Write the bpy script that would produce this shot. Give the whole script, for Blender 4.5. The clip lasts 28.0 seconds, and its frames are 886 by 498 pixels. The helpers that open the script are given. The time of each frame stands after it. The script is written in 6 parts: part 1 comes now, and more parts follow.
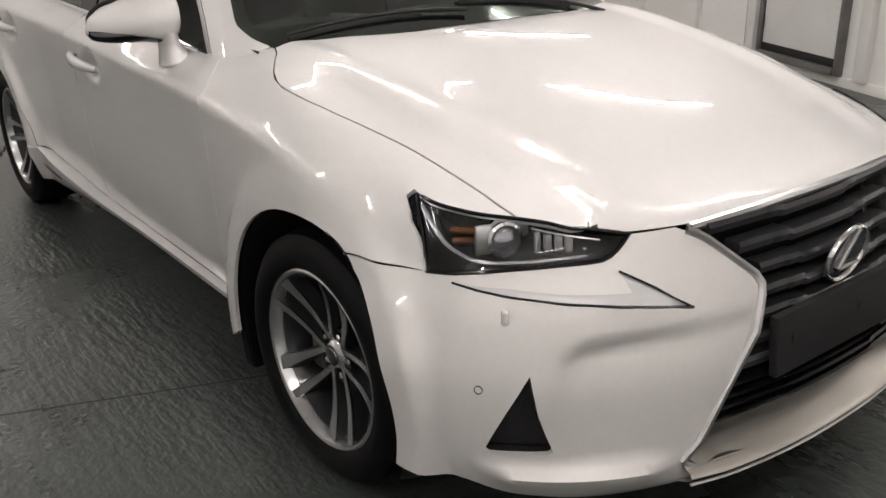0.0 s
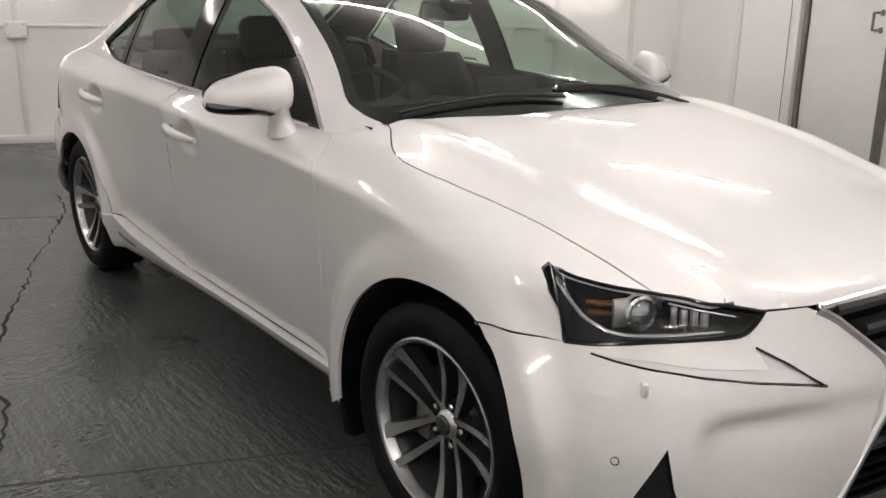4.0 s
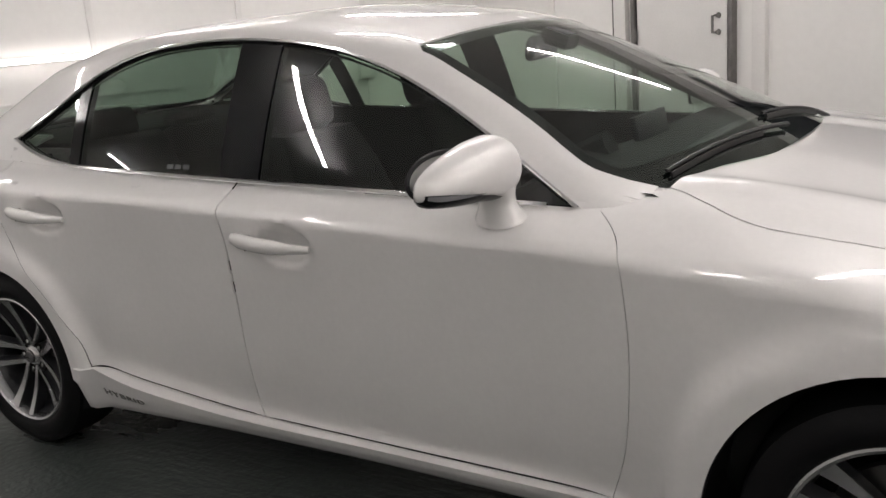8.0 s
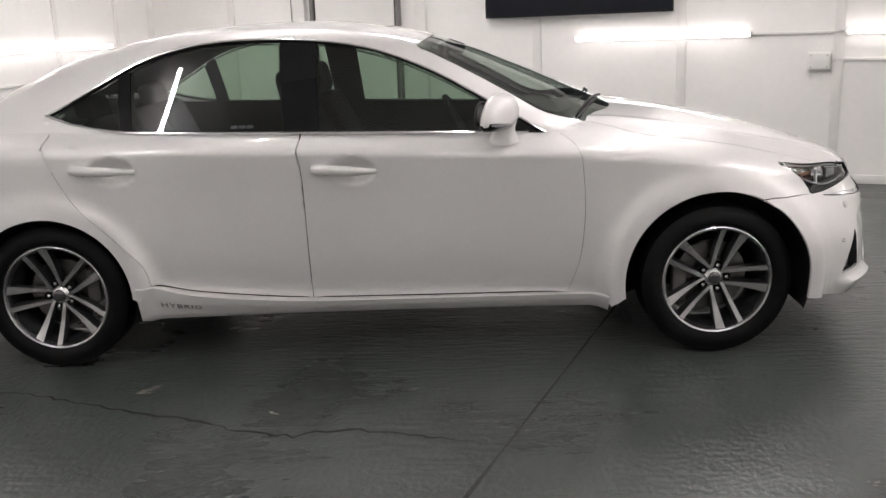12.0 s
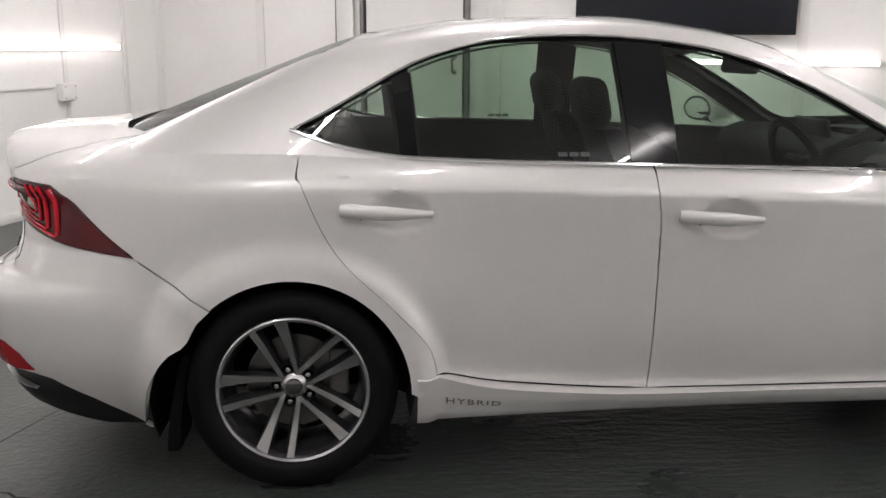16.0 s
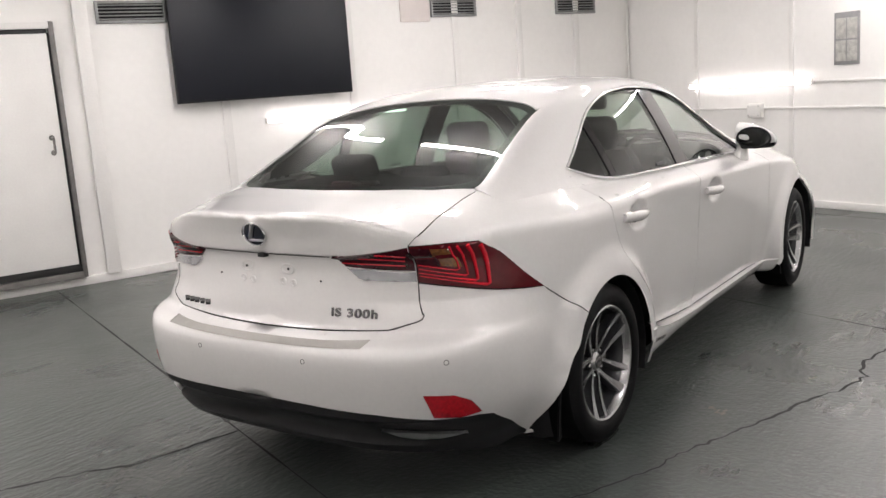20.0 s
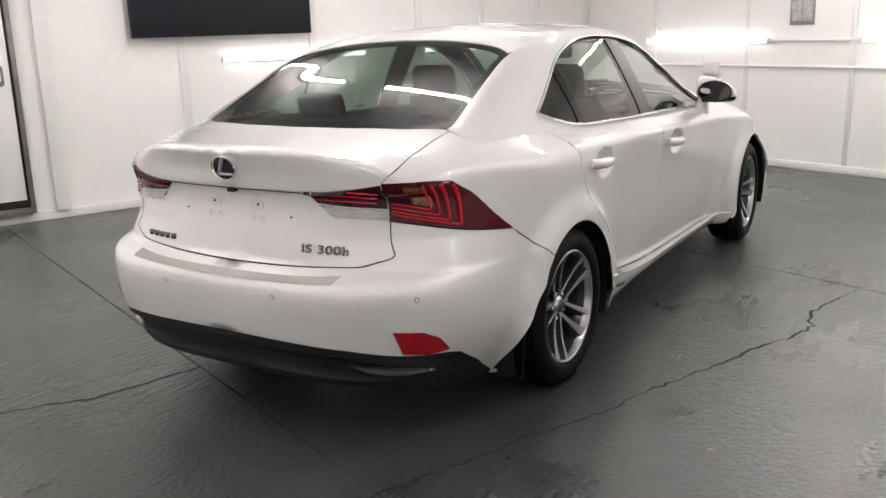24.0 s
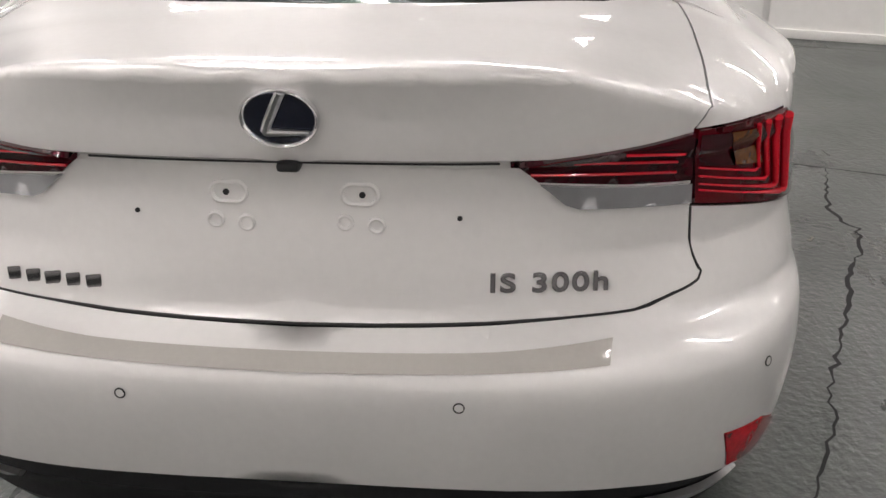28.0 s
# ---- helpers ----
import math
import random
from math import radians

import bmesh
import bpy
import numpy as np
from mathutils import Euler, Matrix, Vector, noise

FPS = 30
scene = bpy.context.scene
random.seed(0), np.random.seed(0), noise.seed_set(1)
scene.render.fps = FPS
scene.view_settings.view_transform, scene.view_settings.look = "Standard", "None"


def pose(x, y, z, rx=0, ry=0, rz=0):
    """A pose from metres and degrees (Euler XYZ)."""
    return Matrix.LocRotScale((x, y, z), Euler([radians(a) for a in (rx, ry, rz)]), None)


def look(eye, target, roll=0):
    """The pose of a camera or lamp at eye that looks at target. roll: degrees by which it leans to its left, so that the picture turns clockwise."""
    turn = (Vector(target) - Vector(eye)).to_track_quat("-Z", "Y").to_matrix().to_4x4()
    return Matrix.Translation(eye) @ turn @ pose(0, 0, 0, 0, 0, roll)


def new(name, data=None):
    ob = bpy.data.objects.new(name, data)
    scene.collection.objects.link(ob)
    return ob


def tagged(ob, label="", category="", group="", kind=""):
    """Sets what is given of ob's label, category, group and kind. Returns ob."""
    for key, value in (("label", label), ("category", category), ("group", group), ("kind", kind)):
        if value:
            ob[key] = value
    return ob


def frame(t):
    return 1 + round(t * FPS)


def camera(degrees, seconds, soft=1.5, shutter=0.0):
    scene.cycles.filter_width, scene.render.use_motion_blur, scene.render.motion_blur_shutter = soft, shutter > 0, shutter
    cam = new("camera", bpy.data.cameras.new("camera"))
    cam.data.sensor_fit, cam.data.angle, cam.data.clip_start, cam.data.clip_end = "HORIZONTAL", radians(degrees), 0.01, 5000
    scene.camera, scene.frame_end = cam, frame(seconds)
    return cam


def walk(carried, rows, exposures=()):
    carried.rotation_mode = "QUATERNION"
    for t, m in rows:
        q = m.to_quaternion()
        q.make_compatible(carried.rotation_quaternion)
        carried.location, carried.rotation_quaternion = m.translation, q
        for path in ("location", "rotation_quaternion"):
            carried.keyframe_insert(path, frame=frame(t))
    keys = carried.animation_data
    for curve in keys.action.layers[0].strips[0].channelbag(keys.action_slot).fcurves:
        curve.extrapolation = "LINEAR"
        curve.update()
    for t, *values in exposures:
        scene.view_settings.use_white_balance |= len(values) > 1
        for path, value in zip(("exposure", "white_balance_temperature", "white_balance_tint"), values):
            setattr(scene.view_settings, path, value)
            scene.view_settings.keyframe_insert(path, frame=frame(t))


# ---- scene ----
cam = camera(52.2, 28.0)
PATH = [
    (0, (3.12, -1.777, 1.364), (1.633, -0.663, 0.622), -1.2),
    (0.5, (3.033, -1.882, 1.36), (1.623, -0.686, 0.597), 0.0),
    (1, (2.992, -1.973, 1.353), (1.611, -0.729, 0.614), -1.5),
    (1.5, (2.992, -2.015, 1.348), (1.565, -0.808, 0.637), 0.3),
    (2, (2.999, -2.022, 1.346), (1.54, -0.839, 0.658), 0.2),
    (2.5, (3.002, -2.026, 1.344), (1.529, -0.857, 0.664), 0.3),
    (3, (3.002, -2.034, 1.348), (1.514, -0.866, 0.699), 0.3),
    (3.5, (3.002, -2.038, 1.345), (1.472, -0.89, 0.761), 0.6),
    (5.5, (2.931, -2.058, 1.351), (1.385, -0.907, 0.82), 1.2),
    (6, (2.812, -2.092, 1.336), (1.223, -1.023, 0.758), 2.5),
    (6.5, (2.567, -2.151, 1.379), (1.082, -0.92, 0.85), -0.6),
    (7, (2.208, -2.131, 1.341), (0.778, -0.834, 0.82), -0.7),
    (7.5, (1.833, -2.298, 1.363), (0.646, -0.776, 0.84), -3.9),
    (8, (1.531, -2.572, 1.38), (0.47, -0.952, 0.88), -4.6),
    (8.5, (1.199, -2.987, 1.36), (0.432, -1.223, 0.813), -2.6),
    (9, (0.885, -3.216, 1.33), (0.202, -1.404, 0.828), -3.2),
    (10, (0.402, -3.752, 1.364), (0.091, -1.849, 0.83), -2.7),
    (10.5, (0.43, -4.096, 1.352), (0.098, -2.172, 0.918), -2.7),
    (11, (0.467, -4.363, 1.414), (0.197, -2.442, 0.928), -3.0),
    (11.5, (0.444, -4.503, 1.428), (0.294, -2.57, 0.936), -2.6),
    (12, (0.434, -4.518, 1.404), (0.347, -2.581, 0.916), -2.3),
    (12.5, (0.433, -4.516, 1.391), (0.276, -2.584, 0.898), -2.6),
    (13, (0.45, -4.509, 1.345), (0.154, -2.589, 0.872), -3.7),
    (13.5, (0.427, -4.479, 1.385), (0.035, -2.585, 0.878), -3.7),
    (15.5, (-0.633, -3.595, 1.382), (-0.723, -1.642, 0.961), 2.4),
    (16, (-1.182, -3.436, 1.33), (-1.009, -1.493, 0.888), 0.3),
    (16.5, (-1.738, -3.209, 1.276), (-1.336, -1.297, 0.847), -0.9),
    (17, (-2.262, -3.047, 1.323), (-1.589, -1.221, 0.861), -1.8),
    (17.5, (-2.697, -2.849, 1.42), (-1.694, -1.193, 0.916), 0.4),
    (18, (-3.182, -2.688, 1.417), (-1.977, -1.172, 0.915), 0.3),
    (18.5, (-3.618, -2.491, 1.37), (-2.289, -1.057, 0.95), -1.5),
    (19, (-4.033, -2.321, 1.397), (-2.526, -1.061, 1.018), -1.6),
    (19.5, (-4.35, -2.316, 1.429), (-2.777, -1.149, 1.023), -4.6),
    (20, (-4.517, -2.356, 1.443), (-2.919, -1.209, 1.08), -4.0),
    (20.5, (-4.614, -2.372, 1.426), (-2.979, -1.271, 1.088), -3.8),
    (21, (-4.653, -2.38, 1.431), (-3.015, -1.283, 1.095), -3.5),
    (21.5, (-4.657, -2.373, 1.434), (-3.016, -1.283, 1.089), -3.5),
    (23.5, (-4.623, -2.352, 1.427), (-2.984, -1.274, 1.039), -3.5),
    (24, (-4.586, -2.3, 1.412), (-2.944, -1.259, 0.938), -1.8),
    (24.5, (-4.54, -2.063, 1.368), (-2.857, -1.095, 0.888), -0.9),
    (25, (-4.527, -1.743, 1.361), (-2.769, -0.91, 0.897), -0.8),
    (25.5, (-4.433, -1.439, 1.335), (-2.647, -0.699, 0.825), -1.8),
    (26, (-4.372, -1.167, 1.302), (-2.577, -0.476, 0.754), -0.4),
    (26.5, (-4.291, -0.909, 1.314), (-2.448, -0.382, 0.743), -1.1),
    (27, (-4.098, -0.682, 1.297), (-2.25, -0.271, 0.651), -1.3),
    (27.5, (-3.854, -0.497, 1.299), (-2.04, -0.135, 0.54), -1.9),
    (28, (-3.563, -0.346, 1.293), (-1.734, -0.167, 0.505), -0.5),
]
walk(cam, [(t, look(eye, target, roll)) for t, eye, target, roll in PATH],
     [(0.0, 0.14, 6720, 9.5), (3.5, 0.26, 6720, 9.5), (6.0, 0.04, 6700, 9.5), (9.0, 0.2, 6550, 10), (12.0, 0.40, 6500, 10.5), (16.0, 0.38, 6480, 10.5), (19.0, 0.62, 6550, 10.5), (21.0, 0.66, 6550, 10.5), (25.0, 0.58, 6550, 10.5), (26.0, 0.50, 6560, 10.5), (27.0, 0.54, 6580, 10), (28.0, 0.42, 6580, 10)])

# ---- world and lamps' light ----
world = bpy.data.worlds.new("world")
scene.world = world
world.use_nodes = True
world.node_tree.nodes["Background"].inputs[0].default_value = (0.9, 0.95, 1.0, 1)
world.node_tree.nodes["Background"].inputs[1].default_value = 0.05
LAMP = 5.5          # strength of the tubes
CEIL_LAMP = 60.0

# ---- materials ----


def material(name, color, rough=0.5, metal=0.0, coat=0.0, scale=0.0, vary=0.0, fine=0.0, bump=0.0, bump_scale=200.0,
             spec=0.5, emit=0.0, trans=0.0, ior=1.45, coat_rough=0.03, alpha=1.0, rough_vary=0.0):
    """A node material: base colour broken by two scales of noise, roughness, relief."""
    m = bpy.data.materials.new(name)
    m.use_nodes = True
    nt = m.node_tree
    b = nt.nodes["Principled BSDF"]
    b.inputs["Base Color"].default_value = (*color, 1)
    b.inputs["Roughness"].default_value = rough
    b.inputs["Metallic"].default_value = metal
    b.inputs["Coat Weight"].default_value = coat
    b.inputs["Coat Roughness"].default_value = coat_rough
    b.inputs["Specular IOR Level"].default_value = spec
    b.inputs["Transmission Weight"].default_value = trans
    b.inputs["IOR"].default_value = ior
    b.inputs["Alpha"].default_value = alpha
    if emit:
        b.inputs["Emission Color"].default_value = (*color, 1)
        b.inputs["Emission Strength"].default_value = emit
    tc = nt.nodes.new("ShaderNodeTexCoord")
    if vary or fine:
        n1 = nt.nodes.new("ShaderNodeTexNoise")
        n1.inputs["Scale"].default_value = scale
        n1.inputs["Detail"].default_value = 6
        n2 = nt.nodes.new("ShaderNodeTexNoise")
        n2.inputs["Scale"].default_value = scale * 22
        n2.inputs["Detail"].default_value = 4
        nt.links.new(tc.outputs["Object"], n1.inputs["Vector"])
        nt.links.new(tc.outputs["Object"], n2.inputs["Vector"])
        r1 = nt.nodes.new("ShaderNodeMapRange")
        r1.inputs["From Min"].default_value, r1.inputs["From Max"].default_value = 0.3, 0.7
        r1.inputs["To Min"].default_value, r1.inputs["To Max"].default_value = 1 - vary, 1 + vary * 0.4
        r2 = nt.nodes.new("ShaderNodeMapRange")
        r2.inputs["From Min"].default_value, r2.inputs["From Max"].default_value = 0.3, 0.7
        r2.inputs["To Min"].default_value, r2.inputs["To Max"].default_value = 1 - fine, 1 + fine * 0.4
        nt.links.new(n1.outputs["Fac"], r1.inputs["Value"])
        nt.links.new(n2.outputs["Fac"], r2.inputs["Value"])
        mul = nt.nodes.new("ShaderNodeMath")
        mul.operation = "MULTIPLY"
        nt.links.new(r1.outputs[0], mul.inputs[0])
        nt.links.new(r2.outputs[0], mul.inputs[1])
        mix = nt.nodes.new("ShaderNodeVectorMath")
        mix.operation = "SCALE"
        mix.inputs[0].default_value = color
        nt.links.new(mul.outputs[0], mix.inputs["Scale"])
        nt.links.new(mix.outputs[0], b.inputs["Base Color"])
        if rough_vary:
            rr = nt.nodes.new("ShaderNodeMapRange")
            rr.inputs["From Min"].default_value, rr.inputs["From Max"].default_value = 0.3, 0.7
            rr.inputs["To Min"].default_value, rr.inputs["To Max"].default_value = rough - rough_vary, rough + rough_vary
            nt.links.new(n1.outputs["Fac"], rr.inputs["Value"])
            nt.links.new(rr.outputs[0], b.inputs["Roughness"])
    if bump:
        nb = nt.nodes.new("ShaderNodeTexNoise")
        nb.inputs["Scale"].default_value = bump_scale
        nb.inputs["Detail"].default_value = 5
        nt.links.new(tc.outputs["Object"], nb.inputs["Vector"])
        bn = nt.nodes.new("ShaderNodeBump")
        bn.inputs["Strength"].default_value = min(1.0, bump)
        bn.inputs["Distance"].default_value = 0.002
        nt.links.new(nb.outputs["Fac"], bn.inputs["Height"])
        nt.links.new(bn.outputs[0], b.inputs["Normal"])
    return m


PAINT = material("pearl_white_paint", (0.80, 0.785, 0.775), 0.50, 0.34, 1.0, 3.0, 0.015, 0.02, 0.0, 900.0, spec=0.2, coat_rough=0.015)
BLACK_GLOSS = material("gloss_black_trim", (0.008, 0.008, 0.009), 0.10, 0, 0, spec=0.35)
BLACK_PLASTIC = material("black_grained_plastic", (0.017, 0.017, 0.018), 0.5, 0, 0, 5, 0.15, 0.2, 0.25, 700, spec=0.3)
DARK = material("dark_cavity", (0.01, 0.01, 0.011), 0.9, 0, 0, 6, 0.2, 0.1)
CHROME = material("chrome", (0.82, 0.82, 0.83), 0.08, 1.0, 0, 8, 0.03, 0.03)
SATIN = material("satin_metal", (0.62, 0.62, 0.63), 0.28, 1.0, 0, 8, 0.05, 0.05)
MACHINED = material("machined_alloy", (0.55, 0.55, 0.56), 0.27, 1.0, 0.3, 30, 0.06, 0.08)
CHIN = material("champagne_satin_trim", (0.70, 0.665, 0.62), 0.30, 0.85, 0.4, 12, 0.05, 0.04)
WHEEL_GREY = material("dark_grey_wheel_paint", (0.030, 0.031, 0.034), 0.32, 0.3, 0.6, 12, 0.1, 0.1)
RUBBER = material("tyre_rubber", (0.0045, 0.0045, 0.005), 0.6, 0, 0, 9, 0.25, 0.2, 0.3, 300, spec=0.16)
SEAL = material("rubber_seal", (0.012, 0.012, 0.012), 0.6)
FABRIC = material("black_upholstery", (0.009, 0.009, 0.010), 0.75, 0, 0, 9, 0.2, 0.1, spec=0.12)
HEADLINER = material("grey_headliner", (0.05, 0.049, 0.048), 0.9, 0, 0, 9, 0.1, 0.1)
DASH = material("dashboard_plastic", (0.011, 0.011, 0.012), 0.65, 0, 0, 8, 0.15, 0.1, spec=0.15)
SLAT = material("dark_grille_bar", (0.030, 0.031, 0.034), 0.28, 0.2, 0.5, 9, 0.1, 0.05)
RED_LENS = material("red_lamp_lens", (0.42, 0.006, 0.014), 0.16, 0, 0.4, 90, 0.35, 0.15, spec=0.3)
TAIL_RED = material("deep_red_lamp_lens", (0.085, 0.0010, 0.005), 0.10, 0, 0.55, 14, 0.25, 0.1, spec=0.3)
DARK_AMBER = material("dark_amber_lens", (0.17, 0.055, 0.010), 0.2, 0, 1.0, 90, 0.4, 0.2)
BADGE_METAL = material("dark_chrome_lettering", (0.20, 0.195, 0.20), 0.18, 1.0)
DARK_RED = material("dark_red_lens", (0.040, 0.002, 0.006), 0.08, 0, 0.35, 40, 0.3, 0.1, spec=0.3)
RED_BAR = material("red_light_bar", (0.55, 0.008, 0.022), 0.2, 0, 0.4, spec=0.3)
CLEAR = material("clear_lens", (0.46, 0.46, 0.48), 0.14, 0.6, 1.0, 30, 0.08, 0.05)
DRL = material("daytime_light_strip", (0.86, 0.86, 0.88), 0.12, 0.25, 1.0)
BLUE_BLACK = material("badge_blue_black", (0.006, 0.008, 0.022), 0.08, 0, 1.0)
MIRROR = material("mirror_glass", (0.9, 0.9, 0.9), 0.01, 1.0)
FILM = material("clear_protector_film", (0.46, 0.44, 0.41), 0.10, 0, 1.0, 5, 0.06, 0.03)
MARK = material("pale_etched_mark", (0.09, 0.10, 0.10), 0.6, 0, 0, 200, 0.4, 0.2)
DISC = material("brake_disc_steel", (0.16, 0.155, 0.15), 0.35, 1.0, 0, 30, 0.2, 0.1)


def glass(name, tint, rough=0.0, gloss=0.07, edge=0.9):
    """Thin window glass: a clear tinted sheet with mirror gloss by Fresnel."""
    m = bpy.data.materials.new(name)
    m.use_nodes = True
    nt = m.node_tree
    nt.nodes.remove(nt.nodes["Principled BSDF"])
    out = nt.nodes["Material Output"]
    tr = nt.nodes.new("ShaderNodeBsdfTransparent")
    tr.inputs[0].default_value = (*tint, 1)
    gl = nt.nodes.new("ShaderNodeBsdfGlossy")
    gl.inputs["Roughness"].default_value = rough
    gl.inputs[0].default_value = (1, 1, 1, 1)
    lw = nt.nodes.new("ShaderNodeLayerWeight")
    pw = nt.nodes.new("ShaderNodeMath")
    pw.operation, pw.inputs[1].default_value = "POWER", 5.0
    fr = nt.nodes.new("ShaderNodeMath")
    fr.operation = "MULTIPLY_ADD"
    fr.inputs[1].default_value, fr.inputs[2].default_value = edge, gloss
    nt.links.new(lw.outputs["Facing"], pw.inputs[0])
    nt.links.new(pw.outputs[0], fr.inputs[0])
    mx = nt.nodes.new("ShaderNodeMixShader")
    nt.links.new(fr.outputs[0], mx.inputs[0])
    nt.links.new(tr.outputs[0], mx.inputs[1])
    nt.links.new(gl.outputs[0], mx.inputs[2])
    nt.links.new(mx.outputs[0], out.inputs[0])
    return m


WINDOW = glass("green_tinted_window", (0.52, 0.62, 0.54))
WINDSCREEN = glass("windscreen_glass", (0.74, 0.83, 0.77))
PRIVACY = glass("rear_window_glass", (0.27, 0.34, 0.30), gloss=0.05, edge=0.5)
LENS = glass("headlamp_lens", (0.93, 0.94, 0.95), 0.0, 0.045)

WALL = material("white_painted_panel", (0.86, 0.845, 0.82), 0.42, 0, 0, 0.9, 0.05, 0.02, 0.12, 40, rough_vary=0.08)
TRIM = material("white_painted_trim", (0.80, 0.785, 0.76), 0.4, 0, 0, 3, 0.05, 0.03, 0.1, 120)
CEILING = material("white_ceiling", (0.78, 0.77, 0.75), 0.7, 0, 0, 1.5, 0.05, 0.02)
GREY_STEEL = material("grey_steel_frame", (0.20, 0.19, 0.18), 0.5, 0.3, 0, 9, 0.25, 0.15)
SCREEN = material("black_screen", (0.010, 0.011, 0.015), 0.45, 0, 0.0, spec=0.25)
GRILLE_GREY = material("grey_vent_metal", (0.30, 0.30, 0.30), 0.5, 0.2, 0, 9, 0.15, 0.1)
TUBE = material("white_light_tube", (1.0, 0.955, 0.955), 0.4, emit=LAMP)
TUBE_CEILING = material("ceiling_light_tube", (1.0, 0.955, 0.955), 0.4, emit=CEIL_LAMP)
# same tube at made-up strengths, to balance brightness across the room
TUBE_STRONG = material("strong_ceiling_light_tube", (1.0, 0.955, 0.955), 0.4, emit=CEIL_LAMP * 1.55)
TUBE_WEAK = material("weak_ceiling_light_tube", (1.0, 0.955, 0.955), 0.4, emit=CEIL_LAMP * 0.75)
CRACK = material("dark_crack", (0.012, 0.012, 0.012), 0.9)
JOINT = material("slab_joint", (0.028, 0.028, 0.027), 0.85)
CHIP = material("bare_chipped_concrete", (0.30, 0.28, 0.24), 0.8, 0, 0, 30, 0.3, 0.2, 0.4, 200)


def floor_material():
    """Grey-green painted concrete with worn patches, dirt and combed ridges."""
    m = bpy.data.materials.new("painted_concrete_floor")
    m.use_nodes = True
    nt = m.node_tree
    b = nt.nodes["Principled BSDF"]
    tc = nt.nodes.new("ShaderNodeTexCoord")
    big = nt.nodes.new("ShaderNodeTexNoise")
    big.inputs["Scale"].default_value, big.inputs["Detail"].default_value = 1.1, 8
    small = nt.nodes.new("ShaderNodeTexNoise")
    small.inputs["Scale"].default_value, small.inputs["Detail"].default_value = 42, 6
    mapping = nt.nodes.new("ShaderNodeMapping")
    mapping.inputs["Rotation"].default_value = (0, 0, radians(-21.5))
    mapping.inputs["Scale"].default_value = (1.2, 9.0, 1)
    streak = nt.nodes.new("ShaderNodeTexNoise")
    streak.inputs["Scale"].default_value, streak.inputs["Detail"].default_value = 2.4, 7
    ramp = nt.nodes.new("ShaderNodeValToRGB")
    ramp.color_ramp.elements[0].position, ramp.color_ramp.elements[0].color = 0.32, (0.026, 0.032, 0.030, 1)
    ramp.color_ramp.elements[1].position, ramp.color_ramp.elements[1].color = 0.68, (0.060, 0.068, 0.062, 1)
    for n in (big, small):
        nt.links.new(tc.outputs["Object"], n.inputs["Vector"])
    nt.links.new(tc.outputs["Object"], mapping.inputs["Vector"])
    nt.links.new(mapping.outputs[0], streak.inputs["Vector"])
    add = nt.nodes.new("ShaderNodeMix")
    add.inputs["Factor"].default_value = 0.16
    nt.links.new(big.outputs["Fac"], add.inputs[2])
    nt.links.new(streak.outputs["Fac"], add.inputs[3])
    add2 = nt.nodes.new("ShaderNodeMix")
    add2.inputs["Factor"].default_value = 0.35
    nt.links.new(add.outputs[0], add2.inputs[2])
    nt.links.new(small.outputs["Fac"], add2.inputs[3])
    nt.links.new(add2.outputs[0], ramp.inputs[0])
    nt.links.new(ramp.outputs[0], b.inputs["Base Color"])
    rr = nt.nodes.new("ShaderNodeMapRange")
    rr.inputs["From Min"].default_value, rr.inputs["From Max"].default_value = 0.35, 0.65
    rr.inputs["To Min"].default_value, rr.inputs["To Max"].default_value = 0.24, 0.38
    b.inputs["Specular IOR Level"].default_value = 0.60
    nt.links.new(add.outputs[0], rr.inputs["Value"])
    nt.links.new(rr.outputs[0], b.inputs["Roughness"])
    # combed ridges, strong in patches only
    map2 = nt.nodes.new("ShaderNodeMapping")
    map2.inputs["Rotation"].default_value = (0, 0, radians(12))
    map2.inputs["Scale"].default_value = (7.0, 34.0, 1)
    wave = nt.nodes.new("ShaderNodeTexNoise")
    wave.inputs["Scale"].default_value, wave.inputs["Detail"].default_value = 1.0, 5
    patch = nt.nodes.new("ShaderNodeTexNoise")
    patch.inputs["Scale"].default_value = 0.55
    pr = nt.nodes.new("ShaderNodeMapRange")
    pr.inputs["From Min"].default_value, pr.inputs["From Max"].default_value = 0.46, 0.60
    pr.inputs["To Max"].default_value = 1.7
    nt.links.new(tc.outputs["Object"], map2.inputs["Vector"])
    nt.links.new(map2.outputs[0], wave.inputs["Vector"])
    nt.links.new(tc.outputs["Object"], patch.inputs["Vector"])
    nt.links.new(patch.outputs["Fac"], pr.inputs["Value"])
    mul = nt.nodes.new("ShaderNodeMath")
    mul.operation = "MULTIPLY"
    nt.links.new(wave.outputs["Fac"], mul.inputs[0])
    nt.links.new(pr.outputs[0], mul.inputs[1])
    sm = nt.nodes.new("ShaderNodeMath")
    sm.operation = "MULTIPLY_ADD"
    sm.inputs[1].default_value = 0.85
    nt.links.new(small.outputs["Fac"], sm.inputs[0])
    nt.links.new(mul.outputs[0], sm.inputs[2])
    # lumps of the old concrete under the paint
    lump = nt.nodes.new("ShaderNodeTexNoise")
    lump.inputs["Scale"].default_value, lump.inputs["Detail"].default_value = 15, 3
    nt.links.new(tc.outputs["Object"], lump.inputs["Vector"])
    sm2 = nt.nodes.new("ShaderNodeMath")
    sm2.operation = "MULTIPLY_ADD"
    sm2.inputs[1].default_value = 0.55
    nt.links.new(lump.outputs["Fac"], sm2.inputs[0])
    nt.links.new(sm.outputs[0], sm2.inputs[2])
    bn = nt.nodes.new("ShaderNodeBump")
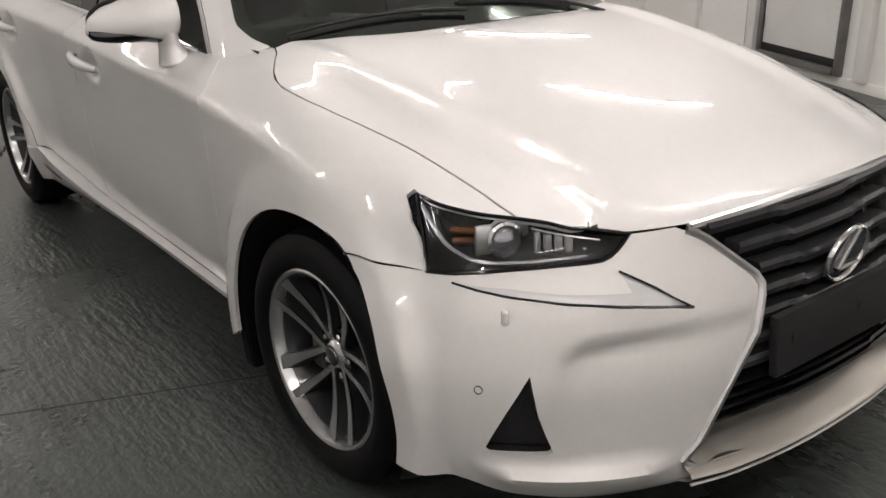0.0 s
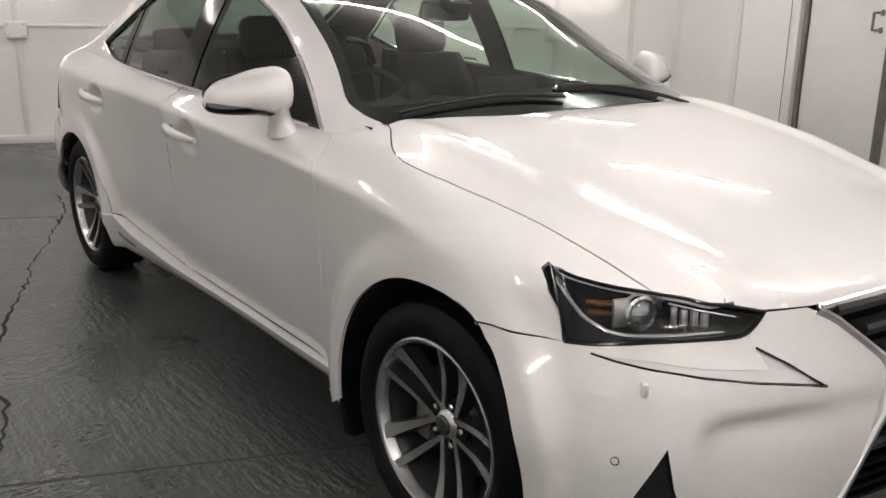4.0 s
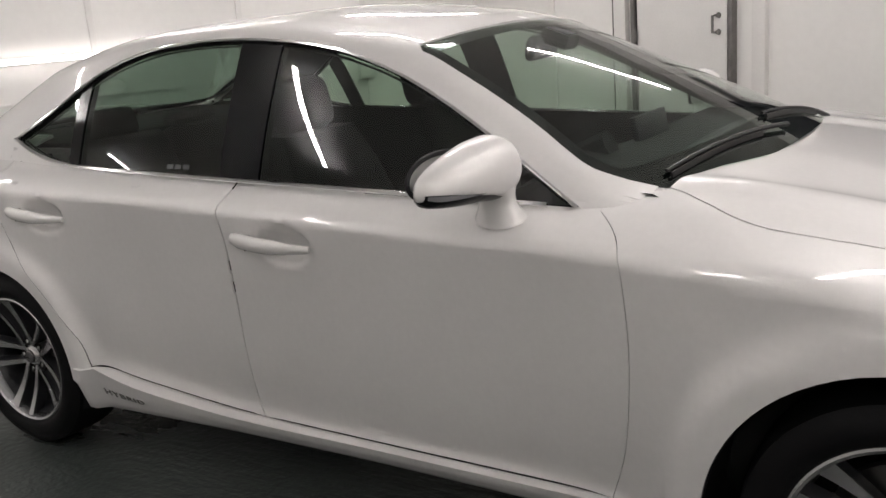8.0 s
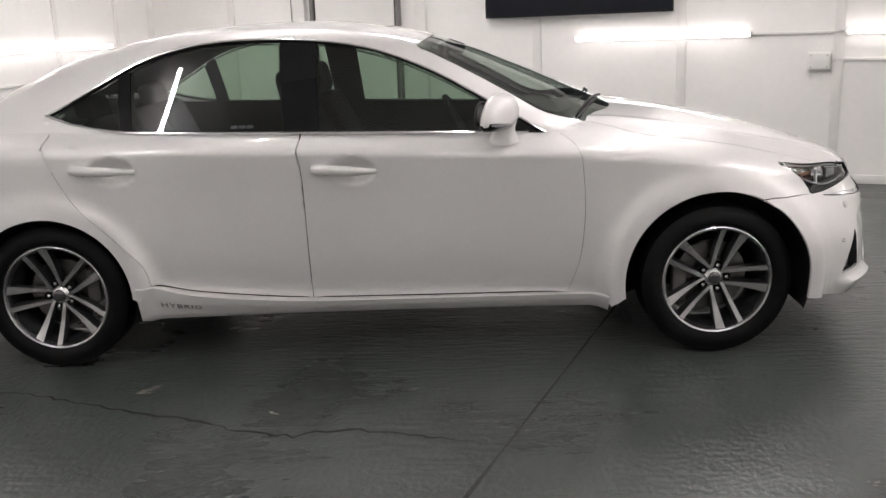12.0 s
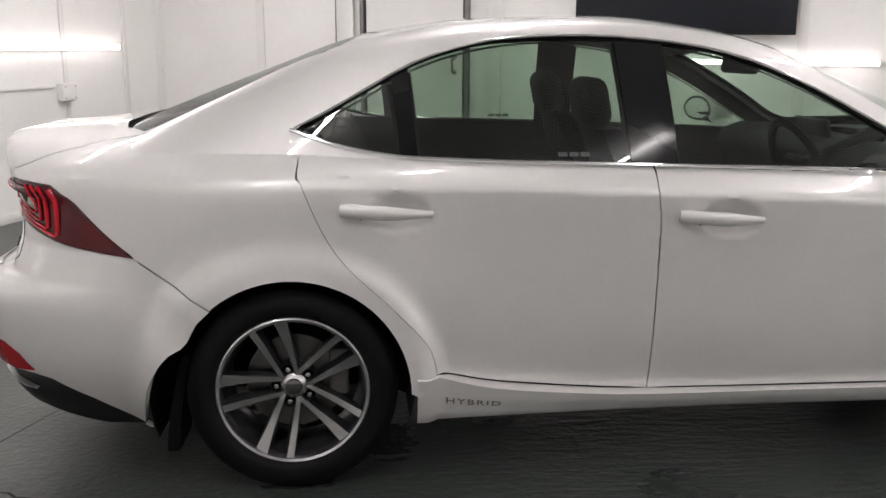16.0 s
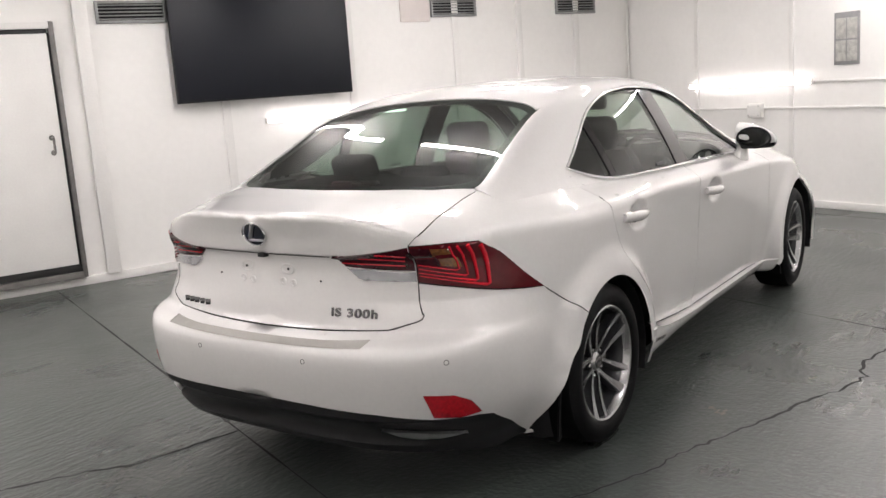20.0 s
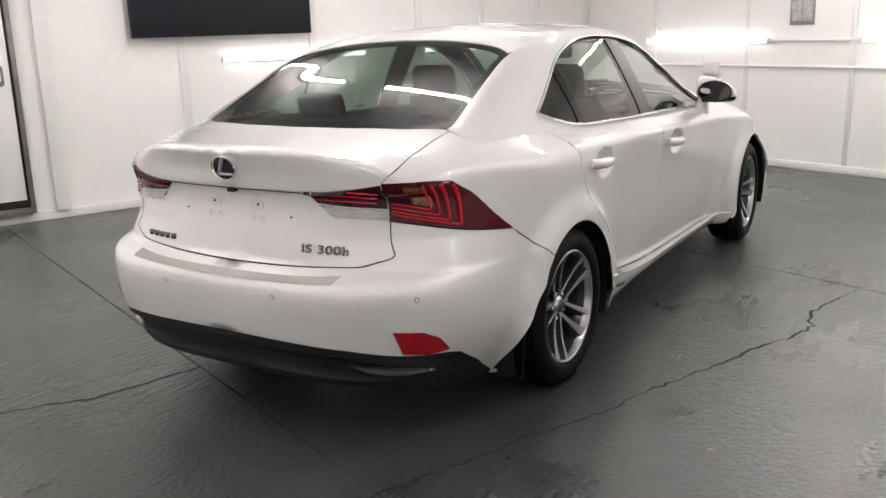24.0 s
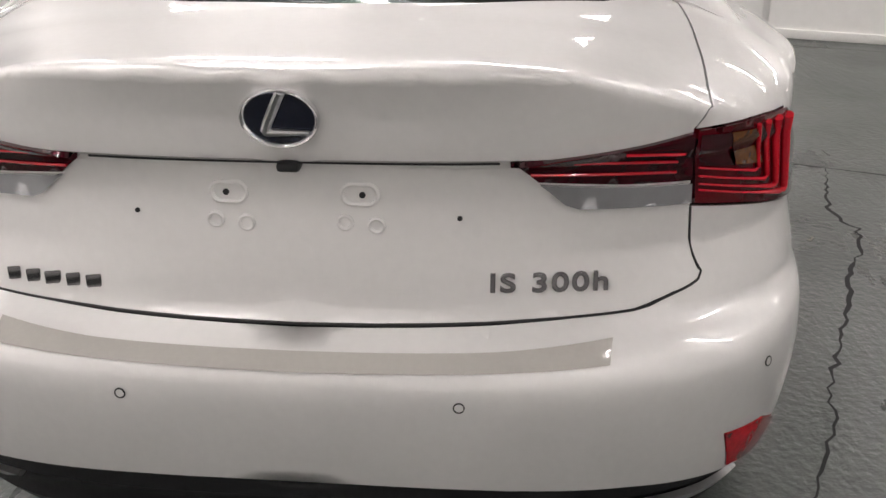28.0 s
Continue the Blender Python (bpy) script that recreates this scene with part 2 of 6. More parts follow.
    bn.inputs["Strength"].default_value, bn.inputs["Distance"].default_value = 0.9, 0.0048
    nt.links.new(sm2.outputs[0], bn.inputs["Height"])
    nt.links.new(bn.outputs[0], b.inputs["Normal"])
    return m


FLOOR = floor_material()

# ---- building helpers ----


def part(name, bm, mat, parent=None, label="", smooth=True, angle=35):
    """Links a bmesh as one mesh object, under a thing or a part where one is given."""
    me = bpy.data.meshes.new(name)
    for f in bm.faces:
        f.smooth = smooth
    if smooth:
        for e in bm.edges:
            if len(e.link_faces) == 2 and e.calc_face_angle(0) > radians(angle):
                e.smooth = False
    bm.to_mesh(me)
    bm.free()
    me.materials.append(mat)
    ob = new(name, me)
    if parent is not None:
        ob.parent = parent
    if label:
        ob["label"] = label
    return ob


def box(bm, m, sx, sy, sz, bevel=0.0, segments=2):
    """A box of those sizes at the pose m, with rounded edges."""
    r = bmesh.ops.create_cube(bm, size=1.0, matrix=m @ Matrix.Diagonal((sx, sy, sz, 1)))
    if bevel:
        edges = {e for v in r["verts"] for e in v.link_edges}
        bmesh.ops.bevel(bm, geom=list(edges), offset=bevel, segments=segments, affect="EDGES", profile=0.5)


def block(name, m, size, mat, parent=None, bevel=0.004, label=""):
    bm = bmesh.new()
    box(bm, m, *size, bevel)
    return part(name, bm, mat, parent, label)


def lathe(bm, profile, n, m=None, closed=False):
    """Turns a profile of (radius, along) about the y axis of m."""
    m = m or Matrix()
    rings = []
    for i in range(n):
        a = 2 * math.pi * i / n
        rings.append([bm.verts.new(m @ Vector((r * math.cos(a), y, r * math.sin(a)))) for r, y in profile])
    k = len(profile)
    for i in range(n):
        for j in range(k if closed else k - 1):
            a, b2 = rings[i], rings[(i + 1) % n]
            bm.faces.new((a[j], a[(j + 1) % k], b2[(j + 1) % k], b2[j]))
    bmesh.ops.recalc_face_normals(bm, faces=bm.faces[:])


def tube(bm, pts, radius, n=8, flat=1.0, cap=True):
    """A round bar along points; flat squeezes it along the second axis."""
    pts = [Vector(p) for p in pts]
    rings = []
    up0 = None
    for i, p in enumerate(pts):
        d = (pts[min(i + 1, len(pts) - 1)] - pts[max(i - 1, 0)]).normalized()
        if up0 is None:
            up0 = Vector((0, 0, 1)) if abs(d.z) < 0.9 else Vector((0, 1, 0))
        s = d.cross(up0).normalized()
        up0 = s.cross(d).normalized()
        r = radius(i / (len(pts) - 1)) if callable(radius) else radius
        rings.append([bm.verts.new(p + s * (r * math.cos(2 * math.pi * k / n)) + up0 * (r * flat * math.sin(2 * math.pi * k / n))) for k in range(n)])
    for a, b2 in zip(rings, rings[1:]):
        for k in range(n):
            bm.faces.new((a[k], a[(k + 1) % n], b2[(k + 1) % n], b2[k]))
    if cap:
        bm.faces.new(rings[0][::-1])
        bm.faces.new(rings[-1])
    bmesh.ops.recalc_face_normals(bm, faces=bm.faces[:])


def ribbon(bm, pts, width, z):
    """A flat jagged strip along points on the floor; width is a function of the place along it."""
    left, right = [], []
    for i, p in enumerate(pts):
        d = (Vector(pts[min(i + 1, len(pts) - 1)]) - Vector(pts[max(i - 1, 0)])).normalized()
        s = Vector((-d.y, d.x))
        w = width(i / max(1, len(pts) - 1)) / 2
        left.append(bm.verts.new((p[0] + s.x * w, p[1] + s.y * w, z)))
        right.append(bm.verts.new((p[0] - s.x * w, p[1] - s.y * w, z)))
    for i in range(len(pts) - 1):
        bm.faces.new((left[i], right[i], right[i + 1], left[i + 1]))
    bmesh.ops.recalc_face_normals(bm, faces=bm.faces[:])


def pch(*pts):
    """A smooth curve through (x, y) points that never overshoots."""
    pts = sorted(pts)
    xs, ys = [p[0] for p in pts], [p[1] for p in pts]
    h = [b2 - a for a, b2 in zip(xs, xs[1:])]
    d = [(b2 - a) / k for a, b2, k in zip(ys, ys[1:], h)]
    m = [d[0]] + [0 if a * b2 <= 0 else 2 * a * b2 / (a + b2) for a, b2 in zip(d, d[1:])] + [d[-1]]

    def f(x):
        if x <= xs[0]:
            return ys[0]
        if x >= xs[-1]:
            return ys[-1]
        i = 0
        while x > xs[i + 1]:
            i += 1
        t = (x - xs[i]) / h[i]
        return ((1 + 2 * t) * (1 - t) ** 2 * ys[i] + t * (1 - t) ** 2 * h[i] * m[i]
                + t * t * (3 - 2 * t) * ys[i + 1] + t * t * (t - 1) * h[i] * m[i + 1])
    return f

# ---- the room: axes e1 along the screen wall, e2 towards it, turned against the car ----
ROOM = Matrix.Rotation(radians(-21.5), 4, "Z")
BACK, FRONT, FAR, NEAR, HIGH = -4.85, 4.42, 3.92, -6.4, 2.75


def at_room(s, d, z, rz=0):
    return ROOM @ pose(s, d, z, 0, 0, rz)


def wall(name, m, length, height, label):
    bm = bmesh.new()
    box(bm, m @ pose(0, 0.1, height / 2), length, 0.2, height)
    return tagged(part(name, bm, WALL, smooth=False), label, "wall", kind="structure")


bm = bmesh.new()
box(bm, at_room((BACK + FRONT) / 2, (FAR + NEAR) / 2, -0.1), FRONT - BACK + 0.4, FAR - NEAR + 0.4, 0.2)
floor = tagged(part("floor", bm, FLOOR, smooth=False), "grey-green painted concrete floor, worn, cracked and glossy", "floor", kind="structure")
bm = bmesh.new()
box(bm, at_room((BACK + FRONT) / 2, (FAR + NEAR) / 2, HIGH + 0.1), FRONT - BACK + 0.4, FAR - NEAR + 0.4, 0.2)
tagged(part("ceiling", bm, CEILING, smooth=False), "plain white painted ceiling", "ceiling", kind="structure")
mid1, mid2 = (BACK + FRONT) / 2, (FAR + NEAR) / 2
wall_far = wall("wall_north", at_room(mid1, FAR, 0), FRONT - BACK + 0.4, HIGH, "white painted panelled workshop wall with a screen and a door")
wall_front = wall("wall_east", at_room(FRONT, mid2, 0, -90), FAR - NEAR, HIGH, "white painted panelled workshop wall with light tubes")
wall_back = wall("wall_west", at_room(BACK, mid2, 0, 90), FAR - NEAR, HIGH, "white painted workshop wall with conduit and light tubes")
wall_near = wall("wall_south", at_room(mid1, NEAR, 0, 180), FRONT - BACK + 0.4, HIGH, "plain white painted workshop wall")


def on_far(s, z, out=0.0):
    return at_room(s, FAR - out, z)


def on_front(s, z, out=0.0):
    return at_room(FRONT - out, s, z, -90)


def on_back(s, z, out=0.0):
    return at_room(BACK + out, s, z, 90)


def on_near(s, z, out=0.0):
    return at_room(s, NEAR + out, z, 180)


def strip(place, s, z0, z1, width, out, parent):
    """A cover strip of a wall's panel joint."""
    bm = bmesh.new()
    box(bm, place(s, (z0 + z1) / 2, out / 2), width, out, z1 - z0, 0.003)
    return part("cover_strip", bm, TRIM, parent)


for s in (-3.78, -0.49, 0.78, 2.0, 2.82, 3.62):
    strip(on_far, s, 0.07, HIGH, 0.075, 0.018, wall_far)
for s in (-2.93, -1.62):
    strip(on_far, s, 0.07, HIGH, 0.11, 0.05, wall_far)
for s in (2.9, 1.73, 0.63, -0.6, -1.8, -3.0, -4.2):
    strip(on_front, s, 0.07, HIGH, 0.05, 0.015, wall_front)
for s in (-4.6, -2.2, -1.0, 0.2, 1.4, 2.6, 3.4):
    strip(on_back, s, 0.07, HIGH, 0.05, 0.014, wall_back)
for s in (-3.6, -2.4, -1.2, 0.0, 1.2, 2.4, 3.6):
    strip(on_near, s, 0.07, HIGH, 0.05, 0.014, wall_near)
for name, place, a, b2 in (("far", on_far, BACK, FRONT), ("front", on_front, NEAR, FAR), ("back", on_back, NEAR, FAR), ("near", on_near, BACK, FRONT)):
    for c, e in [(a, b2)]:
        bm = bmesh.new()
        box(bm, place((c + e) / 2, 0.035, 0.011), e - c, 0.022, 0.07, 0.004)
        tagged(part("baseboard", bm, TRIM), "white painted skirting board along the wall", "baseboard", kind="structure")
# corner trims
for s, d in ((BACK + 0.02, FAR - 0.02), (FRONT - 0.02, FAR - 0.02)):
    bm = bmesh.new()
    box(bm, at_room(s, d, HIGH / 2, 45), 0.07, 0.02, HIGH, 0.004)
    tagged(part("corner_trim", bm, TRIM), "white corner trim between two walls", "trim", kind="structure")

# steel door in the far wall
door = new("door_1")
door.matrix_basis = on_far(-2.32, 0.0)
tagged(door, "white painted steel door with a grey pull handle, closed", "door", kind="structure")
Y = -0.02
part_m = pose(0, Y, 1.105)
block("leaf", part_m, (0.86, 0.05, 1.84), TRIM, door, 0.004)
for px in (-1, 1):
    block("frame_post", pose(px * 0.468, Y, 1.095), (0.036, 0.085, 2.04), GREY_STEEL, door)
    block("gap_seal", pose(px * 0.44, Y + 0.006, 1.10), (0.018, 0.05, 1.86), SEAL, door, 0.001)
block("frame_head", pose(0, Y, 2.085), (0.90, 0.085, 0.05), TRIM, door)
block("gap_seal", pose(0, Y + 0.006, 2.043), (0.87, 0.05, 0.034), SEAL, door, 0.001)
block("threshold", pose(0, Y - 0.012, 0.098), (0.90, 0.10, 0.05), GREY_STEEL, door, label="grey sill bar under the door")
block("gap_seal", pose(0, Y + 0.006, 0.155), (0.90, 0.05, 0.062), SEAL, door, 0.001)
bm = bmesh.new()
tube(bm, [(0.36, Y - 0.06, 1.22), (0.36, Y - 0.10, 1.22), (0.36, Y - 0.10, 1.10), (0.36, Y - 0.06, 1.10)], 0.010)
part("pull_handle", bm, GREY_STEEL, door, "grey metal pull handle")
for z in (1.10, 1.22):
    bm = bmesh.new()
    lathe(bm, [(0.0, -0.034), (0.020, -0.034), (0.022, -0.026)], 16, pose(0.36, Y, z))
    part("handle_rose", bm, GREY_STEEL, door)
for z in (0.35, 1.1, 1.85):
    bm = bmesh.new()
    tube(bm, [(-0.43, Y - 0.05, z - 0.05), (-0.43, Y - 0.05, z + 0.05)], 0.012)
    part("hinge", bm, GREY_STEEL, door)

# double leaf seam further along the wall
block("seam", on_far(-3.05, 1.4, 0.004), (0.008, 0.008, 2.6), GREY_STEEL, wall_far, 0.002)

# screen
tv = new("wall_screen")
tv.matrix_basis = on_far(-0.11, 1.885)
tagged(tv, "large black flat wall screen, switched off", "screen")
block("bracket", pose(0, -0.035, 0), (0.6, 0.07, 0.4), BLACK_PLASTIC, tv, 0.006)
block("body", pose(0, -0.09, 0), (1.66, 0.045, 0.95), BLACK_PLASTIC, tv, 0.008)
block("panel", pose(0, -0.1145, 0.006), (1.645, 0.004, 0.93), SCREEN, tv, 0.001)


def vent(m, w, h):
    v = new("wall_vent")
    v.matrix_basis = m
    tagged(v, "grey metal louvred vent in the white wall", "vent", group="vents of the wall")
    block("backing", pose(0, -0.006, 0), (w - 0.02, 0.01, h - 0.02), DARK, v, 0.001)
    for sx in (-1, 1):
        block("frame", pose(sx * (w / 2 - 0.012), -0.014, 0), (0.024, 0.026, h), GRILLE_GREY, v, 0.003)
        block("frame", pose(0, -0.014, sx * (h / 2 - 0.012)), (w - 0.048, 0.026, 0.024), GRILLE_GREY, v, 0.003)
    for k in range(5):
        block("slat", pose(0, -0.016, -h / 2 + 0.035 + k * (h - 0.07) / 4, 35), (w - 0.05, 0.022, 0.004), GRILLE_GREY, v, 0.001)
    return v


vent(on_far(-1.21, 2.18), 0.57, 0.18)
vent(on_far(1.99, 2.17), 0.55, 0.18)
vent(on_far(3.62, 2.17), 0.57, 0.18)
note = block("wall_panel", on_far(1.53, 2.165, 0.008), (0.34, 0.016, 0.25), material("off_white_board", (0.72, 0.66, 0.63), 0.5, 0, 0, 8, 0.06, 0.04), None, 0.003)
tagged(note, "small off-white board fixed to the wall", "board")
sheet = new("wall_notice")
sheet.matrix_basis = on_front(1.15, 1.58)
tagged(sheet, "grey notice sheets in a holder on the wall", "notice")
block("backing", pose(0, -0.006, 0), (0.25, 0.012, 0.47), GRILLE_GREY, sheet, 0.002)
PAPER = material("pale_notice_paper", (0.5, 0.49, 0.46), 0.6, 0, 0, 20, 0.3, 0.2)
for k in range(4):
    block("page", pose(-0.055 + 0.11 * (k % 2), -0.0145, -0.11 + 0.2 * (k // 2)), (0.10, 0.004, 0.185), PAPER, sheet, 0.001)


def light_tube(m, length, mat, group):
    t = new("light_tube")
    t.matrix_basis = m
    tagged(t, "slim white batten light tube, lit, on the wall", "light", group=group)
    block("batten", pose(0, -0.015, 0), (length, 0.03, 0.044), TRIM, t, 0.004)
    bm = bmesh.new()
    prof = [(0.022 * math.cos(a), 0.022 * math.sin(a)) for a in [math.pi * (0.12 + 0.76 * k / 8) for k in range(9)]]
    ra = [[bm.verts.new((sx * length * 0.495, -0.032 - y * 1.0, x)) for x, y in prof] for sx in (-1, 1)]
    for i in range(8):
        bm.faces.new((ra[0][i], ra[1][i], ra[1][i + 1], ra[0][i + 1]))
    bm.faces.new(ra[0])
    bm.faces.new(ra[1][::-1])
    bmesh.ops.recalc_face_normals(bm, faces=bm.faces[:])
    part("tube", bm, mat, t, "glowing white diffuser")
    for sx in (-1, 1):
        block("end_cap", pose(sx * (length / 2 + 0.006), -0.03, 0), (0.014, 0.05, 0.048), TRIM, t, 0.004)
    return t


LZ = 1.205
for s in (0.60, 2.78):
    light_tube(on_far(s, LZ), 1.46, TUBE, "light tubes of the walls")
for s in (2.23, -0.21, -2.6):
    light_tube(on_front(s, LZ), 1.48, TUBE, "light tubes of the walls")
for s in (2.52, 0.0, -2.5):
    light_tube(on_back(s, 1.29), 1.5, TUBE, "light tubes of the walls")
# unseen tubes added on the near wall to light the car's side
for s in (-3.4, 3.2):
    light_tube(on_near(s, LZ), 1.5, TUBE, "light tubes of the walls")

# conduits and junction boxes


def conduit(place, a, b2, z):
    bm = bmesh.new()
    box(bm, place((a + b2) / 2, z, 0.009), abs(b2 - a), 0.018, 0.022, 0.003)
    c = part("conduit", bm, TRIM, None)
    tagged(c, "thin white cable conduit along the wall", "conduit", group="conduits of the walls")


conduit(on_front, FAR, -5.0, 0.96)
conduit(on_front, 1.49, 0.53, LZ + 0.0)
conduit(on_front, -0.95, -1.86, LZ)
conduit(on_far, 1.34, 2.04, LZ)
conduit(on_back, -5.5, 2.45, 0.985)
conduit(on_back, 1.77, 0.75, 1.29)
conduit(on_back, -0.75, -1.75, 1.29)
conduit(on_far, 1.95, FRONT, 0.99)


def junction(m):
    j = new("junction_box")
    j.matrix_basis = m
    tagged(j, "grey-white plastic electrical junction box on the wall", "junction box", group="junction boxes")
    block("body", pose(0, -0.03, 0), (0.17, 0.06, 0.14), TRIM, j, 0.010)
    block("lid", pose(0, -0.064, 0), (0.15, 0.008, 0.12), TRIM, j, 0.004)
    for sx in (-1, 1):
        for sz in (-1, 1):
            bm = bmesh.new()
            lathe(bm, [(0.0, -0.072), (0.005, -0.072), (0.005, -0.066)], 8, pose(sx * 0.06, 0, sz * 0.045))
            part("screw", bm, GRILLE_GREY, j)


junction(on_front(2.13, 0.94))
junction(on_far(1.86, 0.98))
junction(on_back(2.57, 0.94))
junction(on_back(-2.2, 0.95))

# ceiling tubes, seen as streaks in the paint, and unseen ones added for light
for s in (-3.3, -0.75, 1.5, 3.7):
    # rows s 3.7 and d -5.2 are the added ones; strength varies by place
    for d in (-2.7, 0.2) if s > 3 else (-2.7, 0.2, 2.25) if s > 1 else (-5.2, -2.7, 0.2, 2.25):
        t = light_tube(at_room(s, d, HIGH - 0.001) @ pose(0, 0, 0, 90) @ pose(0, 0, 0, 0, 90, 0), 1.45, TUBE_STRONG if d > 2 or s > 3 or (s < -3 and d > 0) else TUBE_WEAK if 1 < s < 3 or s < -3 else TUBE_CEILING, "light tubes of the ceiling")
        t["label"] = "slim white batten light tube, lit, under the ceiling"

# slab joints and cracks of the floor
rng = random.Random(7)


def jag(points, step, amp):
    """Breaks a line of points into a jagged one."""
    out = []
    for a, b2 in zip(points, points[1:]):
        a, b2 = Vector(a), Vector(b2)
        n = max(1, int((b2 - a).length / step))
        side = Vector((-(b2 - a).y, (b2 - a).x)).normalized()
        for k in range(n):
            out.append(tuple(a + (b2 - a) * (k / n) + side * rng.uniform(-amp, amp)))
    out.append(points[-1])
    return out


def crack(points, width, amp=0.012, mat=CRACK, z=0.0012):
    bm = bmesh.new()
    pts = jag(points, 0.035, amp)
    ws = [rng.uniform(0.35, 1.3) * width for _ in range(40)]
    ribbon(bm, pts, lambda t: ws[int(t * 39)] * (0.35 if t < 0.03 or t > 0.97 else 1), z)
    part("crack", bm, mat, floor, "thin jagged dark crack", smooth=False)


crack([(0.49, -1.70), (0.23, -1.63), (-0.02, -1.56), (-0.18, -1.56), (-0.25, -1.60), (-0.47, -1.55), (-0.60, -1.47), (-0.88, -1.38),
       (-1.18, -1.255), (-1.42, -1.165), (-1.56, -1.135), (-1.78, -1.04), (-2.0, -0.93), (-2.2, -0.87), (-2.7, -0.66), (-3.2, -0.6)], 0.014)
crack([(-2.85, 1.02), (-2.6, 0.86), (-2.45, 0.735), (-2.2, 0.67), (-2.0, 0.62)], 0.017, 0.008)
crack([(-2.85, 1.02), (-3.3, 1.2), (-4.0, 1.25)], 0.014, 0.012)


def joint(c):
    """A straight slab joint at the place c along e1."""
    a, b2 = ROOM @ Vector((c, NEAR, 0)), ROOM @ Vector((c, FAR, 0))
    n = 60
    bm = bmesh.new()
    ws = [rng.uniform(0.3, 1.4) for _ in range(n + 1)]
    ribbon(bm, [tuple((a + (b2 - a) * (i / n)).xy) for i in range(n + 1)], lambda t: 0.012 * ws[int(t * n)], 0.001)
    part("slab_joint", bm, JOINT, floor, "straight dark joint between concrete slabs", smooth=False)


joint(1.085)
joint(-2.09)
joint(4.1)


def chip(x, y, size, seed):
    """A patch where the floor paint has come off."""
    r = random.Random(seed)
    bm = bmesh.new()
    for _ in range(4):
        cx, cy = x + r.uniform(-1, 1) * size * 0.6, y + r.uniform(-1, 1) * size * 0.5
        s = size * r.uniform(0.2, 0.6)
        vs = [bm.verts.new((cx + s * r.uniform(0.4, 1) * math.cos(2 * math.pi * k / 9), cy + s * 0.6 * r.uniform(0.4, 1) * math.sin(2 * math.pi * k / 9), 0.0014 + 0.0002 * _)) for k in range(9)]
        bm.faces.new(vs)
    part("paint_chip", bm, CHIP, floor, "bare pale patch of chipped floor paint", smooth=False)


for x, y, s, k in ((-0.93, -1.17, 0.05, 1), (-0.90, -1.13, 0.04, 2), (-0.36, -1.40, 0.035, 3), (0.15, -1.2, 0.02, 4), (-1.75, -1.55, 0.03, 5), (-2.6, -1.6, 0.03, 6),
                   (1.6, -2.0, 0.03, 7), (-3.0, 2.0, 0.03, 8), (-1.0, 2.4, 0.03, 9), (0.9, -2.5, 0.025, 10)):
    chip(x, y, s, k)

# ---- the car: x ahead, w sideways from its middle, z up ----
car = new("saloon_car")
tagged(car, "white four-door saloon car parked on the concrete floor", "car")
AXLE, HUB_Z = 1.40, 0.315
ARCH, ARCH_F = 0.352, 0.380
FC, RC = 1.62, -1.70          # where the front and rear corners begin
NF = 2 / 2.35                 # how square those corners are
KU = 0.9

base_w = pch((-1.95, 0.872), (-1.4, 0.893), (-0.9, 0.883), (-0.3, 0.876), (0.5, 0.872), (1.0, 0.876), (1.4, 0.884), (1.62, 0.878))
crease_z = pch((-2.2, 0.975), (-1.3, 0.950), (-0.73, 0.930), (0.2, 0.890), (0.82, 0.866), (1.2, 0.838), (1.62, 0.765), (2.1, 0.70))
tail_n = pch((0.40, 2 / 3.5), (0.62, 2 / 3.5), (0.74, 2 / 2.9))
lean_r = pch((0.16, 0.060), (0.30, 0.024), (0.42, 0.008), (0.52, 0.010), (0.62, 0.020), (0.72, 0.028), (0.83, 0.036), (0.93, 0.048), (1.02, 0.052))
lean_w = pch((0.30, -0.012), (0.45, -0.022), (0.56, 0.0), (0.62, 0.020), (0.66, 0.034), (0.72, 0.052), (0.80, 0.075))
nose_x = pch((0.14, 2.13), (0.22, 2.215), (0.42, 2.225), (0.60, 2.185), (0.68, 2.14), (0.745, 2.09), (0.82, 1.99), (0.95, 1.80))
tail_x = pch((0.16, -2.30), (0.25, -2.37), (0.36, -2.425), (0.56, -2.445), (0.600, -2.438), (0.622, -2.405), (0.636, -2.35), (0.648, -2.33), (0.70, -2.325),
             (0.84, -2.312), (0.888, -2.316), (0.897, -2.340), (0.96, -2.350), (1.00, -2.362), (1.03, -2.372), (1.15, -2.25))


def soft(t, k):
    return k * math.log(1 + math.exp(max(-30, min(30, t / k)))) if t / k < 30 else t


